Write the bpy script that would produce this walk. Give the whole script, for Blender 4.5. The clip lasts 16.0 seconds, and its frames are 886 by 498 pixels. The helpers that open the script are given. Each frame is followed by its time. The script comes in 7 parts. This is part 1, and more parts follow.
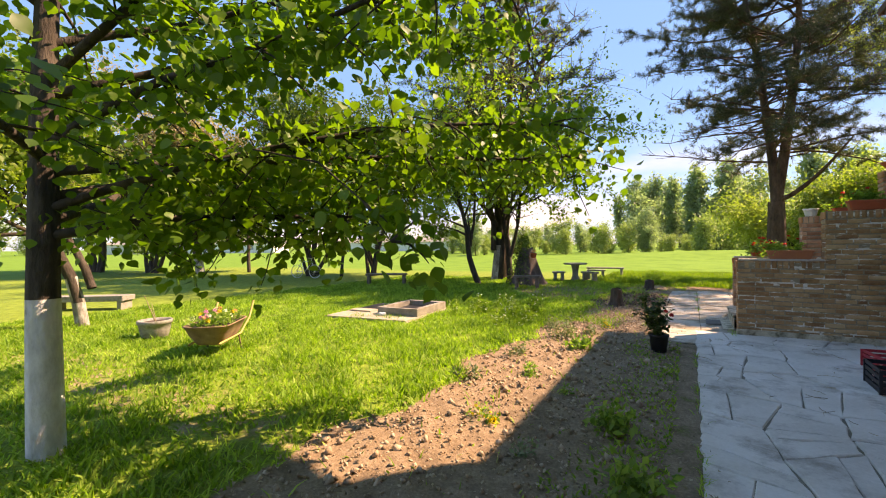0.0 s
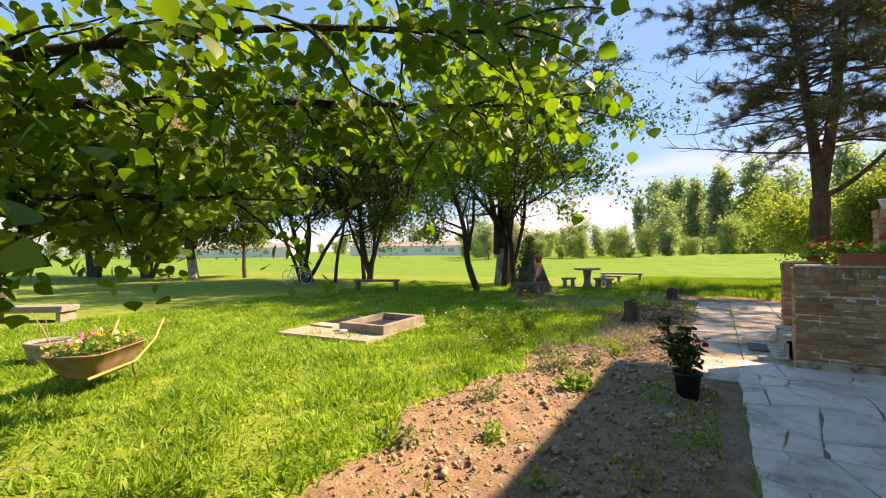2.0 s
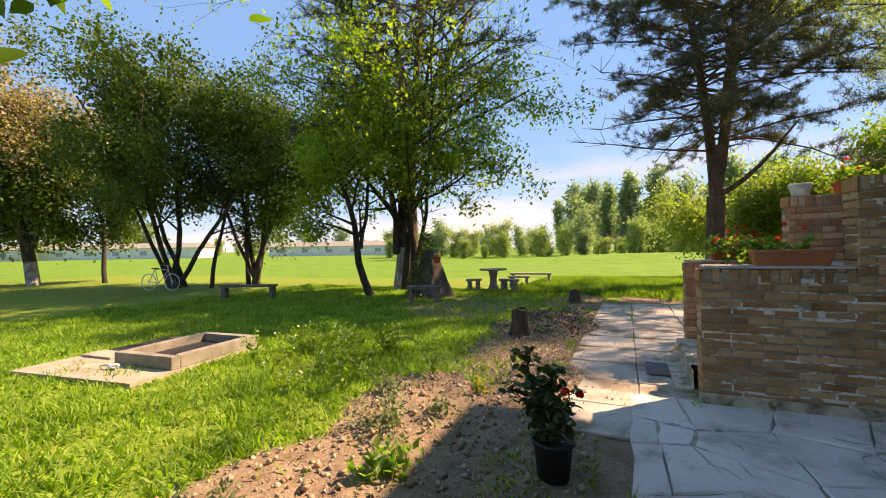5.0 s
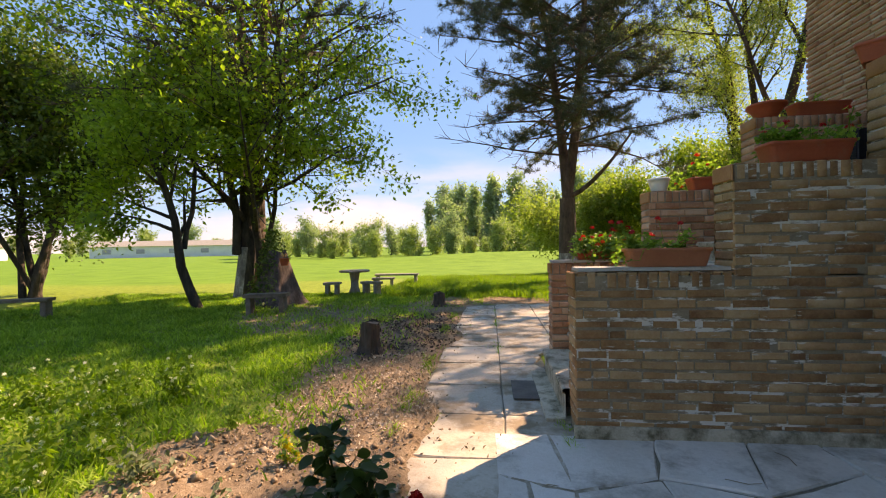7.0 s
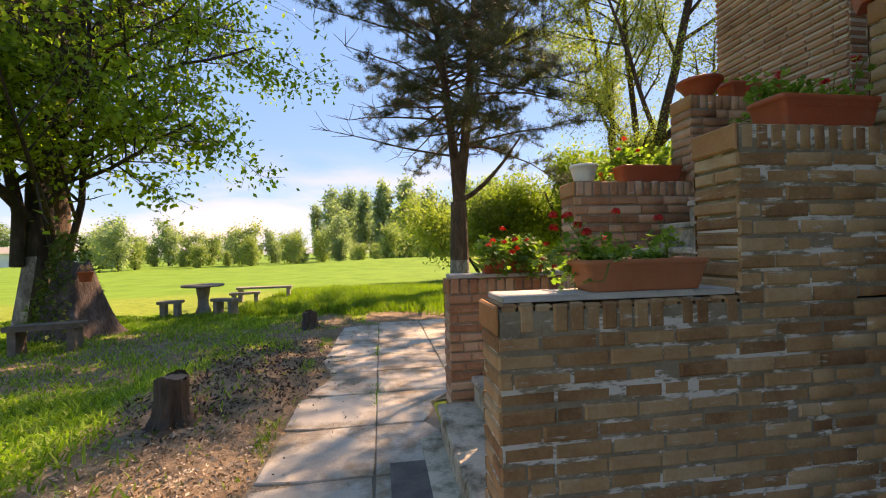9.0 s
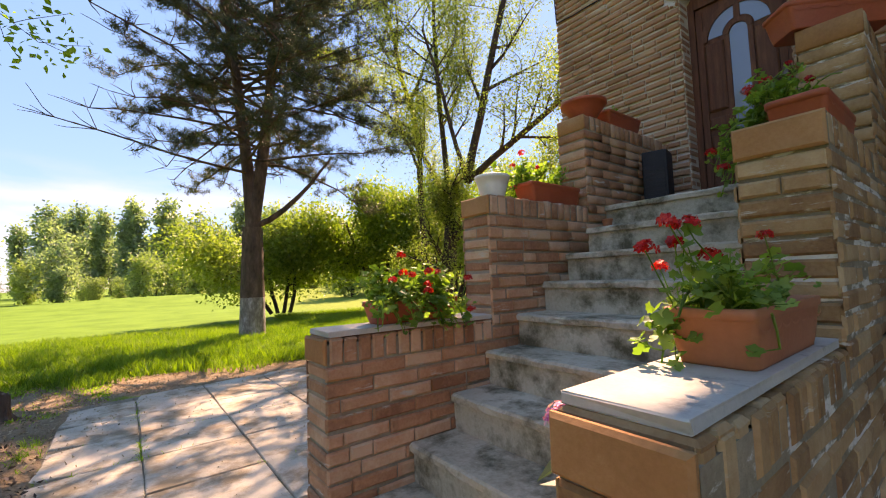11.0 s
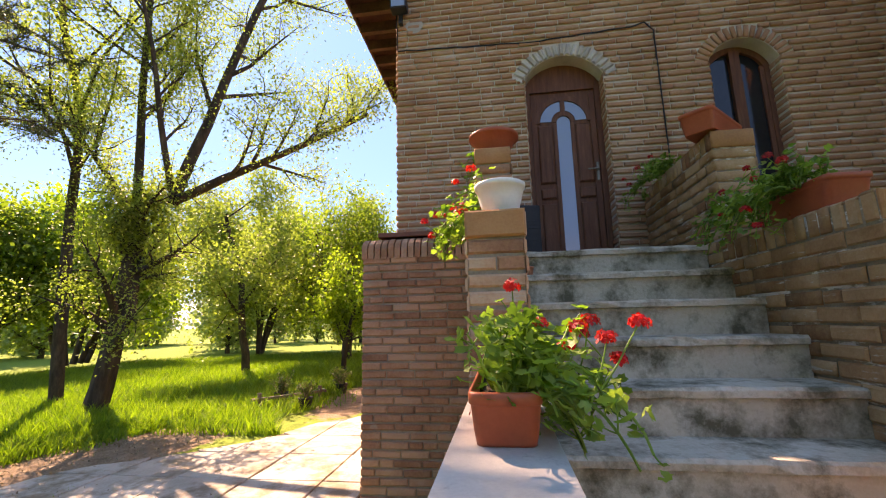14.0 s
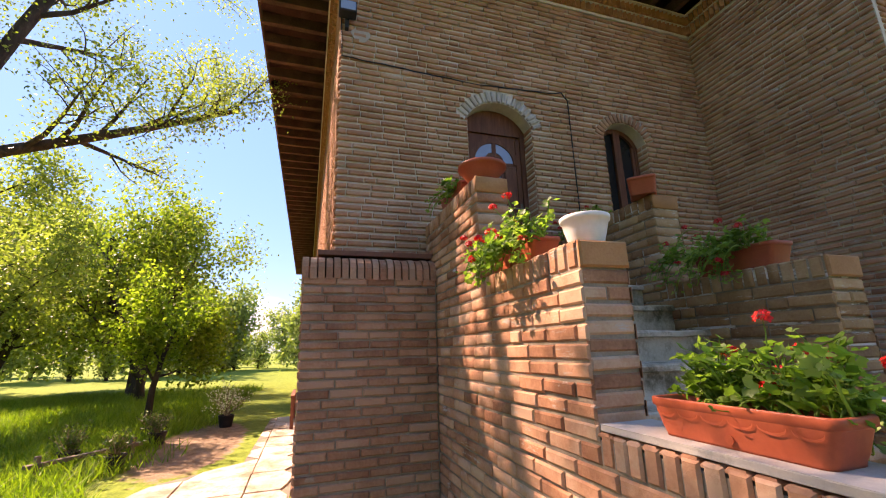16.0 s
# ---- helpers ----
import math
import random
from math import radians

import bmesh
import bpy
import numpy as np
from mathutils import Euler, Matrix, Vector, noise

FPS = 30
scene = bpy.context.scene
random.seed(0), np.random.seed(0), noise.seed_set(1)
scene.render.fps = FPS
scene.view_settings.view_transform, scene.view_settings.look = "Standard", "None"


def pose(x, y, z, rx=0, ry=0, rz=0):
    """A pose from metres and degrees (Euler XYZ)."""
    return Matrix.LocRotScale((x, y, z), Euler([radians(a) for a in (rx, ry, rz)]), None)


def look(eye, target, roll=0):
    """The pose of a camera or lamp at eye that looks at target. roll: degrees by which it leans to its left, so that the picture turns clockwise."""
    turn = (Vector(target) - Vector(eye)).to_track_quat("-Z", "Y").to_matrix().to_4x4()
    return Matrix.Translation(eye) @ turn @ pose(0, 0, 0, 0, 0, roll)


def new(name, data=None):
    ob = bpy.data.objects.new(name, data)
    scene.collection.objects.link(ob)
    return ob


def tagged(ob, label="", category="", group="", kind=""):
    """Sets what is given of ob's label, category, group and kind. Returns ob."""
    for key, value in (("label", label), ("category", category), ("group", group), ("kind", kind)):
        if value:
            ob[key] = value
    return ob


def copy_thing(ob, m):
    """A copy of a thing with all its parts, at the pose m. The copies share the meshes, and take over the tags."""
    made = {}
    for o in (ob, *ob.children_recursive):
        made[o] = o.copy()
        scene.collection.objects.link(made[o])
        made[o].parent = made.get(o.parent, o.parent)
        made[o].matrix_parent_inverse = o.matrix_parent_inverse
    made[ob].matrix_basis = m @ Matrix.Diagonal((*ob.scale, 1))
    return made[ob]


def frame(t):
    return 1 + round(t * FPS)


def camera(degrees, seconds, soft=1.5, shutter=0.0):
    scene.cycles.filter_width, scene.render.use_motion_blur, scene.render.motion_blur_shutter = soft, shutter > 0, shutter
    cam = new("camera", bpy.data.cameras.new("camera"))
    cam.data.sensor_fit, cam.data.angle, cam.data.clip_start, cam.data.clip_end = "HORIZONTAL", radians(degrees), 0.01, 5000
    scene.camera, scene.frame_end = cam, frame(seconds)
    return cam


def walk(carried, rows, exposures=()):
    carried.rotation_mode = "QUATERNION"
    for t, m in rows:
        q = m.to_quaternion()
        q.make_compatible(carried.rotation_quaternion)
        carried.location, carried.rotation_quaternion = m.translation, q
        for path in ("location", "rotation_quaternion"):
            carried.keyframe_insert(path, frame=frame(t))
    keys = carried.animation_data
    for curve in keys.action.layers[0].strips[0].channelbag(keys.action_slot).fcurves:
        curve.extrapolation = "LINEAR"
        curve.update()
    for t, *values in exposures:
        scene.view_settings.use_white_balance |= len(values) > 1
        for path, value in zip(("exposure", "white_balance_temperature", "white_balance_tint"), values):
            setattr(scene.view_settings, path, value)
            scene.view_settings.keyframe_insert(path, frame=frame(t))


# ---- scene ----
cam = camera(93.7, 16.0, soft=1.1)
PATH = [  # seconds, eye, target, roll
    (0, (-0.061, -0.047, 1.545), (-1.086, 1.67, 1.528), -0.7),
    (0.5, (-0.146, 0.458, 1.539), (-1.183, 2.168, 1.525), -0.7),
    (1, (-0.236, 0.935, 1.524), (-1.289, 2.635, 1.518), -0.7),
    (1.5, (-0.231, 1.368, 1.51), (-1.301, 3.057, 1.508), -0.8),
    (2, (-0.219, 1.759, 1.511), (-1.313, 3.433, 1.515), -0.8),
    (2.5, (-0.207, 2.114, 1.504), (-1.316, 3.778, 1.512), -0.8),
    (3, (-0.124, 2.5, 1.504), (-1.231, 4.166, 1.51), -0.8),
    (3.5, (-0.047, 2.854, 1.494), (-1.128, 4.536, 1.498), -0.9),
    (4, (-0.007, 3.272, 1.48), (-1.021, 4.996, 1.482), -1.0),
    (6.5, (-0.051, 4.927, 1.436), (-0.423, 6.892, 1.426), -0.9),
    (7, (-0.018, 5.281, 1.446), (-0.24, 7.268, 1.431), -1.1),
    (7.5, (0.083, 5.63, 1.466), (-0.021, 7.627, 1.451), -1.3),
    (8, (0.134, 6.016, 1.454), (0.152, 8.016, 1.44), -1.2),
    (8.5, (0.141, 6.424, 1.442), (0.282, 8.419, 1.435), -1.3),
    (8.7, (0.147, 6.597, 1.447), (0.347, 8.587, 1.443), -1.3),
    (10.8, (0.008, 8.062, 1.494), (1.117, 9.721, 1.624), -2.1),
    (11, (-0.059, 8.193, 1.493), (1.156, 9.776, 1.627), -2.0),
    (11.5, (-0.071, 8.535, 1.446), (1.364, 9.913, 1.652), -2.0),
    (12, (-0.075, 8.828, 1.487), (1.54, 9.988, 1.705), -2.0),
    (12.5, (-0.098, 9.167, 1.484), (1.651, 10.1, 1.748), -2.0),
    (13, (-0.072, 9.503, 1.478), (1.776, 10.206, 1.783), -1.9),
    (13.5, (0.008, 9.817, 1.506), (1.917, 10.309, 1.843), -1.8),
    (14, (0.013, 10.162, 1.525), (1.965, 10.422, 1.878), -1.2),
    (14.5, (0.084, 10.476, 1.493), (2.04, 10.505, 1.906), -1.2),
    (15, (0.079, 10.799, 1.537), (2.023, 10.569, 1.947), -0.8),
    (15.5, (0.182, 11.057, 1.553), (2.081, 10.63, 2.012), -1.4),
    (16, (0.264, 11.374, 1.557), (2.114, 10.773, 2.021), -1.6),
]
walk(cam, [(t, look(eye, target, roll)) for t, eye, target, roll in PATH],
     [(0.0, 1.84, 10000, 33), (3.0, 1.68, 9900, 30), (6.5, 1.62, 10000, 32), (8.5, 1.7, 10200, 35), (11.0, 1.95, 10300, 39), (12.0, 2.12, 10300, 41),
      (12.4, 1.9, 10300, 41), (12.6, 1.9, 10300, 41), (13.0, 2.22, 10100, 41), (14.5, 2.2, 9400, 42), (16.0, 2.08, 8900, 44)])


# ---------------------------------------------------------------- world, sun
SUN_AZ, SUN_EL = radians(45.0), radians(43.8)
world = bpy.data.worlds.new("sky_world")
scene.world = world
world.use_nodes = True
wn, wl = world.node_tree.nodes, world.node_tree.links
sky = wn.new("ShaderNodeTexSky")
sky.sky_type = "NISHITA"
sky.sun_disc = False
sky.sun_elevation, sky.sun_rotation = SUN_EL, SUN_AZ
sky.air_density, sky.dust_density, sky.ozone_density = 1.0, 0.1, 2.0
wtc = wn.new("ShaderNodeTexCoord")
wmap = wn.new("ShaderNodeMapping")
wmap.inputs["Scale"].default_value = (1.6, 1.6, 6.0)
wnoise = wn.new("ShaderNodeTexNoise")
wnoise.inputs["Scale"].default_value, wnoise.inputs["Detail"].default_value = 1.6, 7.0
wramp = wn.new("ShaderNodeMapRange")
wramp.inputs[1].default_value, wramp.inputs[2].default_value = 0.46, 0.62
wsep = wn.new("ShaderNodeSeparateXYZ")
wlow = wn.new("ShaderNodeMapRange")
wlow.inputs[1].default_value, wlow.inputs[2].default_value = 0.24, 0.04
wmul = wn.new("ShaderNodeMath")
wmul.operation = "MULTIPLY"
wmix = wn.new("ShaderNodeMixRGB")
wmix.inputs[2].default_value = (2.3, 2.45, 2.75, 1)
wl.new(wtc.outputs["Generated"], wmap.inputs[0])
wl.new(wmap.outputs[0], wnoise.inputs["Vector"])
wl.new(wnoise.outputs[0], wramp.inputs[0])
wl.new(wtc.outputs["Generated"], wsep.inputs[0])
wl.new(wsep.outputs[2], wlow.inputs[0])
wl.new(wramp.outputs[0], wmul.inputs[0])
wl.new(wlow.outputs[0], wmul.inputs[1])
wl.new(wmul.outputs[0], wmix.inputs[0])
whsv = wn.new("ShaderNodeHueSaturation")
whsv.inputs["Hue"].default_value, whsv.inputs["Saturation"].default_value = 0.506, 1.3
wl.new(sky.outputs[0], whsv.inputs["Color"])
weven = wn.new("ShaderNodeMixRGB")      # clear air: the glare near the horizon is mild
weven.inputs[0].default_value = 0.84
weven.inputs[2].default_value = (0.39, 1.13, 2.42, 1)
wl.new(whsv.outputs[0], weven.inputs[1])
wl.new(weven.outputs[0], wmix.inputs[1])
wl.new(wmix.outputs[0], wn["Background"].inputs[0])
wn["Background"].inputs[1].default_value = 0.15

sun = new("sun", bpy.data.lights.new("sun", "SUN"))
sun.data.energy, sun.data.angle, sun.data.color = 3.7, radians(0.53), (1.0, 0.92, 0.79)
sun.matrix_world = look((0, 0, 30), (-math.sin(SUN_AZ) * math.cos(SUN_EL), -math.cos(SUN_AZ) * math.cos(SUN_EL), 30 - math.sin(SUN_EL)))


# ---------------------------------------------------------------- materials
def nodes_of(name):
    m = bpy.data.materials.new(name)
    m.use_nodes = True
    return m, m.node_tree.nodes, m.node_tree.links


def ramp_node(n, stops):
    r = n.new("ShaderNodeValToRGB")
    while len(r.color_ramp.elements) < len(stops):
        r.color_ramp.elements.new(0.5)
    for e, (p, c) in zip(r.color_ramp.elements, stops):
        e.position, e.color = p, (*c, 1)
    return r


def surface(name, stops, scale=3.0, fine=40.0, rough=0.85, bump=0.3, dist=0.01, spread=0.0, stain=None, stain_scale=1.5, stain_cut=(0.55, 0.7), metal=0.0, stretch=(1, 1, 1), coat=0.0, stain_stretch=None):
    """Noise-coloured surface: coarse patches picked from stops, fine grain as relief, piece-to-piece spread, stains with a shape of their own."""
    m, n, l = nodes_of(name)
    b = n["Principled BSDF"]
    g = n.new("ShaderNodeNewGeometry")
    mp = n.new("ShaderNodeMapping")
    mp.inputs["Scale"].default_value = stretch
    l.new(g.outputs["Position"], mp.inputs[0])
    a = n.new("ShaderNodeTexNoise")
    a.inputs["Scale"].default_value, a.inputs["Detail"].default_value, a.inputs["Roughness"].default_value = scale, 6, 0.6
    f = n.new("ShaderNodeTexNoise")
    f.inputs["Scale"].default_value, f.inputs["Detail"].default_value, f.inputs["Roughness"].default_value = fine, 5, 0.65
    l.new(mp.outputs[0], a.inputs["Vector"])
    l.new(mp.outputs[0], f.inputs["Vector"])
    r = ramp_node(n, stops)
    k = n.new("ShaderNodeMath")
    k.operation = "MULTIPLY_ADD"
    k.inputs[1].default_value = 0.45
    l.new(f.outputs[0], k.inputs[0])
    k2 = n.new("ShaderNodeMath")
    k2.operation = "MULTIPLY_ADD"
    k2.inputs[1].default_value, k2.inputs[2].default_value = 0.9, -0.17
    l.new(a.outputs[0], k2.inputs[0])
    l.new(k2.outputs[0], k.inputs[2])
    val = k.outputs[0]
    if spread:
        oi = n.new("ShaderNodeObjectInfo")
        ad = n.new("ShaderNodeMath")
        ad.operation = "ADD"
        l.new(oi.outputs["Random"], ad.inputs[0])
        l.new(g.outputs["Random Per Island"], ad.inputs[1])
        fr = n.new("ShaderNodeMath")
        fr.operation = "FRACT"
        l.new(ad.outputs[0], fr.inputs[0])
        sp = n.new("ShaderNodeMath")
        sp.operation = "MULTIPLY_ADD"
        sp.inputs[1].default_value = spread
        l.new(fr.outputs[0], sp.inputs[0])
        sb = n.new("ShaderNodeMath")
        sb.operation = "SUBTRACT"
        sb.inputs[1].default_value = spread / 2
        l.new(val, sb.inputs[0])
        l.new(sb.outputs[0], sp.inputs[2])
        val = sp.outputs[0]
    l.new(val, r.inputs[0])
    col = r.outputs[0]
    if stain:
        sn = n.new("ShaderNodeTexNoise")
        sn.inputs["Scale"].default_value, sn.inputs["Detail"].default_value, sn.inputs["Roughness"].default_value = stain_scale, 8, 0.7
        if stain_stretch:
            sm = n.new("ShaderNodeMapping")
            sm.inputs["Scale"].default_value = stain_stretch
            l.new(g.outputs["Position"], sm.inputs[0])
            l.new(sm.outputs[0], sn.inputs["Vector"])
        else:
            l.new(g.outputs["Position"], sn.inputs["Vector"])
        mr = n.new("ShaderNodeMapRange")
        mr.inputs[1].default_value, mr.inputs[2].default_value = stain_cut
        l.new(sn.outputs[0], mr.inputs[0])
        mx = n.new("ShaderNodeMixRGB")
        mx.inputs[2].default_value = (*stain, 1)
        l.new(mr.outputs[0], mx.inputs[0])
        l.new(col, mx.inputs[1])
        col = mx.outputs[0]
    l.new(col, b.inputs["Base Color"])
    b.inputs["Roughness"].default_value, b.inputs["Metallic"].default_value = rough, metal
    b.inputs["Specular IOR Level"].default_value = 0.3
    b.inputs["Coat Weight"].default_value = coat
    if bump:
        bp = n.new("ShaderNodeBump")
        bp.inputs["Strength"].default_value, bp.inputs["Distance"].default_value = bump, dist
        l.new(f.outputs[0], bp.inputs["Height"])
        l.new(bp.outputs[0], b.inputs["Normal"])
    return m


def leafy(name, stops, trans=0.4, rough=0.5, patch=0.5):
    """Leaves: colour differs leaf by leaf and in patches, light comes through."""
    m, n, l = nodes_of(name)
    b, out = n["Principled BSDF"], n["Material Output"]
    g = n.new("ShaderNodeNewGeometry")
    a = n.new("ShaderNodeTexNoise")
    a.inputs["Scale"].default_value, a.inputs["Detail"].default_value = patch, 3
    l.new(g.outputs["Position"], a.inputs["Vector"])
    oi = n.new("ShaderNodeObjectInfo")
    ad = n.new("ShaderNodeMath")
    l.new(oi.outputs["Random"], ad.inputs[0])
    l.new(g.outputs["Random Per Island"], ad.inputs[1])
    fr = n.new("ShaderNodeMath")
    fr.operation = "FRACT"
    l.new(ad.outputs[0], fr.inputs[0])
    k = n.new("ShaderNodeMath")
    k.operation = "MULTIPLY_ADD"
    k.inputs[1].default_value = 0.55
    l.new(fr.outputs[0], k.inputs[0])
    k2 = n.new("ShaderNodeMath")
    k2.operation = "MULTIPLY_ADD"
    k2.inputs[1].default_value, k2.inputs[2].default_value = 0.9, -0.22
    l.new(a.outputs[0], k2.inputs[0])
    l.new(k2.outputs[0], k.inputs[2])
    r = ramp_node(n, stops)
    l.new(k.outputs[0], r.inputs[0])
    t = n.new("ShaderNodeBsdfTranslucent")
    tc = n.new("ShaderNodeMixRGB")
    tc.blend_type = "MULTIPLY"
    tc.inputs[0].default_value = 1.0
    tc.inputs[2].default_value = (1.55, 1.8, 0.75, 1)
    l.new(r.outputs[0], tc.inputs[1])
    l.new(tc.outputs[0], t.inputs[0])
    mx = n.new("ShaderNodeMixShader")
    mx.inputs[0].default_value = trans
    l.new(r.outputs[0], b.inputs["Base Color"])
    b.inputs["Roughness"].default_value = rough
    b.inputs["Specular IOR Level"].default_value = 0.35
    l.new(b.outputs[0], mx.inputs[1])
    l.new(t.outputs[0], mx.inputs[2])
    l.new(mx.outputs[0], out.inputs[0])
    return m


def ground_material():
    """One sheet: lawn, bare soil, litter and the sown field, told apart by the mesh's own cover attributes."""
    m, n, l = nodes_of("ground_cover")
    b = n["Principled BSDF"]
    g = n.new("ShaderNodeNewGeometry")

    def noise_at(scale, detail=6, rough=0.65):
        t = n.new("ShaderNodeTexNoise")
        t.inputs["Scale"].default_value, t.inputs["Detail"].default_value, t.inputs["Roughness"].default_value = scale, detail, rough
        l.new(g.outputs["Position"], t.inputs["Vector"])
        return t.outputs[0]

    big, mid, fine = noise_at(0.5), noise_at(5.0), noise_at(45.0)
    grain = n.new("ShaderNodeMixRGB")
    grain.inputs[0].default_value = 0.5
    l.new(mid, grain.inputs[1])
    l.new(fine, grain.inputs[2])
    lawn = ramp_node(n, [(0.32, (0.06, 0.095, 0.015)), (0.48, (0.15, 0.225, 0.03)), (0.60, (0.235, 0.315, 0.05)), (0.74, (0.34, 0.34, 0.12))])
    soil = ramp_node(n, [(0.32, (0.12, 0.08, 0.05)), (0.48, (0.23, 0.16, 0.10)), (0.62, (0.34, 0.25, 0.165)), (0.75, (0.46, 0.36, 0.26))])
    field = ramp_node(n, [(0.35, (0.085, 0.185, 0.018)), (0.6, (0.125, 0.245, 0.028))])
    l.new(grain.outputs[0], lawn.inputs[0])
    l.new(grain.outputs[0], soil.inputs[0])
    l.new(big, field.inputs[0])
    at = n.new("ShaderNodeAttribute")
    at.attribute_name = "bare"
    ed = n.new("ShaderNodeMath")
    ed.operation = "MULTIPLY_ADD"
    ed.inputs[1].default_value, ed.inputs[2].default_value = 1.1, -0.55
    l.new(mid, ed.inputs[0])
    sm = n.new("ShaderNodeMath")
    l.new(at.outputs["Fac"], sm.inputs[0])
    l.new(ed.outputs[0], sm.inputs[1])
    cut = n.new("ShaderNodeMapRange")
    cut.inputs[1].default_value, cut.inputs[2].default_value = 0.4, 0.6
    l.new(sm.outputs[0], cut.inputs[0])
    m1 = n.new("ShaderNodeMixRGB")
    l.new(cut.outputs[0], m1.inputs[0])
    l.new(lawn.outputs[0], m1.inputs[1])
    l.new(soil.outputs[0], m1.inputs[2])
    af = n.new("ShaderNodeAttribute")
    af.attribute_name = "field"
    m2 = n.new("ShaderNodeMixRGB")
    l.new(af.outputs["Fac"], m2.inputs[0])
    l.new(m1.outputs[0], m2.inputs[1])
    l.new(field.outputs[0], m2.inputs[2])
    l.new(m2.outputs[0], b.inputs["Base Color"])
    b.inputs["Roughness"].default_value = 0.95
    b.inputs["Specular IOR Level"].default_value = 0.15
    bp = n.new("ShaderNodeBump")
    bp.inputs["Strength"].default_value, bp.inputs["Distance"].default_value = 0.8, 0.03
    l.new(grain.outputs[0], bp.inputs["Height"])
    l.new(bp.outputs[0], b.inputs["Normal"])
    return m


M_ground = ground_material()
M_brick = surface("stair_brick", [(0.15, (0.27, 0.115, 0.062)), (0.38, (0.43, 0.20, 0.108)), (0.58, (0.53, 0.275, 0.16)), (0.8, (0.61, 0.38, 0.245))], 5, 55, 0.88, 0.5, 0.006, 0.55, stain=(0.50, 0.45, 0.38), stain_scale=2.2, stain_cut=(0.60, 0.68), stain_stretch=(1.6, 1.6, 8.0))
M_nearbrick = surface("smeared_brown_brick", [(0.15, (0.225, 0.10, 0.044)), (0.4, (0.36, 0.185, 0.084)), (0.62, (0.45, 0.255, 0.125)), (0.85, (0.53, 0.345, 0.19))], 5, 55, 0.9, 0.5, 0.006, 0.5, stain=(0.52, 0.45, 0.36), stain_scale=3.0, stain_cut=(0.60, 0.66), stain_stretch=(1.5, 1.5, 9.0))
M_wallbrick = surface("house_brick", [(0.15, (0.25, 0.105, 0.058)), (0.4, (0.39, 0.18, 0.098)), (0.6, (0.49, 0.25, 0.145)), (0.85, (0.57, 0.35, 0.22))], 2.2, 50, 0.88, 0.5, 0.006, 0.24, stain=(0.50, 0.44, 0.36), stain_scale=2.0, stain_cut=(0.60, 0.72), stain_stretch=(1.5, 1.5, 7.0))
M_plinthbrick = surface("old_plinth_brick", [(0.2, (0.25, 0.11, 0.062)), (0.45, (0.40, 0.19, 0.108)), (0.7, (0.50, 0.28, 0.175))], 4, 45, 0.9, 0.6, 0.01, 0.45, stain=(0.36, 0.29, 0.22), stain_scale=5, stain_cut=(0.60, 0.72))
M_mortar = surface("mortar", [(0.3, (0.50, 0.425, 0.33)), (0.6, (0.64, 0.56, 0.45)), (0.8, (0.72, 0.65, 0.55))], 6, 60, 0.95, 0.6, 0.008)
M_darkmortar = surface("old_and_shaded_mortar", [(0.3, (0.22, 0.175, 0.13)), (0.6, (0.33, 0.27, 0.20)), (0.8, (0.46, 0.40, 0.32))], 7, 60, 0.95, 0.6, 0.008)
M_smearmortar = surface("smeared_mortar", [(0.3, (0.20, 0.15, 0.10)), (0.6, (0.30, 0.235, 0.16)), (0.8, (0.38, 0.31, 0.22))], 7, 60, 0.95, 0.6, 0.008, stain=(0.66, 0.61, 0.53), stain_scale=2.4, stain_cut=(0.52, 0.57), stain_stretch=(1.4, 1.4, 4.0))
M_archmortar = surface("pale_arch_brick", [(0.3, (0.40, 0.34, 0.28)), (0.6, (0.52, 0.46, 0.39)), (0.8, (0.62, 0.57, 0.50))], 8, 60, 0.92, 0.4, 0.006, 0.5)
M_endbrick = surface("smooth_end_brick", [(0.25, (0.32, 0.13, 0.05)), (0.5, (0.42, 0.18, 0.07)), (0.75, (0.50, 0.24, 0.105))], 4, 70, 0.85, 0.35, 0.004, 0.3)
M_concrete = surface("step_concrete", [(0.25, (0.32, 0.265, 0.18)), (0.5, (0.52, 0.445, 0.33)), (0.75, (0.62, 0.55, 0.43))], 3.0, 50, 0.92, 0.5, 0.006, stain=(0.13, 0.11, 0.065), stain_scale=4.2, stain_cut=(0.47, 0.64))
M_slab = surface("cap_slab", [(0.3, (0.40, 0.37, 0.32)), (0.6, (0.51, 0.475, 0.415)), (0.8, (0.58, 0.55, 0.49))], 4, 80, 0.8, 0.25, 0.003, stain=(0.27, 0.25, 0.22), stain_scale=7, stain_cut=(0.58, 0.7))
M_pave = surface("paving_concrete", [(0.25, (0.37, 0.325, 0.26)), (0.5, (0.50, 0.445, 0.36)), (0.75, (0.59, 0.54, 0.45))], 2.0, 45, 0.92, 0.4, 0.005, 0.15, stain=(0.27, 0.21, 0.14), stain_scale=1.8, stain_cut=(0.47, 0.60))
M_flag = surface("flagstone", [(0.25, (0.50, 0.455, 0.39)), (0.5, (0.62, 0.575, 0.505)), (0.75, (0.70, 0.66, 0.60))], 1.8, 30, 0.8, 0.7, 0.012, 0.2, stain=(0.30, 0.26, 0.21), stain_scale=1.5, stain_cut=(0.51, 0.66))
M_joint = surface("joint_soil", [(0.3, (0.15, 0.13, 0.095)), (0.6, (0.23, 0.20, 0.15)), (0.8, (0.30, 0.27, 0.19))], 6, 50, 0.95, 0.6, 0.01)
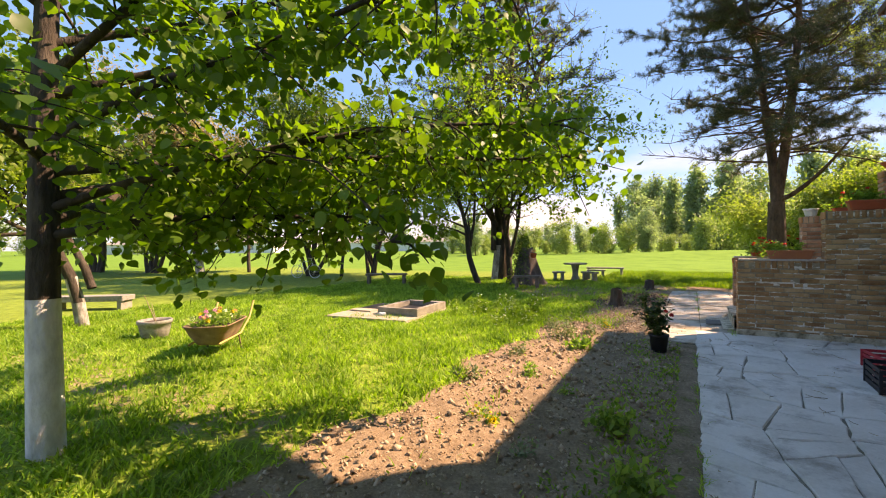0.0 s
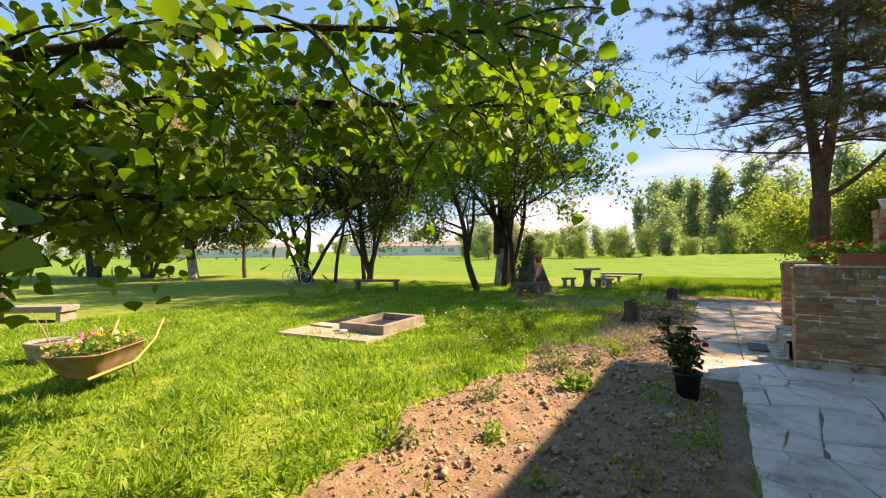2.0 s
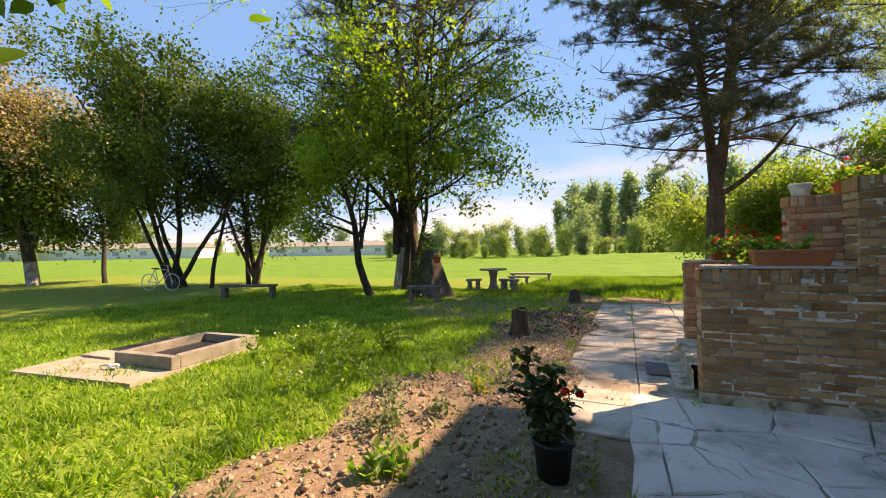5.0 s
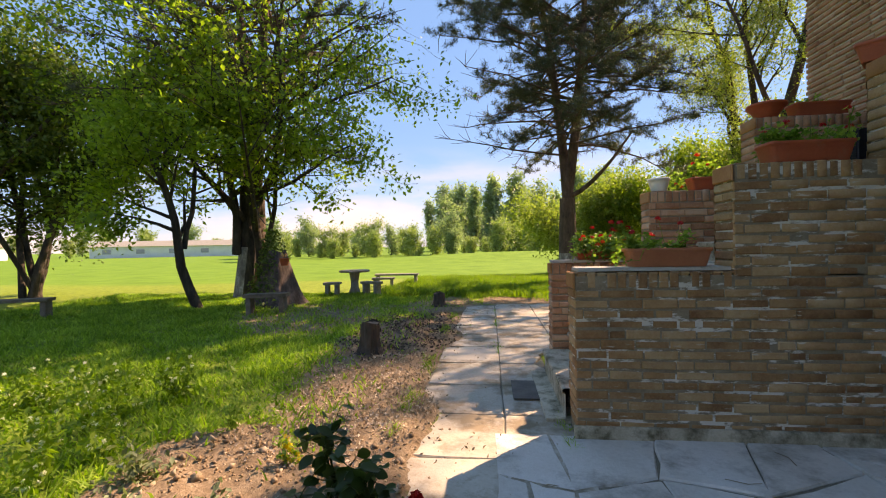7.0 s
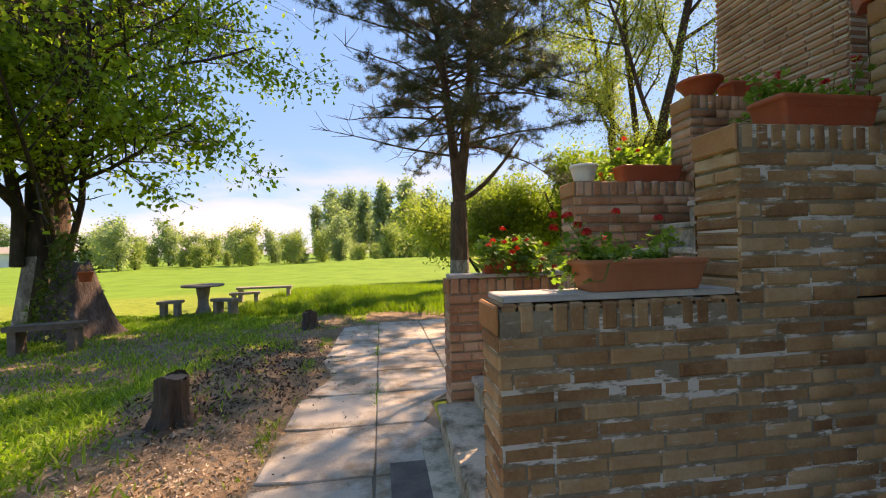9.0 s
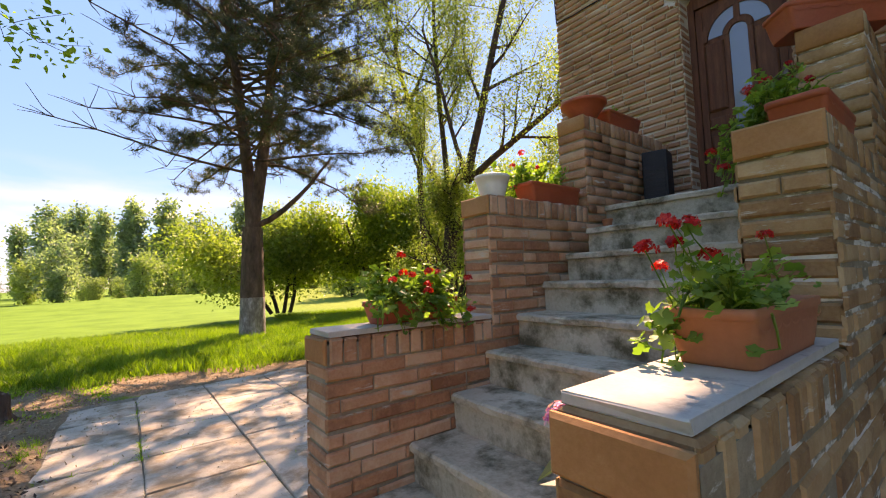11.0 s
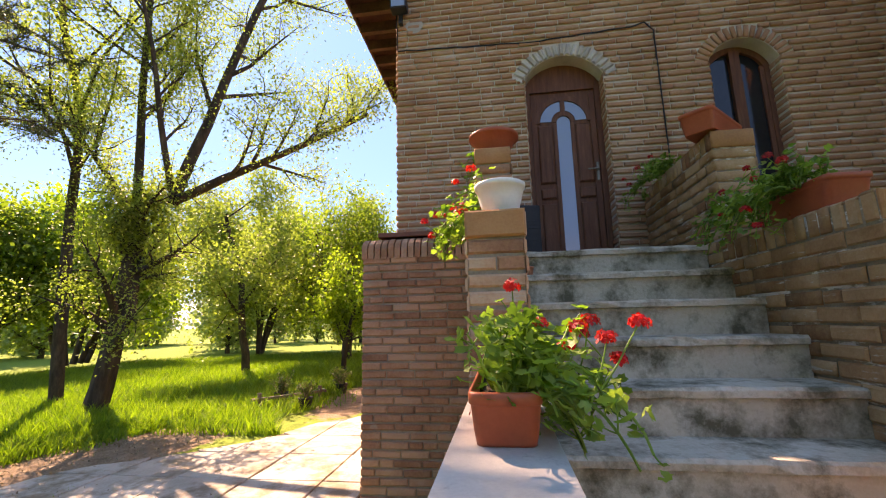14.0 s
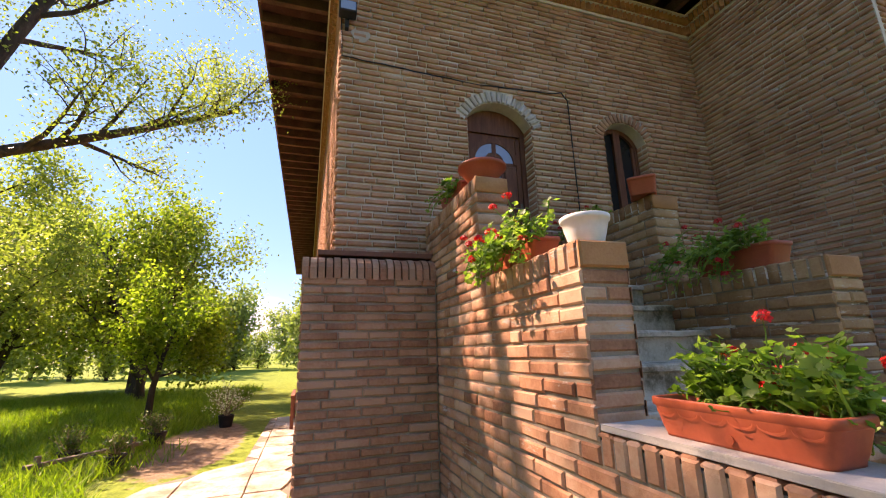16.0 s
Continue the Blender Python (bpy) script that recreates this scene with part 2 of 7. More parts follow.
M_terra = surface("terracotta_plastic", [(0.3, (0.40, 0.075, 0.032)), (0.7, (0.52, 0.11, 0.05))], 3, 60, 0.45, 0.06, 0.001, stain=(0.36, 0.14, 0.08), stain_scale=7, stain_cut=(0.6, 0.8))
M_clay = surface("faded_clay_plastic", [(0.3, (0.42, 0.13, 0.06)), (0.7, (0.52, 0.175, 0.085))], 3, 60, 0.6, 0.1, 0.002)
M_white = surface("white_plastic", [(0.3, (0.62, 0.65, 0.62)), (0.7, (0.74, 0.77, 0.74))], 5, 60, 0.45, 0.05, 0.001)
M_black = surface("black_plastic", [(0.3, (0.012, 0.012, 0.014)), (0.7, (0.03, 0.03, 0.034))], 6, 90, 0.5, 0.1, 0.002)
M_door = surface("dark_stained_wood", [(0.3, (0.10, 0.032, 0.016)), (0.55, (0.175, 0.06, 0.03)), (0.8, (0.25, 0.10, 0.052))], 5, 60, 0.65, 0.2, 0.002, stretch=(6, 6, 0.6))
M_timber = surface("eave_timber", [(0.3, (0.07, 0.033, 0.022)), (0.55, (0.125, 0.06, 0.04)), (0.8, (0.19, 0.10, 0.066))], 4, 40, 0.8, 0.3, 0.004)
M_tile = surface("roof_tile", [(0.3, (0.16, 0.06, 0.04)), (0.7, (0.27, 0.11, 0.07))], 4, 40, 0.85, 0.3, 0.004, 0.3)
M_metal = surface("brushed_metal", [(0.3, (0.10, 0.085, 0.06)), (0.7, (0.18, 0.15, 0.11))], 8, 80, 0.35, 0.05, 0.001, metal=1.0)
M_soil = surface("potting_soil", [(0.3, (0.035, 0.025, 0.018)), (0.6, (0.075, 0.05, 0.035)), (0.8, (0.12, 0.085, 0.06))], 20, 120, 0.95, 0.8, 0.01)
M_bark = surface("dark_bark", [(0.3, (0.025, 0.019, 0.014)), (0.55, (0.065, 0.05, 0.038)), (0.8, (0.13, 0.105, 0.08))], 6, 22, 0.95, 0.9, 0.03, stretch=(1, 1, 0.3))
M_pinebark = surface("pine_bark", [(0.3, (0.05, 0.033, 0.024)), (0.55, (0.12, 0.08, 0.058)), (0.8, (0.22, 0.155, 0.115))], 5, 16, 0.95, 1.0, 0.05, stretch=(1, 1, 0.35))
M_lime = surface("limewashed_bark", [(0.25, (0.10, 0.085, 0.07)), (0.5, (0.24, 0.22, 0.19)), (0.75, (0.55, 0.53, 0.50))], 7, 24, 0.95, 0.8, 0.02, stretch=(1, 1, 0.5))
M_limefresh = surface("fresh_limewash", [(0.25, (0.16, 0.13, 0.11)), (0.4, (0.50, 0.48, 0.45)), (0.7, (0.74, 0.73, 0.70))], 7, 24, 0.95, 0.8, 0.02, stretch=(1, 1, 0.5))
M_stonegrey = surface("weathered_stone", [(0.3, (0.16, 0.15, 0.125)), (0.55, (0.28, 0.265, 0.23)), (0.8, (0.40, 0.385, 0.34))], 6, 40, 0.92, 0.6, 0.01, stain=(0.12, 0.13, 0.08), stain_scale=6)
M_oldwood = surface("weathered_wood", [(0.3, (0.10, 0.075, 0.055)), (0.6, (0.19, 0.15, 0.115)), (0.8, (0.28, 0.235, 0.19))], 5, 45, 0.9, 0.5, 0.006)
M_leaf_linden = leafy("linden_leaf", [(0.2, (0.05, 0.115, 0.012)), (0.5, (0.085, 0.175, 0.018)), (0.8, (0.15, 0.25, 0.03))], 0.5, 0.45)
M_leaf_mid = leafy("broad_leaf", [(0.2, (0.08, 0.13, 0.02)), (0.5, (0.14, 0.21, 0.035)), (0.8, (0.24, 0.30, 0.06))], 0.5)
M_leaf_dark = leafy("dark_leaf", [(0.2, (0.045, 0.08, 0.016)), (0.5, (0.075, 0.125, 0.024)), (0.8, (0.13, 0.185, 0.04))], 0.35)
M_leaf_pale = leafy("pale_spring_leaf", [(0.2, (0.125, 0.18, 0.04)), (0.5, (0.20, 0.265, 0.065)), (0.8, (0.30, 0.345, 0.12))], 0.45)
M_leaf_bright = leafy("bright_spring_leaf", [(0.2, (0.095, 0.165, 0.022)), (0.5, (0.165, 0.255, 0.036)), (0.8, (0.26, 0.34, 0.06))], 0.6)
M_leaf_blossom = leafy("blossom_leaf", [(0.2, (0.14, 0.12, 0.06)), (0.5, (0.26, 0.20, 0.12)), (0.8, (0.40, 0.32, 0.22))], 0.4)
# Far leaves: distance haze is put into their paler, bluer colour.
M_leaf_farhaze = leafy("hazed_far_leaf", [(0.2, (0.14, 0.20, 0.135)), (0.5, (0.205, 0.27, 0.185)), (0.8, (0.28, 0.34, 0.25))], 0.5)
M_leaf_palehaze = leafy("hazed_far_pale_leaf", [(0.2, (0.15, 0.215, 0.08)), (0.5, (0.225, 0.295, 0.115)), (0.8, (0.31, 0.36, 0.17))], 0.4)
M_needle = leafy("pine_needle", [(0.2, (0.03, 0.042, 0.024)), (0.5, (0.06, 0.078, 0.04)), (0.8, (0.12, 0.135, 0.075))], 0.15, 0.6)
M_grass = leafy("grass_blade", [(0.2, (0.075, 0.165, 0.016)), (0.5, (0.175, 0.31, 0.036)), (0.8, (0.31, 0.43, 0.085))], 0.5, 0.6, 1.6)
M_tallgrass = leafy("tall_grass_blade", [(0.2, (0.07, 0.15, 0.014)), (0.5, (0.14, 0.245, 0.024)), (0.8, (0.23, 0.33, 0.045))], 0.45, 0.55)
M_geranium = leafy("geranium_leaf", [(0.2, (0.08, 0.165, 0.03)), (0.5, (0.145, 0.26, 0.05)), (0.8, (0.26, 0.37, 0.09))], 0.5, 0.5, 6.0)
M_roseleaf = leafy("rose_leaf", [(0.2, (0.018, 0.045, 0.012)), (0.5, (0.035, 0.075, 0.02)), (0.8, (0.06, 0.105, 0.03))], 0.3, 0.4, 6.0)
M_red = leafy("red_petal", [(0.2, (0.45, 0.008, 0.006)), (0.5, (0.62, 0.014, 0.012)), (0.8, (0.75, 0.05, 0.03))], 0.25, 0.5, 8.0)
M_pink = leafy("pink_petal", [(0.2, (0.42, 0.11, 0.34)), (0.5, (0.56, 0.22, 0.44)), (0.8, (0.68, 0.42, 0.56))], 0.25, 0.6, 8.0)
M_yellow = leafy("yellow_petal", [(0.2, (0.60, 0.42, 0.02)), (0.8, (0.78, 0.62, 0.06))], 0.25, 0.6, 8.0)
M_orange = leafy("mixed_petal", [(0.2, (0.70, 0.16, 0.03)), (0.5, (0.72, 0.40, 0.22)), (0.8, (0.75, 0.60, 0.50))], 0.25, 0.6, 20.0)
M_whitepetal = leafy("white_petal", [(0.2, (0.55, 0.58, 0.45)), (0.8, (0.75, 0.76, 0.68))], 0.3, 0.6, 8.0)
M_dry = leafy("dry_stalk", [(0.2, (0.17, 0.125, 0.08)), (0.5, (0.28, 0.21, 0.14)), (0.8, (0.42, 0.33, 0.23))], 0.1, 0.8, 4.0)

M_darkchip = leafy("dark_bark_chip", [(0.2, (0.05, 0.034, 0.026)), (0.5, (0.11, 0.078, 0.06)), (0.8, (0.21, 0.155, 0.12))], 0.0, 0.9, 4.0)
M_palechip = leafy("pale_wood_chip", [(0.2, (0.26, 0.19, 0.13)), (0.5, (0.42, 0.33, 0.24)), (0.8, (0.58, 0.49, 0.38))], 0.0, 0.9, 4.0)


def glass_material():
    m, n, l = nodes_of("window_glass")
    b = n["Principled BSDF"]
    # Blue-grey base: part of the sky's reflection is put into the colour.
    b.inputs["Base Color"].default_value = (0.16, 0.21, 0.27, 1)
    b.inputs["Roughness"].default_value = 0.06
    b.inputs["IOR"].default_value = 1.9
    return m


M_glass = glass_material()
# Opaque near-black pane: the unlit room behind is put into its colour.
M_pane = surface("unlit_room_pane", [(0.3, (0.012, 0.013, 0.014)), (0.7, (0.02, 0.022, 0.024))], 2, 20, 0.04, 0.0, 0.001)
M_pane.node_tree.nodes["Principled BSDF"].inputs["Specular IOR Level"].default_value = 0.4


# ---------------------------------------------------------------- mesh helpers
def mesh_object(name, verts, faces, material, parent=None, smooth=False):
    me = bpy.data.meshes.new(name)
    me.from_pydata([tuple(v) for v in verts], [], [tuple(int(i) for i in f) for f in faces])
    me.materials.append(material)
    if smooth:
        me.polygons.foreach_set("use_smooth", [True] * len(me.polygons))
    me.update()
    ob = new(name, me)
    if parent is not None:
        ob.parent = parent
    return ob


def array_mesh(name, verts, faces, material, parent=None, smooth=False):
    """Fast mesh from numpy arrays; all faces have the same number of corners."""
    me = bpy.data.meshes.new(name)
    nv, nf, k = len(verts), len(faces), faces.shape[1]
    me.vertices.add(nv)
    me.vertices.foreach_set("co", np.asarray(verts, np.float32).ravel())
    me.loops.add(nf * k)
    me.loops.foreach_set("vertex_index", np.asarray(faces, np.int32).ravel())
    me.polygons.add(nf)
    me.polygons.foreach_set("loop_start", np.arange(0, nf * k, k, dtype=np.int32))
    me.update(calc_edges=True)
    if smooth:
        me.polygons.foreach_set("use_smooth", np.ones(nf, dtype=bool))
    me.materials.append(material)
    ob = new(name, me)
    if parent is not None:
        ob.parent = parent
    return ob


def part(name, bm, material, parent, label=""):
    me = bpy.data.meshes.new(name)
    bm.to_mesh(me)
    bm.free()
    me.materials.append(material)
    ob = new(name, me)
    if parent is not None:
        ob.parent = parent
    if label:
        ob["label"] = label
    return ob


def thing(name, x, y, z, label, category, group="", rz=0.0):
    ob = new(name)
    ob.matrix_world = pose(x, y, z, 0, 0, rz)
    ob.empty_display_size = 0.1
    return tagged(ob, label, category, group)


def bm_box(x0, x1, y0, y1, z0, z1, bevel=0.0, bm=None):
    bm = bm or bmesh.new()
    made = bmesh.ops.create_cube(bm, size=1.0, matrix=Matrix.Translation(((x0 + x1) / 2, (y0 + y1) / 2, (z0 + z1) / 2)) @ Matrix.Diagonal((x1 - x0, y1 - y0, z1 - z0, 1)))
    if bevel:
        vs = set(made["verts"])
        bmesh.ops.bevel(bm, geom=[e for e in bm.edges if e.verts[0] in vs], offset=bevel, segments=2, profile=0.6, affect="EDGES")
    return bm


def bm_lathe(profile, seg=24, bm=None, squash=1.0, centre=(0, 0, 0)):
    """Turned shape from (radius, height) pairs."""
    bm = bm or bmesh.new()
    rings = []
    for r, z in profile:
        rings.append([bm.verts.new((centre[0] + r * math.cos(2 * math.pi * i / seg), centre[1] + squash * r * math.sin(2 * math.pi * i / seg), centre[2] + z)) for i in range(seg)])
    for a, b in zip(rings, rings[1:]):
        for i in range(seg):
            f = bm.faces.new((a[i], a[(i + 1) % seg], b[(i + 1) % seg], b[i]))
            f.smooth = True
    return bm


def bm_prism(poly, axis, a, b, bm=None):
    """A polygon of (u, v) pairs pushed along an axis from a to b. axis 'x': u, v are y, z; 'z': x, y; 'y': x, z."""
    bm = bm or bmesh.new()

    def at(u, v, w):
        return {"x": (w, u, v), "y": (u, w, v), "z": (u, v, w)}[axis]

    lo = [bm.verts.new(at(u, v, a)) for u, v in poly]
    hi = [bm.verts.new(at(u, v, b)) for u, v in poly]
    bm.faces.new(lo)
    bm.faces.new(hi[::-1])
    for i in range(len(poly)):
        j = (i + 1) % len(poly)
        bm.faces.new((lo[i], hi[i], hi[j], lo[j]))
    bmesh.ops.recalc_face_normals(bm, faces=bm.faces)
    return bm


def tubes(lines, sides=6):
    """Tapered tubes along polylines: (points, radii) each. Returns vertices and quads."""
    V, F = [], []
    for pts, rad in lines:
        pts = np.asarray(pts, float)
        k = sides if max(rad) > 0.03 else max(3, sides - 3)
        tang = np.gradient(pts, axis=0)
        tang /= np.linalg.norm(tang, axis=1)[:, None] + 1e-9
        ref = np.array((1.0, 0.2, 0.1)) if abs(tang[0][2]) > 0.7 else np.array((0.0, 0.1, 1.0))
        base = len(V)
        for p, t, r in zip(pts, tang, rad):
            u = np.cross(t, ref)
            u /= np.linalg.norm(u) + 1e-9
            w = np.cross(t, u)
            for i in range(k):
                a = 2 * math.pi * i / k
                V.append(p + r * (math.cos(a) * u + math.sin(a) * w))
        for s in range(len(pts) - 1):
            for i in range(k):
                j = (i + 1) % k
                F.append((base + s * k + i, base + s * k + j, base + (s + 1) * k + j, base + (s + 1) * k + i))
    return V, F


# ---------------------------------------------------------------- brick pieces
def brick_mesh(name, L, H, D, material, ch=0.009):
    """One brick facing -y in its own axes, its back at y = 0, worn front edges."""
    V, F = [], []
    for y, i in ((0.0, 0.0), (-D + ch, 0.0), (-D, ch)):
        V += [(-L / 2 + i, y, -H / 2 + i), (L / 2 - i, y, -H / 2 + i), (L / 2 - i, y, H / 2 - i), (-L / 2 + i, y, H / 2 - i)]
    for s in (0, 4):
        for i in range(4):
            j = (i + 1) % 4
            F.append((s + i, s + j, s + 4 + j, s + 4 + i))
    F.append((8, 9, 10, 11))
    me = bpy.data.meshes.new(name)
    me.from_pydata(V, [], F)
    me.materials.append(material)
    me.update()
    return me


BRICKS = {}


def brick_data(L, H, D, material):
    key = (round(L, 3), round(H, 3), round(D, 3), material.name)
    if key not in BRICKS:
        BRICKS[key] = brick_mesh("brick", L, H, D, material)
    return BRICKS[key]


class Cladding:
    """Bricks of one wall: those about the heart become parts, the rest one joined piece."""

    def __init__(self, owner, material, heart, seed, limit=300):
        self.owner, self.material, self.heart, self.limit = owner, material, Vector(heart), limit
        self.rng = random.Random(seed)
        self.items = []

    def put(self, centre, u, n, L, H, D, tilt=0.0, material=None):
        r = self.rng
        n, u = Vector(n), Vector(u)
        v = n.cross(u) * -1
        if v.z < 0 and abs(v.z) > 0.5:
            v, u = -v, -u
        m = Matrix((u, -n, v)).transposed().to_4x4()
        m = Matrix.Translation(Vector(centre) + n * r.uniform(-0.005, 0.006)) @ m @ Matrix.Rotation(tilt + r.uniform(-0.017, 0.017), 4, "Y") @ Matrix.Rotation(r.uniform(-0.015, 0.015), 4, "Z")
        self.items.append((m, L, H, D, material or self.material))

    def face(self, o, u, n, L, z0, z1, course=0.074, blen=0.245, joint=0.012, depth=0.012, free=None, header=False):
        """Courses on an upright face: o its lower corner, u along it, n outward."""
        r = self.rng
        o, u = Vector(o), Vector(u)
        count = max(1, round((z1 - z0) / course))
        course = (z1 - z0) / count
        for c in range(count):
            z = z0 + (c + 0.5) * course
            spans = free(z) if free else [(0.0, L)]
            for a, b in spans:
                s = a - (0.0 if header else r.choice((0.0, 0.5, 0.25, 0.7)) * blen)
                while s < b - 0.02:
                    l = blen * r.choice((1.0, 1.0, 1.0, 0.96, 1.04))
                    if r.random() < 0.1:
                        l = blen * 0.5
                    e = s + l
                    s0, e0 = max(s, a), min(e, b)
                    if b - e0 < 0.06:
                        e0 = b
                        e = b + 1
                    if e0 - s0 > 0.03:
                        q = e0 - s0 - joint * 0.4
                        self.put(o + u * ((s0 + e0) / 2) + Vector((0, 0, z - o.z)), u, n, round(q / 0.004) * 0.004 if q > 0.04 else q, (course - joint) * r.choice((1.0, 0.96, 1.05, 0.9)), depth)
                    s = e

    def soldiers(self, o, u, n, L, z0, z1, width=0.075, joint=0.010, depth=0.010):
        o, u = Vector(o), Vector(u)
        k = max(1, round(L / width))
        for i in range(k):
            self.put(o + u * ((i + 0.5) * L / k) + Vector((0, 0, (z0 + z1) / 2 - o.z)), u, n, round((L / k - joint) / 0.004) * 0.004, z1 - z0 - joint, depth)

    def build(self):
        self.items.sort(key=lambda t: (t[0].translation - self.heart).length)
        for m, L, H, D, mat in self.items[: self.limit]:
            ob = new("brick", brick_data(L, H, D, mat))
            ob.parent = self.owner
            ob.matrix_local = m
        rest = self.items[self.limit:]
        groups = {}
        for it in rest:
            groups.setdefault(it[4].name, []).append(it)
        for its in groups.values():
            V, F = [], []
            for m, L, H, D, mat in its:
                me = brick_data(L, H, D, mat)
                co = np.array([tuple(v.co) for v in me.vertices])
                a = np.array(m)
                fs = np.array([tuple(p.vertices) for p in me.polygons])
                F.append(fs + 12 * len(V))
                V.append(co @ a[:3, :3].T + a[:3, 3])
            tagged(array_mesh("bricks", np.concatenate(V), np.concatenate(F), its[0][4], self.owner), kind="stuff")


# ---------------------------------------------------------------- plant helpers
def leaf_cloud(name, pts, size, material, parent, rng, droop=0.3, aspect=0.62, normals=None):
    """Folded kite leaves, two triangles each, at the given points."""
    n = len(pts)
    ax = rng.normal(size=(n, 3))
    ax[:, 2] -= droop
    ax /= np.linalg.norm(ax, axis=1)[:, None] + 1e-9
    up = rng.normal(size=(n, 3)) * 0.7 + np.array((0, 0, 1.0))
    sd = np.cross(ax, up)
    sd /= np.linalg.norm(sd, axis=1)[:, None] + 1e-9
    nm = np.cross(sd, ax)
    s = (size * rng.uniform(0.6, 1.25, n))[:, None]
    a = pts
    l = pts + ax * s * 0.42 + sd * s * aspect / 2 + nm * s * 0.10
    r = pts + ax * s * 0.42 - sd * s * aspect / 2 + nm * s * 0.10
    t = pts + ax * s
    V = np.stack((a, l, t, r), 1).reshape(-1, 3)
    i = np.arange(n)[:, None] * 4
    F = np.concatenate((i + np.array((0, 2, 1)), i + np.array((0, 3, 2))), 0)
    return array_mesh(name, V, F, material, parent)


def limb(rng, p, d, length, r0, r1, steps, wander, lift):
    pts, rad = [np.array(p, float)], [r0]
    d = np.array(d, float)
    d /= np.linalg.norm(d)
    for i in range(steps):
        d = d + rng.normal(size=3) * wander + np.array((0, 0, lift))
        d /= np.linalg.norm(d)
        pts.append(pts[-1] + d * length / steps)
        rad.append(r0 + (r1 - r0) * (i + 1) / steps)
    return pts, rad


def skeleton_of(rng, stems, levels, spread, lift, twist=0.12, kids=(5, 4, 4), shrink=0.55, first=0.3):
    """Limbs branching off the given stems; returns all limbs and the points at which leaves grow."""
    lines, tips = list(stems), []
    todo = [(s, 0) for s in stems]
    while todo:
        (pts, rad), lv = todo.pop()
        total = sum(np.linalg.norm(b - a) for a, b in zip(pts, pts[1:]))
        if lv >= levels:
            for k in range(1, len(pts)):
                tips.append(pts[k])
                tips.append((pts[k] + pts[k - 1]) / 2)
            continue
        for i in range(kids[min(lv, len(kids) - 1)]):
            f = first + (1 - first) * (i + rng.uniform(0.2, 1.0)) / kids[min(lv, len(kids) - 1)]
            f = min(f, 0.999) * (len(pts) - 1)
            k = int(f)
            p = pts[k] + (pts[k + 1] - pts[k]) * (f - k)
            r = rad[k] + (rad[k + 1] - rad[k]) * (f - k)
            d = pts[k + 1] - pts[k]
            d = d / (np.linalg.norm(d) + 1e-9)
            side = rng.normal(size=3)
            side -= d * side.dot(d)
            side /= np.linalg.norm(side) + 1e-9
            nd = d * (1 - spread) + side * spread + np.array((0, 0, lift))
            new_limb = limb(rng, p, nd, total * shrink * rng.uniform(0.75, 1.2), max(0.006, r * 0.55), 0.004, 4, twist, lift * 0.4)
            lines.append(new_limb)
            todo.append((new_limb, lv + 1))
        tips.append(pts[-1])
        if lv >= levels - 1 and lv > 0:
            tips += pts[2:]
    return lines, np.array(tips)


def tree(name, x, y, stems, label, category, leaf_mat, count, size, seed, levels=2, spread=0.65, lift=0.08, kids=(6, 5, 4), shrink=0.5, scatter=0.3, bark=None, lime=0.0, droop=0.3, first=0.3, z=0.0, twist=0.12, lime_to=9.0, wander=0.09, rise=0.03):
    """stems: (start offset, direction, length, base radius)."""
    rng = np.random.default_rng(seed)
    root = thing(name, x, y, z, label, category)
    st = []
    for off, d, ln, r in stems:
        st.append(limb(rng, off, d, ln, r, r * 0.4, 8, wander, rise))
    lines, tips = skeleton_of(rng, st, levels, spread, lift, twist, kids, shrink, first)
    V, F = tubes(lines, 9)
    wood = mesh_object("trunk", V, F, bark or M_bark, root, True)
    if lime:
        wood.data.materials.append(M_lime)
        for p in wood.data.polygons:
            if p.center.x < lime_to and p.center.z < lime + 0.06 * math.sin(p.center.x * 40 + p.center.y * 31):
                p.material_index = 1
    pick = rng.integers(0, len(tips), count)
    pts = tips[pick] + rng.normal(size=(count, 3)) * scatter
    pts = pts[pts[:, 2] > 0.25]
    leaf_cloud("crown", pts, size, leaf_mat, root, rng, droop)
    return root


# ---------------------------------------------------------------- ground
def smooth_step(a, b, v):
    t = np.clip((v - a) / (b - a), 0, 1)
    return t * t * (3 - 2 * t)


def lumps(x, y, s, seed=0.0):
    return (np.sin(x * s + 1.3 + seed) * np.cos(y * s * 1.17 + 0.4 + seed) + 0.6 * np.sin(x * s * 2.3 + y * s * 1.9 + seed * 2) + 0.4 * np.cos(x * s * 4.1 - y * s * 3.7 + seed)) / 2


def bed_mask(x, y):
    """Planting bed between the lawn and the patio."""
    wob = 0.16 * np.sin(y * 2.1) + 0.08 * np.sin(y * 5.3 + x)
    left = -2.65 + 0.02 * y + wob
    return smooth_step(left - 0.12, left + 0.12, x) * (0.70 + 0.30 * smooth_step(-0.65, -1.0, x + 0.1 * np.sin(y * 3.1))) * smooth_step(0.3, -0.02, x) * smooth_step(8.6, 8.2, y + 0.2 * np.sin(x * 4)) * smooth_step(-2, 0.5, y)


def drift_mask(x, y):
    """Sandy earth washed over the path's open edge."""
    edge = -0.60 + 0.12 * np.sin(1.7 * y) + 0.07 * np.sin(4.3 * y + 1.0)
    return smooth_step(edge + 0.06, edge - 0.10, x) * smooth_step(-1.7, -1.0, x) * smooth_step(7.2, 7.7, y) * smooth_step(15.6, 14.6, y)


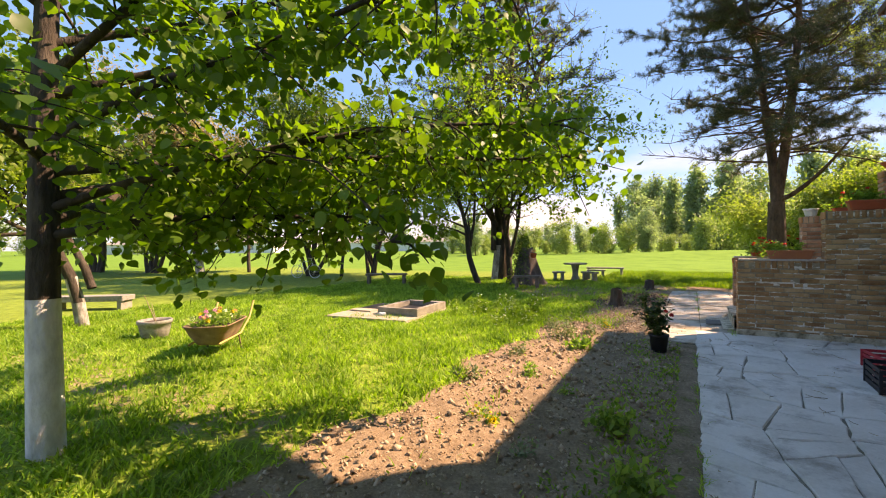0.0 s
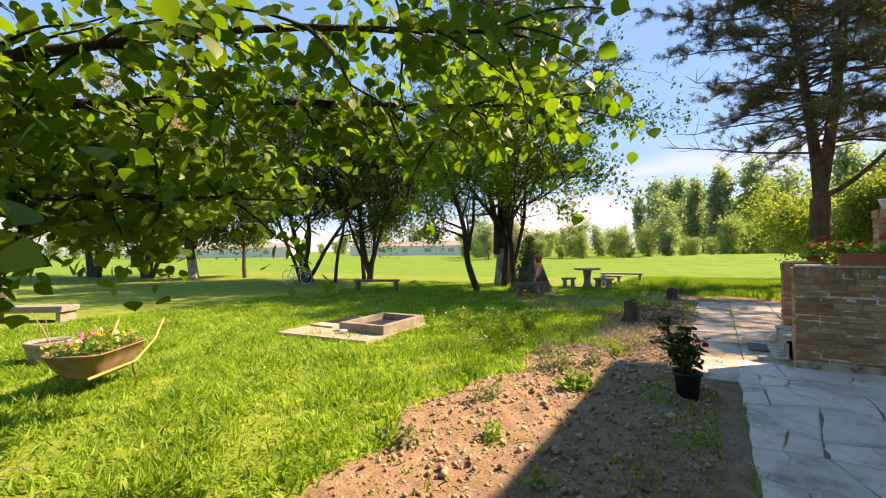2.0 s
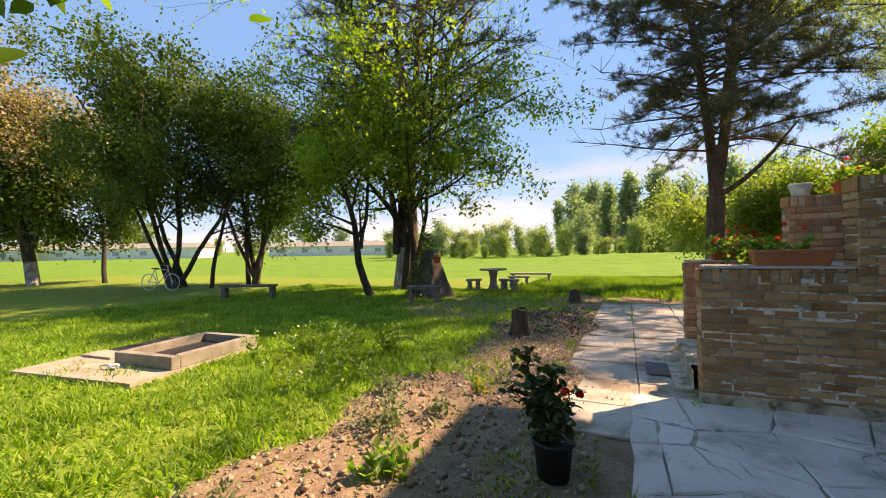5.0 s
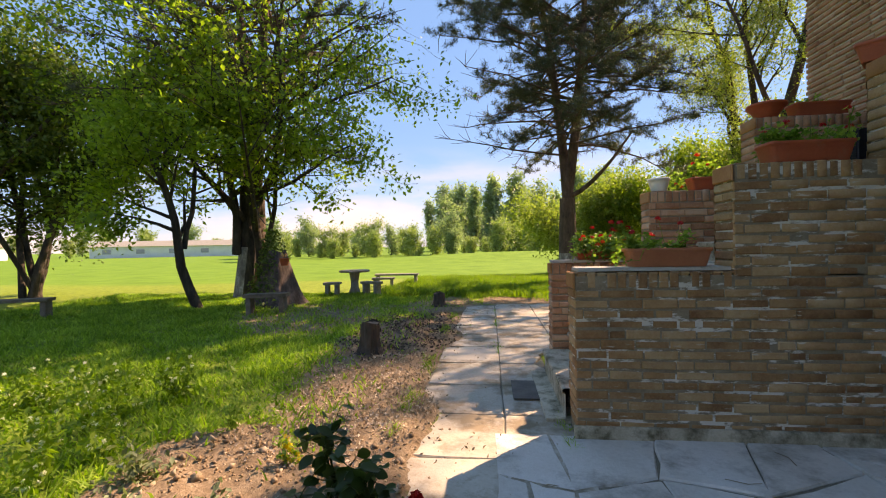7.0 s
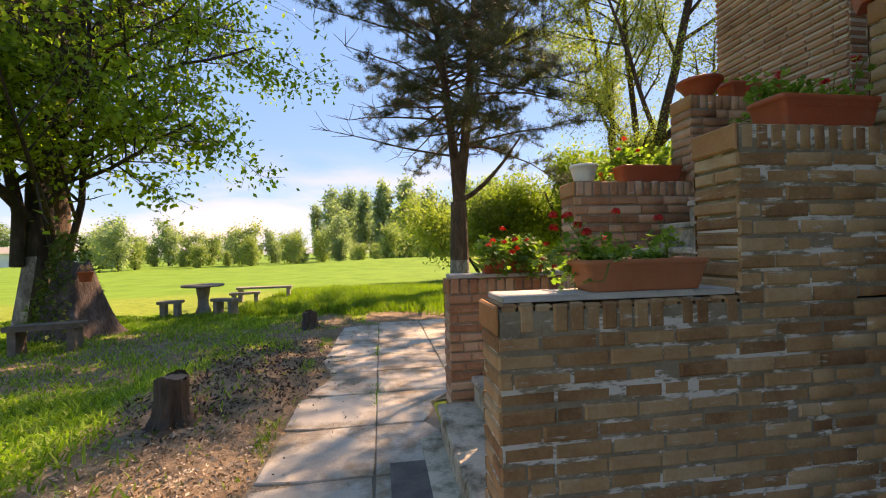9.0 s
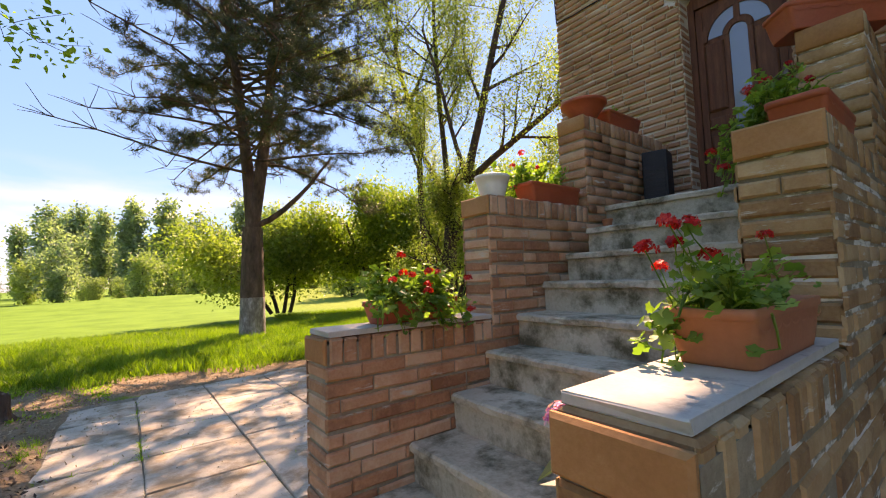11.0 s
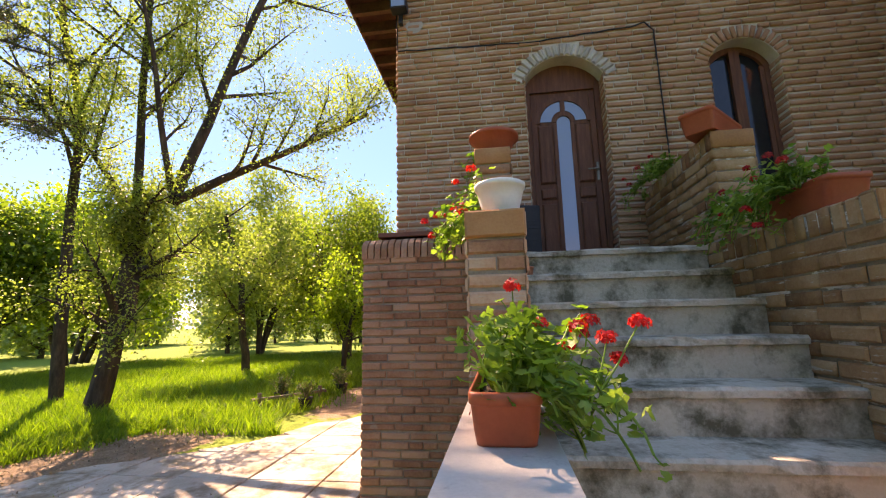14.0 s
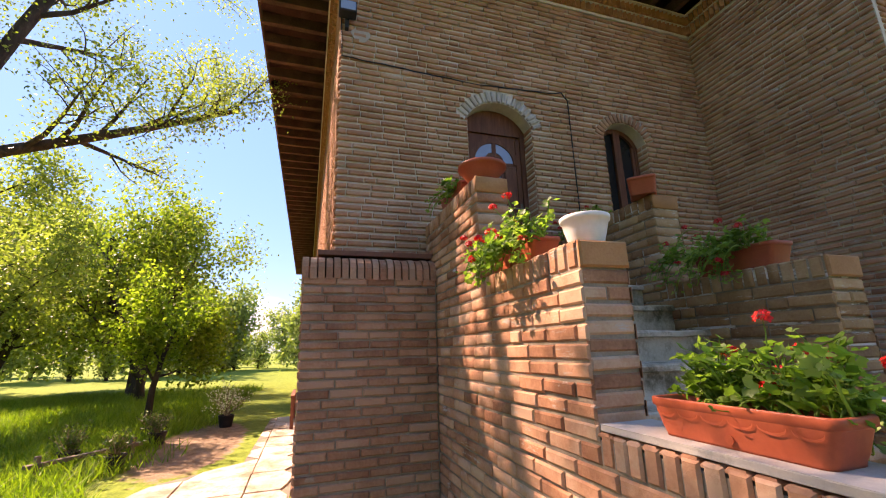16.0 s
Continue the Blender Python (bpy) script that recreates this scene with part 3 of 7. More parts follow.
def trodden_mask(x, y):
    """Bare, leaf-littered earth beside the path and under the trees."""
    a = smooth_step(1.9, 0.6, np.hypot((x + 1.35) / 0.75, (y - 11.0) / 2.4)) * 0.95
    b = smooth_step(1.6, 0.6, np.hypot((x + 1.2) / 1.0, (y - 15.3) / 2.0)) * 0.9
    c = smooth_step(1.3, 0.4, np.hypot((x + 3.6) / 2.6, (y - 14.0) / 2.6)) * 0.74
    d = smooth_step(1.2, 0.7, np.abs(y - (16.2 - 0.25 * (x - 1))) / 0.9) * smooth_step(-1, 0, x) * smooth_step(7.5, 5.5, x) * 0.8
    e = smooth_step(1.3, 0.6, np.hypot((x - 9.5) / 2.6, (y - 13.2) / 0.8)) * 0.9
    f = smooth_step(1.2, 0.5, np.hypot((x + 6.0) / 5.0, (y - 2.2) / 0.7)) * 0.45
    return np.maximum.reduce([a, b, c, d, e, f, drift_mask(x, y)])


def ground_height(x, y):
    h = -0.035 + 0.012 * lumps(x, y, 1.3)
    bed = bed_mask(x, y)
    h = h + bed * (0.01 + 0.022 * lumps(x, y, 9.0) + 0.018 * lumps(x, y, 21.0, 2.0))
    tr = trodden_mask(x, y)
    h = h + tr * 0.012 * lumps(x, y, 14.0)
    h = h + 0.42 * smooth_step(1.9, 0.3, np.hypot((x + 1.75) / 0.62, (y - 12.0) / 1.6)) * 0.3
    h = h + drift_mask(x, y) * (0.052 + 0.008 * lumps(x, y, 11.0))
    away = np.hypot(x, y)
    h = h + 0.75 * smooth_step(4, 1, np.abs(y - 58 - 0.10 * x) / 2.2) * smooth_step(-20, 4, x)
    h = h - 0.25 * smooth_step(18, 30, y) * smooth_step(70, 40, y)
    return np.where(away > 120, h * 0 - 0.2, h)


def axis_steps(lo, hi, step, far):
    mid = list(np.arange(lo, hi, step))
    s, v, a, b = step, hi, [], []
    while v < far:
        a.append(v)
        s *= 1.16
        v += s
    s, v = step, lo
    while v > -far:
        s *= 1.16
        v -= s
        b.append(v)
    return np.array(b[::-1] + mid + a)


def build_ground():
    xs, ys = axis_steps(-9.0, 9.0, 0.075, 2200), axis_steps(0.0, 17.5, 0.075, 2200)
    X, Y = np.meshgrid(xs, ys)
    Z = ground_height(X, Y)
    V = np.stack((X, Y, Z), -1).reshape(-1, 3)
    nx, ny = len(xs), len(ys)
    i, j = np.meshgrid(np.arange(nx - 1), np.arange(ny - 1))
    a = (j * nx + i).ravel()
    F = np.stack((a, a + 1, a + nx + 1, a + nx), 1)
    ob = array_mesh("ground", V, F, M_ground, None, True)
    bare = np.maximum(bed_mask(X, Y), trodden_mask(X, Y)).ravel()
    at = ob.data.attributes.new("bare", "FLOAT", "POINT")
    at.data.foreach_set("value", bare.astype(np.float32))
    fld = (smooth_step(24.5, 27.5, Y - 0.12 * X + 1.2 * np.sin(X * 0.3)) * smooth_step(12, 6, X) + smooth_step(-30, -34, X)).clip(0, 1).ravel()
    at = ob.data.attributes.new("field", "FLOAT", "POINT")
    at.data.foreach_set("value", fld.astype(np.float32))
    return tagged(ob, "lawn with a bare planting bed and a green field", "ground", kind="structure")


build_ground()


# ---------------------------------------------------------------- paving
def stone_object(name, poly, z0, z1, material, parent, ch=0.012):
    k = len(poly)
    c = np.mean(poly, axis=0)
    V = [(*p, z0) for p in poly] + [(*p, z1 - ch) for p in poly]
    for p in poly:
        d = c - np.array(p)
        V.append((*(np.array(p) + d / (np.linalg.norm(d) + 1e-9) * ch), z1))
    F = [tuple(range(2 * k, 3 * k))]
    for s in (0, k):
        for i in range(k):
            j = (i + 1) % k
            F.append((s + i, s + j, s + k + j, s + k + i))
    ob = mesh_object(name, V, F, material, parent)
    return ob


def inside(poly, x, y):
    hit = False
    for (x0, y0), (x1, y1) in zip(poly, poly[1:] + poly[:1]):
        if (y0 > y) != (y1 > y) and x < (x1 - x0) * (y - y0) / (y1 - y0) + x0:
            hit = not hit
    return hit


def build_patio():
    """Crazy paving in front of the house: jittered cells, joints filled with soil."""
    rng = np.random.default_rng(11)
    area = [(0.0, -6.0), (2.25, -6.0), (2.25, 6.25), (4.15, 6.25), (4.15, 8.5), (0.0, 8.5)]
    base = part("patio", bm_prism(area, "z", -0.12, -0.016), M_joint, None)
    tagged(base, "grey crazy paving with dark soil joints", "patio", kind="structure")
    xs, ys = np.concatenate((np.linspace(0.0, 2.25, 5), np.linspace(2.85, 4.15, 3))), np.arange(-6.0, 8.51, 0.58)
    P = {}
    for i, x in enumerate(xs):
        for j, y in enumerate(ys):
            jx = 0 if i in (0, 4, len(xs) - 1) else rng.uniform(-0.17, 0.17)
            jy = 0 if j in (0, len(ys) - 1) else rng.uniform(-0.2, 0.2)
            P[i, j] = np.array((x + jx, y + jy))
    for i in range(len(xs) - 1):
        for j in range(len(ys) - 1):
            if i >= 4 and ys[j] < 6.3:
                continue
            q = [P[i, j], P[i + 1, j], P[i + 1, j + 1], P[i, j + 1]]
            cells = [q]
            if rng.random() < 0.3:
                f, g = rng.uniform(0.35, 0.65, 2)
                a, b = q[0] + (q[1] - q[0]) * f, q[3] + (q[2] - q[3]) * g
                cells = [[q[0], a, b, q[3]], [a, q[1], q[2], b]]
            elif rng.random() < 0.3:
                f, g = rng.uniform(0.35, 0.65, 2)
                a, b = q[0] + (q[3] - q[0]) * f, q[1] + (q[2] - q[1]) * g
                cells = [[q[0], q[1], b, a], [a, b, q[2], q[3]]]
            for cell in cells:
                c = np.mean(cell, axis=0)
                pts = []
                for s in range(4):
                    a, b = cell[s], cell[(s + 1) % 4]
                    for f in (0.0, 0.33, 0.66):
                        p = a + (b - a) * f
                        d = c - p
                        pts.append(p + d / (np.linalg.norm(d) + 1e-9) * (0.003 + rng.uniform(0, 0.007)) + rng.normal(size=2) * 0.007)
                stone_object("flagstone", pts, -0.05, rng.uniform(-0.006, 0.006), M_flag, base)


PAVED = [(-0.75, 7.42), (0.62, 7.42), (0.62, 10.9), (3.4, 11.5), (12.0, 11.47), (12.0, 12.15), (7.6, 12.2), (6.9, 13.1), (5.6, 13.6), (4.4, 15.1), (2.2, 15.7), (-0.6, 15.4)]


def build_path():
    rng = np.random.default_rng(5)
    base = part("path", bm_prism(PAVED, "z", -0.14, -0.02), M_joint, None)
    tagged(base, "worn concrete slab path past the stairs", "path", kind="structure")
    xs = [-0.75, 0.08, 0.90, 1.75, 2.6, 3.45, 4.3, 5.15, 6.0, 6.85, 7.7, 8.55, 9.4, 10.3, 11.2, 12.0]
    ys = [7.42, 8.1, 8.85, 9.6, 10.4, 11.2, 12.0, 12.8, 13.6, 14.4, 15.2, 15.8]
    for i in range(len(xs) - 1):
        for j in range(len(ys) - 1):
            x0, x1, y0, y1 = xs[i] + 0.006, xs[i + 1] - 0.006, ys[j] + 0.006, ys[j + 1] - 0.006
            if y1 < 11.2 and x0 > 0.1:
                x1 = min(x1, 0.62)
            if x1 - x0 < 0.05:
                continue
            pts = [np.array((x, y)) for x, y in ((x0, y0), ((x0 + x1) / 2, y0), (x1, y0), (x1, (y0 + y1) / 2), (x1, y1), ((x0 + x1) / 2, y1), (x0, y1), (x0, (y0 + y1) / 2))]
            ok = [inside(PAVED, *p) for p in pts]
            if sum(ok) < 3:
                continue
            if not all(ok):
                c = np.mean([p for p, k in zip(pts, ok) if k], axis=0)
                pts = [p if k else c + (p - c) * next((f for f in np.arange(0.95, 0, -0.05) if inside(PAVED, *(c + (p - c) * f))), 0.05) for p, k in zip(pts, ok)]
            pts = [p + rng.normal(size=2) * 0.004 for p in pts]
            stone_object("paving_slab", pts, -0.06, rng.uniform(-0.007, 0.004), M_pave, base, 0.008)


# ---------------------------------------------------------------- stairs
YN0, YN1 = 8.467, 8.738      # near parapet
YF0, YF1 = 10.038, 10.300    # far parapet
LOW, MID, HIGH = 1.228, 1.998, 2.748
RISE, GO, TOPX, TOPZ = 0.1950, 0.2740, 3.02, 2.022


def build_stairs():
    root = part("stairs", bm_box(0.42, WX, YN1 - 0.003, YF0 + 0.003, -0.05, 0.02), M_concrete, None)
    tagged(root, "weathered concrete outdoor stairs with mossy stains", "stairs", kind="structure")
    rng = random.Random(3)
    n = 10
    for k in range(n):
        x0, z1 = TOPX - GO * k, TOPZ - RISE * k
        x1 = WX if k == 0 else x0 + GO
        if z1 < 0.05:
            break
        y0, y1 = (YN1, YF0)
        if x0 < 0.56:
            y0, y1 = YN1 + 0.004, YF0 - 0.004
        bm = bmesh.new()
        seg = 14
        prof = [(x0 + 0.025, -0.03), (x0 + 0.022, z1 - 0.045), (x0, z1 - 0.04), (x0, z1 - 0.012), (x0 + 0.012, z1), (x1 + 0.03, z1 + (0.0 if k else 0.0))]
        rows = []
        for s in range(seg + 1):
            y = y0 + (y1 - y0) * s / seg
            rows.append([bm.verts.new((px + (rng.uniform(-0.006, 0.006) if 1 < q < 5 else 0), y, pz + (rng.uniform(-0.004, 0.003) if 1 < q < 5 else 0))) for q, (px, pz) in enumerate(prof)])
        for a, b in zip(rows, rows[1:]):
            for q in range(len(prof) - 1):
                bm.faces.new((a[q], a[q + 1], b[q + 1], b[q]))
        bmesh.ops.recalc_face_normals(bm, faces=bm.faces)
        part("step", bm, M_concrete, root)
    part("landing_slab", bm_box(3.11, 4.11, YN1, YF0, 1.85, TOPZ - 0.006), M_concrete, root)
    return root


def build_parapet(name, xs, y0, y1, label, seed, heart, brick, bedding):
    """Stepped brick parapet: low, middle and high stretches, soldier course on each top."""
    rec = 0.005 if y0 < 9 else 0.012      # the near wall is smeared nearly flush
    owner = part(name, bm_box(xs + 0.012, WX, y0 + rec, y1 - 0.012, -0.1, LOW - 0.03), bedding, None)
    tagged(owner, label, "wall", kind="structure")
    part("mortar_core", bm_box(1.735, WX - 0.002, y0 + rec, y1 - 0.012, LOW - 0.04, MID - 0.008), bedding, owner)
    part("mortar_core", bm_box(2.815, WX - 0.003, y0 + rec, y1 - 0.012, MID - 0.03, HIGH - 0.008), bedding, owner)
    if y0 < 9:      # mossy concrete footing along the patio
        foot = bm_box(xs - 0.02, WX - 0.01, y0 - 0.028, y0 + 0.004, -0.03, 0.088, 0.008)
        part("footing", foot, M_concrete, owner, "mossy concrete footing strip")
    c = Cladding(owner, brick, heart, seed, 300)
    cap = 0.125
    outer, inner = (y0, y1) if y0 < 9 else (y1, y0)
    for side, n in ((y0, (0, -1, 0)), (y1, (0, 1, 0))):
        yy = side + (0.012 if n[1] < 0 else -0.012)
        low_from = 0.05
        c.face((xs, yy, 0), (1, 0, 0), n, WX - xs, low_from, LOW - cap)
        c.soldiers((xs + 0.018, yy, 0), (1, 0, 0), n, 1.70 - xs, LOW - cap, LOW)
        c.face((1.72, yy, 0), (1, 0, 0), n, WX - 1.72, LOW - cap, MID - cap)
        c.soldiers((1.74, yy, 0), (1, 0, 0), n, 1.06, MID - cap, MID)
        c.face((2.80, yy, 0), (1, 0, 0), n, WX - 2.80, MID - cap, HIGH - cap)
        c.soldiers((2.82, yy, 0), (1, 0, 0), n, 1.30, HIGH - cap, HIGH)
    w = y1 - y0
    for x, z0, z1 in ((xs + 0.014, 0.05, LOW), (1.735, LOW, MID), (2.815, MID, HIGH)):
        o = (x, y0 + 0.006, 0)
        c.face(o, (0, 1, 0), (-1, 0, 0), w - 0.012, z0, z1 - cap, blen=w - 0.012, header=True)
        c.put((x - 0.002, (y0 + y1) / 2, z1 - cap / 2), (0, 1, 0), (-1, 0, 0), w - 0.008, cap - 0.008, 0.018, material=M_endbrick)
    # tops of the soldier course
    for xa, xb, z in ((xs + 0.018, 1.73, LOW), (1.74, 2.81, MID), (2.82, 4.11, HIGH)):
        k = round((xb - xa) / 0.075)
        for i in range(k):
            s = (xb - xa) / k
            c.put((xa + (i + 0.5) * s, (y0 + y1) / 2, z - 0.018), (1, 0, 0), (0, 0, 1), round((s - 0.01) / 0.004) * 0.004, w - 0.012, 0.016)
    return owner, c


# ---------------------------------------------------------------- house
WX, CY, RY = 4.125, 11.175, 6.25        # door wall, north corner, return wall
DOOR = (9.00, 9.80, 2.03, 4.05, 4.29)  # y0, y1, sill, spring, apex
WIN = (7.33, 7.98, 2.62, 4.06, 4.29)
EAVE = 6.25


def arch_pts(y0, y1, spring, apex, k=14):
    h, w = apex - spring, y1 - y0
    R = (w * w / 4 + h * h) / (2 * h)
    cz = apex - R
    a = math.asin(min(1, (w / 2) / R))
    return [((y0 + y1) / 2 + R * math.sin(-a + 2 * a * i / k), cz + R * math.cos(-a + 2 * a * i / k)) for i in range(k + 1)], ((y0 + y1) / 2, cz, R, a)


def arch_edge(o, z, grow=0.0):
    """Half-open span of an opening at height z, or None."""
    y0, y1, sill, spring, apex = o
    if z < sill or z > apex + grow:
        return None
    if z < spring:
        return (y0, y1)
    _, (cy, cz, R, a) = arch_pts(y0, y1, spring, apex)
    q = (R + grow) ** 2 - (z - cz) ** 2
    if q <= 0:
        return None
    d = min(math.sqrt(q), (y1 - y0) / 2 + grow * 1.0)
    return (cy - d, cy + d)


def build_house():
    wall = part("wall_front", bm_box(WX, WX + 0.45, CY - 1.38, CY, -0.1, EAVE), M_mortar, None)
    tagged(wall, "brick house wall with pale raked joints", "wall", kind="structure")
    bm = bm_box(WX + 0.001, WX + 0.45, WIN[1], DOOR[0], -0.1, EAVE)
    bm_box(WX + 0.001, WX + 0.45, RY - 0.4, WIN[0], -0.1, EAVE, bm=bm)
    bm_box(WX + 0.001, WX + 0.45, WIN[0], WIN[1], -0.1, WIN[2], bm=bm)
    bm_box(WX + 0.001, WX + 0.45, DOOR[0], DOOR[1], -0.1, DOOR[2] - 0.02, bm=bm)
    for o in (DOOR, WIN):
        arc, _ = arch_pts(o[0], o[1], o[3], o[4])
        bm_prism([(o[0], EAVE)] + arc + [(o[1], EAVE)], "x", WX + 0.001, WX + 0.45, bm)
    part("wall_core", bm, M_mortar, wall)
    c = Cladding(wall, M_wallbrick, (WX, 9.7, 3.2), 21, 300)

    def free(z):
        cuts = sorted(s for s in (arch_edge(o, z, 0.135 if z > o[3] - 0.06 else 0.0) for o in (DOOR, WIN)) if s)
        out, a = [], RY
        for s0, s1 in cuts:
            out.append((a - RY, s0 - RY))
            a = s1
        out.append((a - RY, CY - RY + 0.012))
        return out

    c.face((WX, RY, 2.0), (0, 1, 0), (-1, 0, 0), CY - RY, 2.0, 5.86, course=0.0715, blen=0.235, joint=0.024, depth=0.022, free=free)
    # voussoirs over door and window
    for o, mat in ((DOOR, M_archmortar), (WIN, M_wallbrick)):
        _, (cy, cz, R, a) = arch_pts(o[0], o[1], o[3], o[4])
        k = 19
        a2 = a * 1.12
        for i in range(k):
            t = -a2 + 2 * a2 * (i + 0.5) / k
            m = Matrix.Translation((WX, cy + (R + 0.068) * math.sin(t), cz + (R + 0.068) * math.cos(t)))
            c.items.append((m @ Matrix.Rotation(radians(-90), 4, "Z") @ Matrix.Rotation(-t, 4, "Y"), 0.044, 0.125, 0.022, mat))
    # reveals
    for o in (DOOR, WIN):
        c.face((WX - 0.018, o[1], o[2]), (1, 0, 0), (0, -1, 0), 0.186, o[2], o[3], course=0.0715, blen=0.186, joint=0.020, depth=0.010, header=True)
        c.face((WX - 0.018, o[0], o[2]), (1, 0, 0), (0, 1, 0), 0.186, o[2], o[3], course=0.0715, blen=0.186, joint=0.020, depth=0.010, header=True)
    c.build()

    # north side wall
    north = part("wall_north", bm_box(WX + 0.45, 26.0, CY - 0.45, CY, -0.1, EAVE), M_mortar, None)
    tagged(north, "sunlit side wall of the brick house", "wall", kind="structure")
    cn = Cladding(north, M_wallbrick, (5, CY, 3), 22, 60)
    cn.face((WX, CY, 2.3), (1, 0, 0), (0, 1, 0), 21.8, 2.3, 5.86, course=0.0715, blen=0.235, joint=0.024, depth=0.022)
    cn.build()
    # return wall
    ret = part("wall_return", bm_box(2.2, WX + 0.45, RY - 0.45, RY, -0.1, EAVE), M_mortar, None)
    tagged(ret, "brick return wall of the house in shade", "wall", kind="structure")
    cr = Cladding(ret, M_wallbrick, (3.6, RY, 3.2), 23, 200)
    cr.face((2.2, RY, 0), (1, 0, 0), (0, 1, 0), WX - 2.2, 0.0, 5.86, course=0.0715, blen=0.235, joint=0.024, depth=0.022)
    cr.build()
    # plain walls that close the house
    south = part("wall_west", bm_box(2.2, 2.65, -9.0, RY - 0.45, -0.1, EAVE), M_mortar, None)
    tagged(south, "brick front wall of the house wing", "wall", kind="structure")
    cs = Cladding(south, M_wallbrick, (2.2, 4, 1.5), 24, 40)
    cs.face((2.2, -9.0, 0), (0, 1, 0), (-1, 0, 0), 15.2, 0.0, 5.86, course=0.0715, blen=0.235, joint=0.024, depth=0.022)
    cs.build()
    back = part("wall_back", bm_box(2.65, 26.0, -9.45, -9.0, -0.1, EAVE), M_mortar, None)
    tagged(back, "plain rear wall of the house", "wall", kind="structure")
    east = part("wall_east", bm_box(26.0, 26.45, -9.45, CY, -0.1, EAVE), M_mortar, None)
    tagged(east, "plain far wall of the house", "wall", kind="structure")
    floor = part("floor", bm_box(4.57, 26.0, -9.0, CY - 0.45, 1.95, 2.02), M_timber, None)
    tagged(floor, "dark timber floor behind the door", "floor", kind="structure")

    # plinth with a sloped rowlock top
    pl = part("plinth", bm_box(3.80, WX, YF1 + 0.002, CY + 0.25, -0.1, 2.16), M_darkmortar, None)
    tagged(pl, "battered old brick plinth with rounded rowlock top", "plinth", kind="structure")
    part("plinth_core", bm_box(WX, 26.0, CY + 0.002, CY + 0.25, -0.1, 2.16), M_darkmortar, pl)
    cp = Cladding(pl, M_plinthbrick, (3.75, 10.9, 1.2), 31, 300)
    cp.face((3.805, YF1 + 0.01, 0), (0, 1, 0), (-1, 0, 0), CY + 0.25 - YF1, 0.0, 2.16, course=0.074, blen=0.25, joint=0.016, depth=0.02)
    cp.face((3.80, CY + 0.245, 0), (1, 0, 0), (0, 1, 0), 22.2, 0.0, 2.16, course=0.074, blen=0.25, joint=0.016, depth=0.02)
    bm = bmesh.new()
    rng = random.Random(8)

    def rowlock(place, turn):
        """A bull-nosed brick laid on edge across the plinth."""
        prof = [(0.0, 0.0), (0.0, 0.10), (0.02, 0.145), (0.06, 0.18), (0.12, 0.205), (0.40, 0.235), (0.40, 0.0)]
        j = rng.uniform(-0.006, 0.006)
        m = Matrix.Translation(place) @ Matrix.Rotation(turn, 4, "Z")
        a = [bm.verts.new(m @ Vector((px + j, -0.026, pz + j))) for px, pz in prof]
        b = [bm.verts.new(m @ Vector((px + j, 0.026, pz + j))) for px, pz in prof]
        bm.faces.new(a)
        bm.faces.new(b[::-1])
        for i in range(len(prof)):
            q = (i + 1) % len(prof)
            bm.faces.new((a[i], b[i], b[q], a[q]))

    y = YF1 + 0.03
    while y < CY + 0.25:
        rowlock((3.775, y, 2.14), 0)
        y += 0.064
    x = 4.21
    while x < 25.9:
        rowlock((x, CY + 0.275, 2.14), radians(-90))
        x += 0.064
    bmesh.ops.recalc_face_normals(bm, faces=bm.faces)
    part("rowlock_course", bm, M_plinthbrick, pl)
    ledge = bm_box(3.90, WX - 0.002, YF1 + 0.004, CY + 0.15, 2.37, 2.415, 0.006)
    bm_box(WX, 26.0, CY + 0.03, CY + 0.15, 2.37, 2.415, bm=ledge)
    part("ledge", ledge, M_tile, pl, "thin red-brown ledge over the rowlocks")
    cp.build()

    # cornice: two saw-tooth courses under the eave
    co = part("cornice", bm_box(WX - 0.03, WX + 0.2, RY, CY + 0.03, 5.86, 5.90), M_mortar, None)
    tagged(co, "saw-tooth brick cornice under the eave", "cornice", kind="structure")
    bm = bmesh.new()

    def teeth(o, u, n, L, z0, z1, out):
        o, u, n = Vector(o), Vector(u), Vector(n)
        k = int(L / 0.075)
        for i in range(k):
            p = o + u * (i + 0.5) * 0.075
            m = Matrix.Translation(p + Vector((0, 0, (z0 + z1) / 2))) @ Matrix((u, n, Vector((0, 0, 1)))).transposed().to_4x4() @ Matrix.Rotation(radians(38), 4, "Z")
            bmesh.ops.create_cube(bm, size=1.0, matrix=m @ Matrix.Translation((0, out - 0.04, 0)) @ Matrix.Diagonal((0.05, 0.10, z1 - z0, 1)))

    for lv, out in ((5.90, 0.06), (6.03, 0.11)):
        teeth((WX, RY, 0), (0, 1, 0), (-1, 0, 0), CY - RY + 0.1, lv, lv + 0.115, out)
        teeth((WX - 0.1, CY, 0), (1, 0, 0), (0, 1, 0), 21.8, lv, lv + 0.115, out)
        teeth((2.1, RY, 0), (1, 0, 0), (0, 1, 0), WX - 2.1, lv, lv + 0.115, out)
    part("saw_tooth_bricks", bm, M_endbrick, co)
    for z0, out in ((6.015, 0.07), (6.145, 0.13)):
        b2 = bm_box(WX - out, WX + 0.2, RY, CY + out, z0, z0 + 0.018)
        bm_box(WX + 0.2, 26.0, CY - 0.2, CY + out, z0, z0 + 0.018, bm=b2)
        bm_box(2.2 - out, WX - out, RY - 0.2, RY + out, z0, z0 + 0.018, bm=b2)
        part("cornice_band", b2, M_mortar, co)

    # roof: sloping deck with rafters showing under the eaves
    roof = new("roof")
    tagged(roof, "tiled roof with dark rafters under wide eaves", "roof", kind="structure")
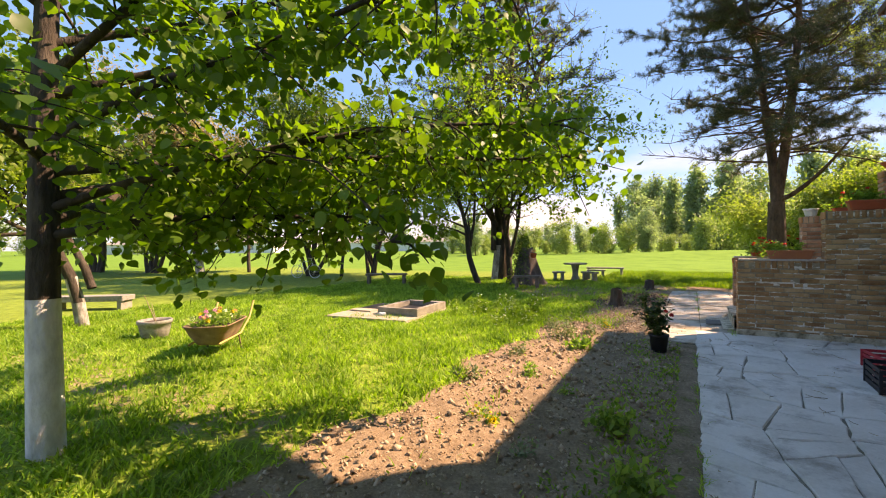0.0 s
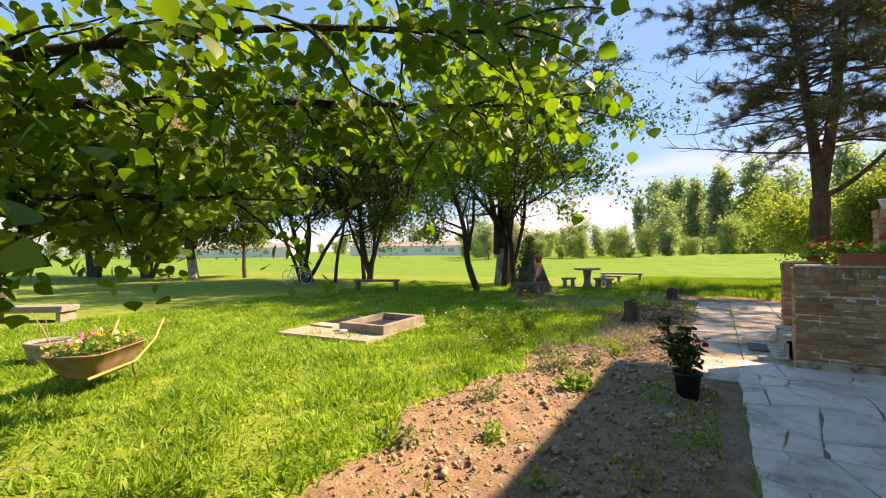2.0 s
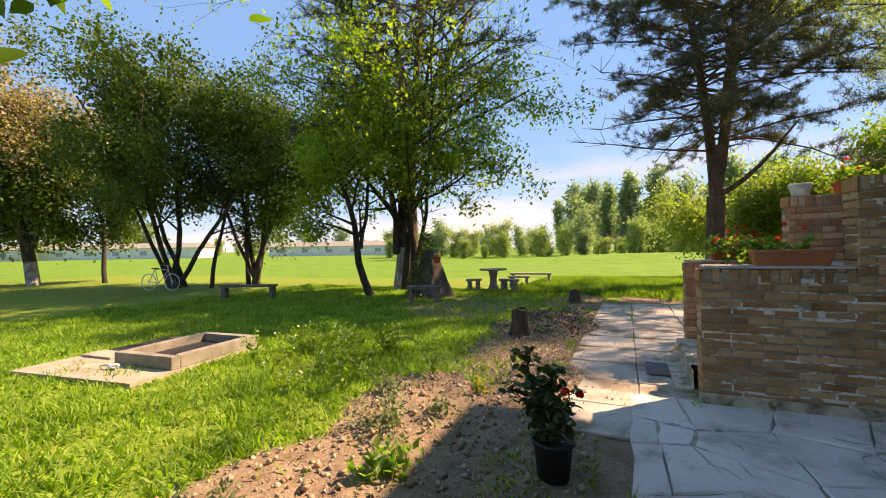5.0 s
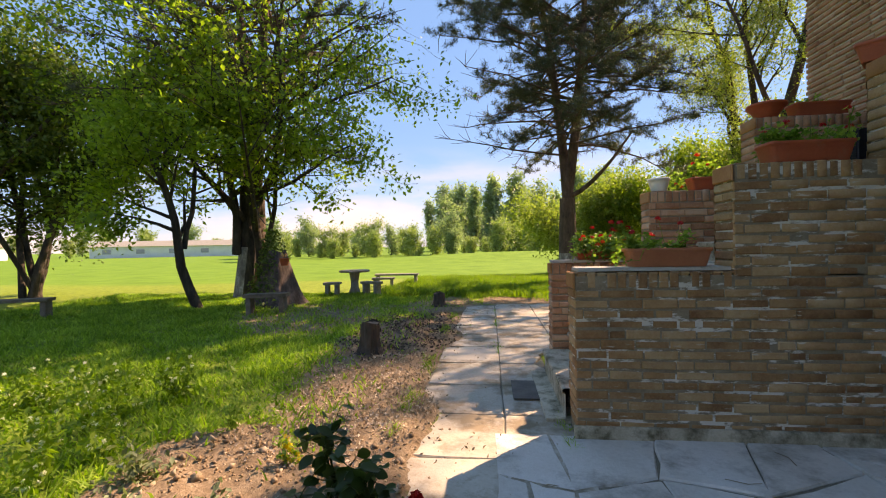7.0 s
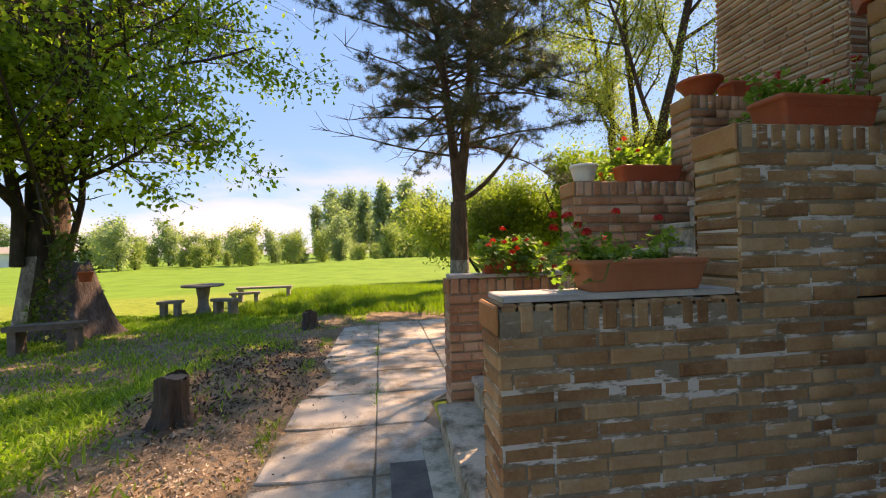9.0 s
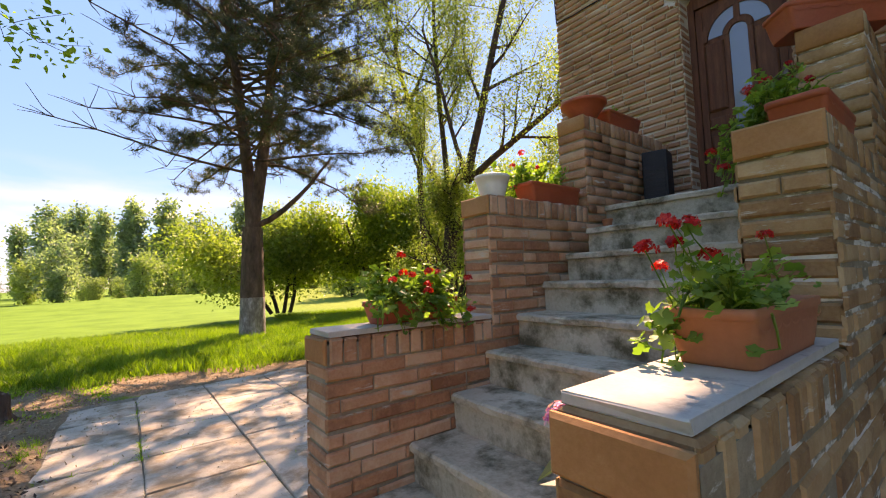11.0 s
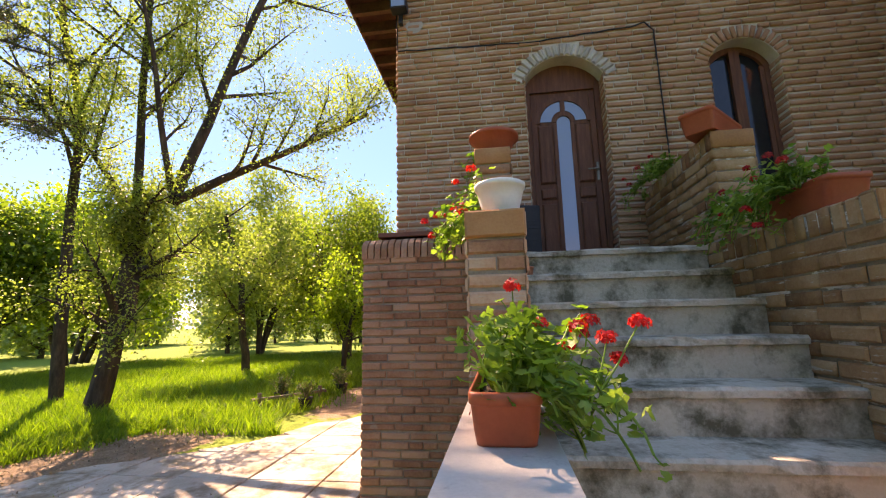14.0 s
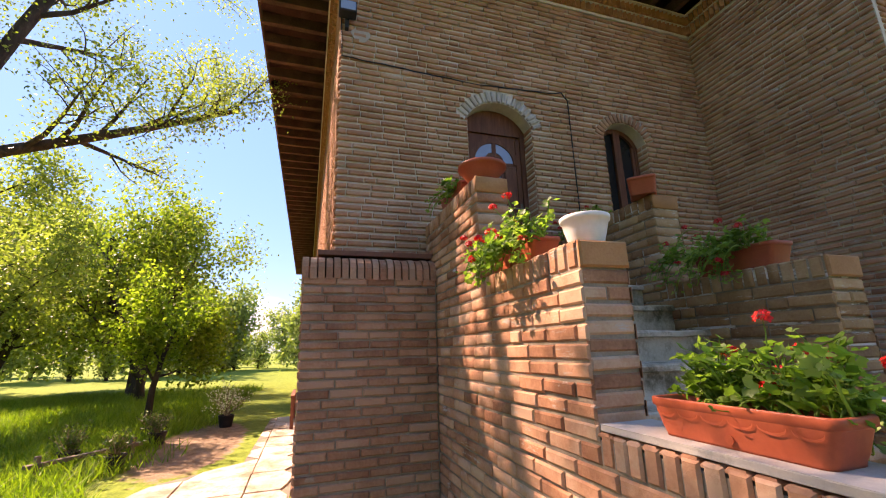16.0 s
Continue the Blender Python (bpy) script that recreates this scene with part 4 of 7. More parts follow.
    ov, pitch = 0.745, 0.42

    def slope(name, pts, material, thick):
        V = [Vector(p) for p in pts] + [Vector(p) + Vector((0, 0, thick)) for p in pts]
        k = len(pts)
        F = [tuple(range(k))[::-1], tuple(range(k, 2 * k))] + [(i, (i + 1) % k, k + (i + 1) % k, k + i) for i in range(k)]
        ob = mesh_object(name, V, F, material, roof)
        return ob

    ez = 6.24
    x0, x1, y0, y1 = WX - ov, 26.45 + ov, -9.45 - ov, CY + 1.05
    hw = 4.6
    hz = ez + hw * pitch
    ridge_n, ridge_s = y1 - hw, y0 + hw
    for nm, mat, dz, th in (("roof_deck", M_timber, 0.10, 0.03), ("roof_tiles", M_tile, 0.135, 0.06)):
        slope(nm, [(x0, y1, ez + dz), (x1, y1, ez + dz), (x1 - hw, ridge_n, hz + dz), (x0 + hw, ridge_n, hz + dz)], mat, th)
        slope(nm, [(x0, y0, ez + dz), (x0, y1, ez + dz), (x0 + hw, ridge_n, hz + dz), (x0 + hw, ridge_s, hz + dz)], mat, th)
        slope(nm, [(x1, y1, ez + dz), (x1, y0, ez + dz), (x1 - hw, ridge_s, hz + dz), (x1 - hw, ridge_n, hz + dz)], mat, th)
        slope(nm, [(x1, y0, ez + dz), (x0, y0, ez + dz), (x0 + hw, ridge_s, hz + dz), (x1 - hw, ridge_s, hz + dz)], mat, th)
        slope(nm, [(x0 + hw, ridge_s, hz + dz), (x0 + hw, ridge_n, hz + dz), (x1 - hw, ridge_n, hz + dz), (x1 - hw, ridge_s, hz + dz)], mat, th)
        # wing eave in front of the return wall: unseen, added for the shadow it casts
        slope(nm, [(1.5, -9.9, ez + dz), (1.5, RY + ov - 0.2, ez + dz), (x0 + 2.4, RY + ov - 0.2, ez + dz + 0.6), (x0 + 2.4, -9.9, ez + dz + 1.2)], mat, th)
    x = x0 + 0.35
    while x < x1 - 0.3:
        part("rafter", bm_box(x - 0.04, x + 0.04, CY - 0.1, y1 - 0.02, ez - 0.06, ez + 0.11, 0.006), M_timber, roof)
        x += 0.42
    y = RY + 0.3
    while y < y1 - 0.2:
        part("rafter", bm_box(x0 + 0.02, WX + 0.1, y - 0.04, y + 0.04, ez - 0.06, ez + 0.11, 0.006), M_timber, roof)
        y += 0.42
    part("fascia", bm_box(x0 - 0.02, x1, y1 - 0.02, y1 + 0.015, ez + 0.02, ez + 0.17), M_timber, roof)
    part("fascia", bm_box(x0 - 0.025, x0 + 0.01, RY + 0.5, y1 + 0.015, ez + 0.02, ez + 0.17), M_timber, roof)


def arched_bar(yc, cz, R0, R1, a0, a1, x0, x1, k=16):
    """Curved bar in the door's plane, between two radii and two angles from the vertical."""
    pts = [(yc + R1 * math.sin(a0 + (a1 - a0) * i / k), cz + R1 * math.cos(a0 + (a1 - a0) * i / k)) for i in range(k + 1)]
    pts += [(yc + R0 * math.sin(a1 - (a1 - a0) * i / k), cz + R0 * math.cos(a1 - (a1 - a0) * i / k)) for i in range(k + 1)]
    return bm_prism(pts, "x", x0, x1)


def build_door():
    y0, y1, sill, spring, apex = DOOR
    xb = WX + 0.17
    root = new("door_1")
    root.matrix_world = pose(0, 0, 0)
    tagged(root, "dark-stained arched wooden front door, closed, with narrow glass", "door", kind="structure")
    arc, (cy, cz, R, a) = arch_pts(y0, y1, spring, apex)
    part("door_frame", bm_box(xb, xb + 0.1, y0, y0 + 0.06, sill, spring + 0.02, 0.004), M_door, root)
    part("door_frame", bm_box(xb, xb + 0.1, y1 - 0.06, y1, sill, spring + 0.02, 0.004), M_door, root)
    part("frame_head", bm_prism([(y0, spring - 0.06)] + arc + [(y1, spring - 0.06)], "x", xb + 0.004, xb + 0.1), M_door, root)
    part("threshold", bm_box(WX + 0.02, xb + 0.12, y0, y1, sill - 0.01, sill + 0.03, 0.006), M_door, root)
    xd = xb + 0.03
    top = spring - 0.10
    leaf = part("door_leaf", bm_box(xd, xd + 0.045, y0 + 0.062, y1 - 0.062, sill + 0.032, spring - 0.062), M_door, root)
    xf = xd - 0.018
    w = (y1 - y0) - 0.124
    yc = (y0 + y1) / 2
    sp = sill + 1.60                      # springing of the decorative arch
    Ro = w / 2 - 0.045
    # outer arch, inner arch and stiles
    part("arch_moulding", arched_bar(yc, sp, Ro - 0.045, Ro + 0.012, -math.pi / 2, math.pi / 2, xf, xd + 0.002), M_door, leaf)
    part("arch_moulding", arched_bar(yc, sp, 0.072, 0.112, -math.pi / 2, math.pi / 2, xf - 0.004, xd + 0.002), M_door, leaf)
    for s in (-1, 1):
        part("stile", bm_box(xf, xd + 0.002, yc + s * 0.092 - 0.02, yc + s * 0.092 + 0.02, sill + 0.18, sp, 0.004), M_door, leaf)
        part("stile", bm_box(xf + 0.002, xd + 0.002, yc + s * (w / 2 - 0.03) - 0.028, yc + s * (w / 2 - 0.03) + 0.028, sill + 0.035, top, 0.004), M_door, leaf)
        ya, yb = sorted((yc + s * 0.118, yc + s * (w / 2 - 0.062)))
        for za, zb in ((sill + 0.92, sp - 0.03), (sill + 0.75, sill + 0.86), (sill + 0.12, sill + 0.70)):
            bm = bm_box(xd - 0.014, xd + 0.002, ya, yb, za, zb)
            f = max(bm.faces, key=lambda q: -q.calc_center_median().x)
            bmesh.ops.inset_individual(bm, faces=[f], thickness=0.022, depth=0.012)
            part("raised_panel", bm, M_door, leaf)
        g = arched_bar(yc, sp + 0.01, 0.125, Ro - 0.052, *((0.10, math.pi / 2 - 0.04) if s > 0 else (-math.pi / 2 + 0.04, -0.10)), xd - 0.006, xd + 0.001)
        part("glass_pane", g, M_glass, leaf, "curved frosted glass pane")
    part("rail", bm_box(xf + 0.001, xd + 0.002, yc - w / 2 + 0.03, yc + w / 2 - 0.03, sill + 0.035, sill + 0.115, 0.004), M_door, leaf)
    part("rail", bm_box(xf + 0.001, xd + 0.002, yc - 0.025, yc + 0.025, sp + 0.10, sp + Ro, 0.004), M_door, leaf)
    glass = bm_prism([(yc - 0.07, sill + 0.2)] + [(yc + 0.07 * math.sin(t), sp + 0.07 * math.cos(t)) for t in np.linspace(-math.pi / 2, math.pi / 2, 13)] + [(yc + 0.07, sill + 0.2)], "x", xd - 0.006, xd + 0.001)
    part("glass_pane", glass, M_glass, leaf, "tall narrow frosted glass pane")
    h = bm_box(xf - 0.012, xf, y0 + 0.075, y0 + 0.105, sill + 0.92, sill + 1.12, 0.004)
    bm_box(xf - 0.05, xf - 0.01, y0 + 0.083, y0 + 0.097, sill + 1.03, sill + 1.045, bm=h)
    bm_box(xf - 0.055, xf - 0.04, y0 + 0.083, y0 + 0.20, sill + 1.03, sill + 1.046, 0.005, bm=h)
    part("door_handle", h, M_metal, leaf, "dull metal lever handle")


def build_window():
    y0, y1, sill, spring, apex = WIN
    xb = WX + 0.15
    root = new("window_1")
    tagged(root, "narrow arched window with dark wooden casements", "window", kind="structure")
    arc, (cy, cz, R, a) = arch_pts(y0, y1, spring, apex)
    part("window_frame", bm_box(xb, xb + 0.08, y0, y0 + 0.05, sill, spring + 0.01, 0.004), M_door, root)
    part("window_frame", bm_box(xb, xb + 0.08, y1 - 0.05, y1, sill, spring + 0.01, 0.004), M_door, root)
    part("window_frame", bm_box(xb + 0.002, xb + 0.082, y0 + 0.05, y1 - 0.05, sill, sill + 0.06, 0.004), M_door, root)
    part("frame_head", arched_bar(cy, cz, R - 0.06, R, -a, a, xb + 0.001, xb + 0.08), M_door, root)
    yc = (y0 + y1) / 2
    part("mullion", bm_box(xb - 0.01, xb + 0.06, yc - 0.05, yc + 0.05, sill + 0.06, apex - 0.05, 0.005), M_door, root)
    for s in (-1, 1):
        ya, yb = sorted((yc + s * 0.04, yc + s * ((y1 - y0) / 2 - 0.05)))
        part("sash_stile", bm_box(xb + 0.01, xb + 0.06, yb - 0.04 if s > 0 else ya, yb if s > 0 else ya + 0.04, sill + 0.06, spring, 0.004), M_door, root)
    part("pane", bm_prism([(y0 + 0.04, sill + 0.05)] + [(p, min(q, apex) - 0.02) for p, q in arc] + [(y1 - 0.04, sill + 0.05)], "x", xb + 0.035, xb + 0.042), M_pane, root, "opaque near-black pane in place of the unlit room")
    part("window_sill", bm_box(WX - 0.05, xb + 0.02, y0 - 0.04, y1 + 0.04, sill - 0.05, sill, 0.006), M_concrete, root)


build_house()
build_door()
build_window()
build_stairs()
near_wall, near_bricks = build_parapet("wall_stairs_near", 0.605, YN0, YN1, "stepped brick stair parapet with white mortar smears", 41, (0.6, 8.5, 1.2), M_nearbrick, M_smearmortar)
# Far parapet's dark mortar: shade of the recessed joints put into its colour.
far_wall, far_bricks = build_parapet("wall_stairs_far", 0.665, YF0, YF1, "stepped brick stair parapet catching dappled sun", 42, (1.2, 10.4, 1.4), M_brick, M_darkmortar)


def cap_slab(x0, x1, y0, y1, label):
    rng = random.Random(int(y0 * 10))
    bm = bm_box(x0, x1, y0, y1, LOW + 0.003, LOW + 0.030, 0.004)
    for v in bm.verts:
        v.co.x += rng.uniform(-0.003, 0.003)
        v.co.y += rng.uniform(-0.003, 0.003)
    return tagged(part("cap_slab", bm, M_slab, None), label, "coping slab", "coping slabs")


cap_slab(0.64, 1.715, YN0 + 0.022, YN1 - 0.004, "grey stone coping slab on the near stair parapet")
cap_slab(0.685, 1.715, YF0 + 0.004, YF1 - 0.012, "grey stone coping slab on the far stair parapet")


# ---------------------------------------------------------------- trees
def pine(name, x, y, label, seed, lime=0.95, fill=0.9):
    """Old two-stemmed pine with whorls of drooping boughs and needle tufts."""
    rng = np.random.default_rng(seed)
    root = thing(name, x, y, -0.05, label, "tree")
    base = limb(rng, (0, 0, -0.1), (0.02, 0, 1), 3.3, 0.37, 0.28, 8, 0.01, 0.05)
    top = base[0][-1]
    stems = [limb(rng, top, (-0.065, 0.03, 1), 12.5, 0.19, 0.04, 16, 0.02, 0.06), limb(rng, top, (0.15, -0.05, 1), 12.0, 0.20, 0.04, 16, 0.02, 0.06)]
    lines, tufts = [base] + stems, []
    lines.append(limb(rng, top, (0.9, -0.3, 0.35), 3.2, 0.10, 0.03, 6, 0.08, 0.12))
    for pts, rad in stems:
        for k in range(len(pts) - 1):
            h = pts[k][2]
            if h < 4.2:
                continue
            for q in range(6 if h > 5 else 3):
                a = rng.uniform(0, 2 * math.pi)
                reach = (4.6 if h < 10 else 4.6 * (17 - h) / 7) * rng.uniform(0.5, 1.1)
                b = limb(rng, pts[k] + (pts[k + 1] - pts[k]) * rng.random(), (math.cos(a), math.sin(a), 0.05), max(0.6, reach), 0.045, 0.012, 6, 0.10, -0.02 if h < 9 else 0.08)
                lines.append(b)
                bare = h < 6.5 and rng.random() < 0.45
                for s in range(2, 7):
                    for _ in range(4):
                        t = limb(rng, b[0][s], rng.normal(size=3) * (1, 1, 0.35) + np.array((math.cos(a), math.sin(a), 0.1)), rng.uniform(0.35, 0.9), 0.012, 0.005, 3, 0.15, 0.06)
                        lines.append(t)
                        if not bare and rng.random() < fill:
                            tufts += [t[0][2], t[0][3]]
                            if s > 3:
                                tufts.append(t[0][1])
    V, F = tubes(lines, 9)
    wood = mesh_object("trunk", V, F, M_pinebark, root, True)
    wood.data.materials.append(M_lime)
    for p in wood.data.polygons:
        if p.center.z < lime:
            p.material_index = 1
    tufts = np.array(tufts)
    per = 44
    n = len(tufts) * per
    c = np.repeat(tufts, per, 0) + rng.normal(size=(n, 3)) * 0.045
    d = rng.normal(size=(n, 3)) + np.array((0, 0, 0.35))
    d /= np.linalg.norm(d, axis=1)[:, None]
    s = np.cross(d, rng.normal(size=(n, 3)))
    s /= np.linalg.norm(s, axis=1)[:, None] + 1e-9
    ln = rng.uniform(0.12, 0.22, n)[:, None]
    V = np.stack((c - s * 0.0075, c + s * 0.0075, c + d * ln), 1).reshape(-1, 3)
    array_mesh("crown", V, np.arange(n * 3).reshape(-1, 3), M_needle, root)
    return root


pine("pine_tree", 2.9, 21.3, "tall twin-stemmed pine with bare lower twigs and limewashed foot", 7)

# small leaning tree and the clump beside it
tree("tree", -7.5, 15.2, [((0, 0, -0.05), (-0.30, 0.05, 1), 4.6, 0.13), ((-0.35, 0, 1.5), (0.12, 0.2, 1), 4.0, 0.07)], "slender dark leaning tree at the lawn's edge", "tree", M_leaf_bright, 13000, 0.13, 101, levels=2, scatter=0.15, kids=(9, 7, 5), first=0.35)
tree("tree", -7.6, 17.3, [((0, 0, -0.05), (-0.02, 0.0, 1), 12.5, 0.27), ((-0.1, -0.1, 1.3), (-0.26, 0.05, 1), 9.5, 0.13), ((0.55, 0.2, -0.05), (0.05, 0.02, 1), 11.5, 0.14), ((0.62, 0.1, 1.0), (0.42, 0.1, 1), 7.0, 0.08), ((0.6, 0.1, 3.2), (1.0, -0.25, 0.22), 3.6, 0.05), ((0.5, 0.1, 5.0), (1.0, -0.1, 0.45), 4.6, 0.06), ((-0.5, -0.1, 4.2), (-1.0, -0.35, 0.5), 4.8, 0.07), ((0.0, -0.1, 5.6), (0.1, -1.0, 0.6), 4.2, 0.06)],
     "tall multi-stemmed tree with limewashed foot and ivy", "tree", M_leaf_bright, 20000, 0.15, 102, levels=2, scatter=0.16, kids=(15, 8, 4), shrink=0.42, first=0.16, lime=1.3, lime_to=0.1)
pine("pine_tree", -7.75, 18.3, "slender pine behind the leafy tree", 9, 0.0, 0.28)
# dark-stemmed orchard shrubs behind the lawn
for i, (x, y, h, n) in enumerate(((-17.8, 15.9, 9.0, 6), (-14.8, 17.2, 9.5, 7))):
    rr = random.Random(40 + i)
    tree("tree", x, y, [((rr.uniform(-0.4, 0.4), rr.uniform(-0.4, 0.4), -0.05), (rr.uniform(-0.45, 0.45), rr.uniform(-0.4, 0.4), 1), h * rr.uniform(0.75, 1.0), rr.uniform(0.07, 0.12)) for _ in range(n)],
         "many-stemmed dark shrub tree in the lawn", "tree", M_leaf_dark, 34000, 0.16, 110 + i, levels=2, scatter=0.3, kids=(7, 6, 4), shrink=0.36, first=0.3)
tree("tree", -15.9, 16.0, [((0, 0, -0.05), (0.08, 0, 1), 6.5, 0.09)], "thin dark tree in the lawn", "tree", M_leaf_dark, 12000, 0.15, 120, scatter=0.35, kids=(7, 5, 4))
tree("tree", -24.5, 16.5, [((0, 0, -0.05), (0.02, 0, 1), 5.5, 0.12)], "dark fruit tree before the field", "tree", M_leaf_dark, 16000, 0.20, 121, scatter=0.45, kids=(8, 5, 4))
tree("tree", -26.5, 14.5, [((0, 0, -0.05), (0.0, 0, 1), 9.5, 0.28), ((0, 0, 1.8), (0.35, 0.2, 1), 6.0, 0.14), ((0, 0, 2.2), (-0.35, -0.1, 1), 6.0, 0.14)], "blossoming pale tree behind the lawn", "tree", M_leaf_blossom, 30000, 0.19, 122, scatter=0.5, kids=(9, 6, 4), shrink=0.4, lime=1.3)
tree("tree", -30.5, 13.6, [((0.4 * k - 0.6, 0, -0.05), (0.25 * k - 0.4, 0.1, 1), 6.0, 0.14) for k in range(4)], "dark bushy tree at the lawn's far edge", "tree", M_leaf_dark, 26000, 0.24, 123, scatter=0.5, kids=(7, 5, 4), shrink=0.42)
tree("tree", -36.0, 12.5, [((0.5 * k - 0.6, 0, -0.05), (0.3 * k - 0.4, 0.1, 1), 7.5, 0.16) for k in range(4)], "dark bushy tree at the lawn's far edge", "tree", M_leaf_dark, 26000, 0.27, 124, scatter=0.6, kids=(7, 5, 4), shrink=0.42)
tree("tree", -10.9, 3.5, [((0, 0, -0.05), (0.25, 0.12, 1), 4.2, 0.12), ((0.2, 0.1, 0.75), (-0.5, -0.1, 1), 3.4, 0.08)], "leaning orchard tree with limewashed foot", "tree", M_leaf_mid, 20000, 0.12, 125, scatter=0.3, kids=(8, 6, 4), lime=0.7, first=0.4)
# pale sparse trees beside the house
tree("tree", 7.9, 19.4, [((0, 0, -0.05), (-0.02, 0.0, 1), 11.5, 0.13)], "slim sparse tree with pale new leaves", "tree", M_leaf_pale, 18000, 0.08, 130, scatter=0.22, kids=(12, 6, 4), shrink=0.36, spread=0.55, first=0.35, levels=2)
tree("tree", 7.18, 17.75, [((0, 0, -0.05), (0.20, -1.05, 4.15), 4.35, 0.21), ((0.21, -1.05, 4.1), (0.05, -2.8, 1.15), 4.4, 0.10), ((0.21, -1.03, 4.05), (0.15, -1.1, 3.3), 7.2, 0.12),
                           ((0.09, -0.45, 1.8), (0.05, 0.14, 1.9), 2.05, 0.12), ((0.13, -0.33, 3.75), (-0.1, -0.05, 1), 6.6, 0.09), ((0.13, -0.33, 3.7), (0.1, 1.0, 1.3), 4.4, 0.07),
                           ((0.21, -1.05, 4.1), (-0.9, -0.2, 2.2), 4.0, 0.07)],
     "leaning willow-like tree with sparse pale catkin leaves", "tree", M_leaf_pale, 62000, 0.062, 131, scatter=0.17, kids=(11, 8, 5), shrink=0.36, spread=0.55, first=0.25, levels=2, twist=0.2, wander=0.035, rise=0.006)
tree("tree", 11.5, 28.0, [((0.3 * k - 0.5, 0.1, -0.05), (-0.4 + 0.25 * k, 0.1, 1), 5.0, 0.12) for k in range(4)], "round dark-stemmed bush tree in the meadow", "tree", M_leaf_mid, 30000, 0.18, 132, scatter=0.45, kids=(7, 5, 4), shrink=0.42)
tree("tree", 6.3, 30.0, [((0.3 * k - 0.5, 0.1, -0.05), (-0.4 + 0.25 * k, 0.1, 1), 4.0, 0.1) for k in range(4)], "round bush tree in the meadow", "tree", M_leaf_pale, 26000, 0.18, 138, scatter=0.45, kids=(7, 5, 4), shrink=0.42)
tree("tree", 13.4, 18.7, [((0, 0, -0.05), (0.05, 0, 1), 5.6, 0.14)], "meadow tree with yellow-green leaves", "tree", M_leaf_pale, 24000, 0.11, 133, scatter=0.28, kids=(9, 6, 5), shrink=0.45)
tree("tree", 12.4, 14.9, [((0, 0, -0.05), (0.02, 0.05, 1), 2.3, 0.09)], "small bright young tree beside the path", "tree", M_leaf_bright, 9000, 0.11, 134, scatter=0.22, kids=(9, 6, 4), shrink=0.55, first=0.4)
tree("tree", 19.5, 16.9, [((0.6 * k - 1.2, 0.3 * k, -0.05), (-0.3 + 0.2 * k, 0, 1), 6.0, 0.14) for k in range(5)], "broad leafy tree behind the meadow", "tree", M_leaf_mid, 40000, 0.15, 135, scatter=0.36, kids=(8, 6, 4), shrink=0.42)
tree("tree", 24.0, 24.0, [((0.6 * k - 1.2, 0.3 * k, -0.05), (-0.3 + 0.2 * k, 0, 1), 6.5, 0.14) for k in range(5)], "broad leafy tree behind the meadow", "tree", M_leaf_pale, 40000, 0.22, 136, scatter=0.6, kids=(8, 6, 4), shrink=0.42)
tree("tree", 18.0, 30.0, [((0.6 * k - 1.2, 0.3 * k, -0.05), (-0.3 + 0.2 * k, 0, 1), 6.0, 0.14) for k in range(5)], "broad leafy tree behind the meadow", "tree", M_leaf_bright, 40000, 0.22, 137, scatter=0.6, kids=(8, 6, 4), shrink=0.42)


# far trees, copied; distance haze is mixed into their leaf colours
def far_tree(h, slim, mat, seed, count=3000):
    rng = np.random.default_rng(seed)
    root = thing("far_tree", 0, 0, -0.3, "distant tree beyond the green field", "tree", "distant trees")
    st = [limb(rng, (0, 0, 0), (rng.uniform(-0.1, 0.1), 0, 1), h * 0.9, 0.22, 0.05, 6, 0.05, 0.02)]
    lines, tips = skeleton_of(rng, st, 1, 0.35 if slim else 0.7, 0.1, 0.12, (16 if slim else 14,), 0.22 if slim else 0.42, 0.08 if slim else 0.05)
    V, F = tubes(lines, 5)
    mesh_object("trunk", V, F, M_bark, root, True)
    pts = tips[rng.integers(0, len(tips), count)] + rng.normal(size=(count, 3)) * (0.5 if slim else 0.95) * h / 12
    leaf_cloud("crown", pts[pts[:, 2] > 0.2], 0.06 * h if not slim else 0.045 * h, mat, root, rng)
    return root


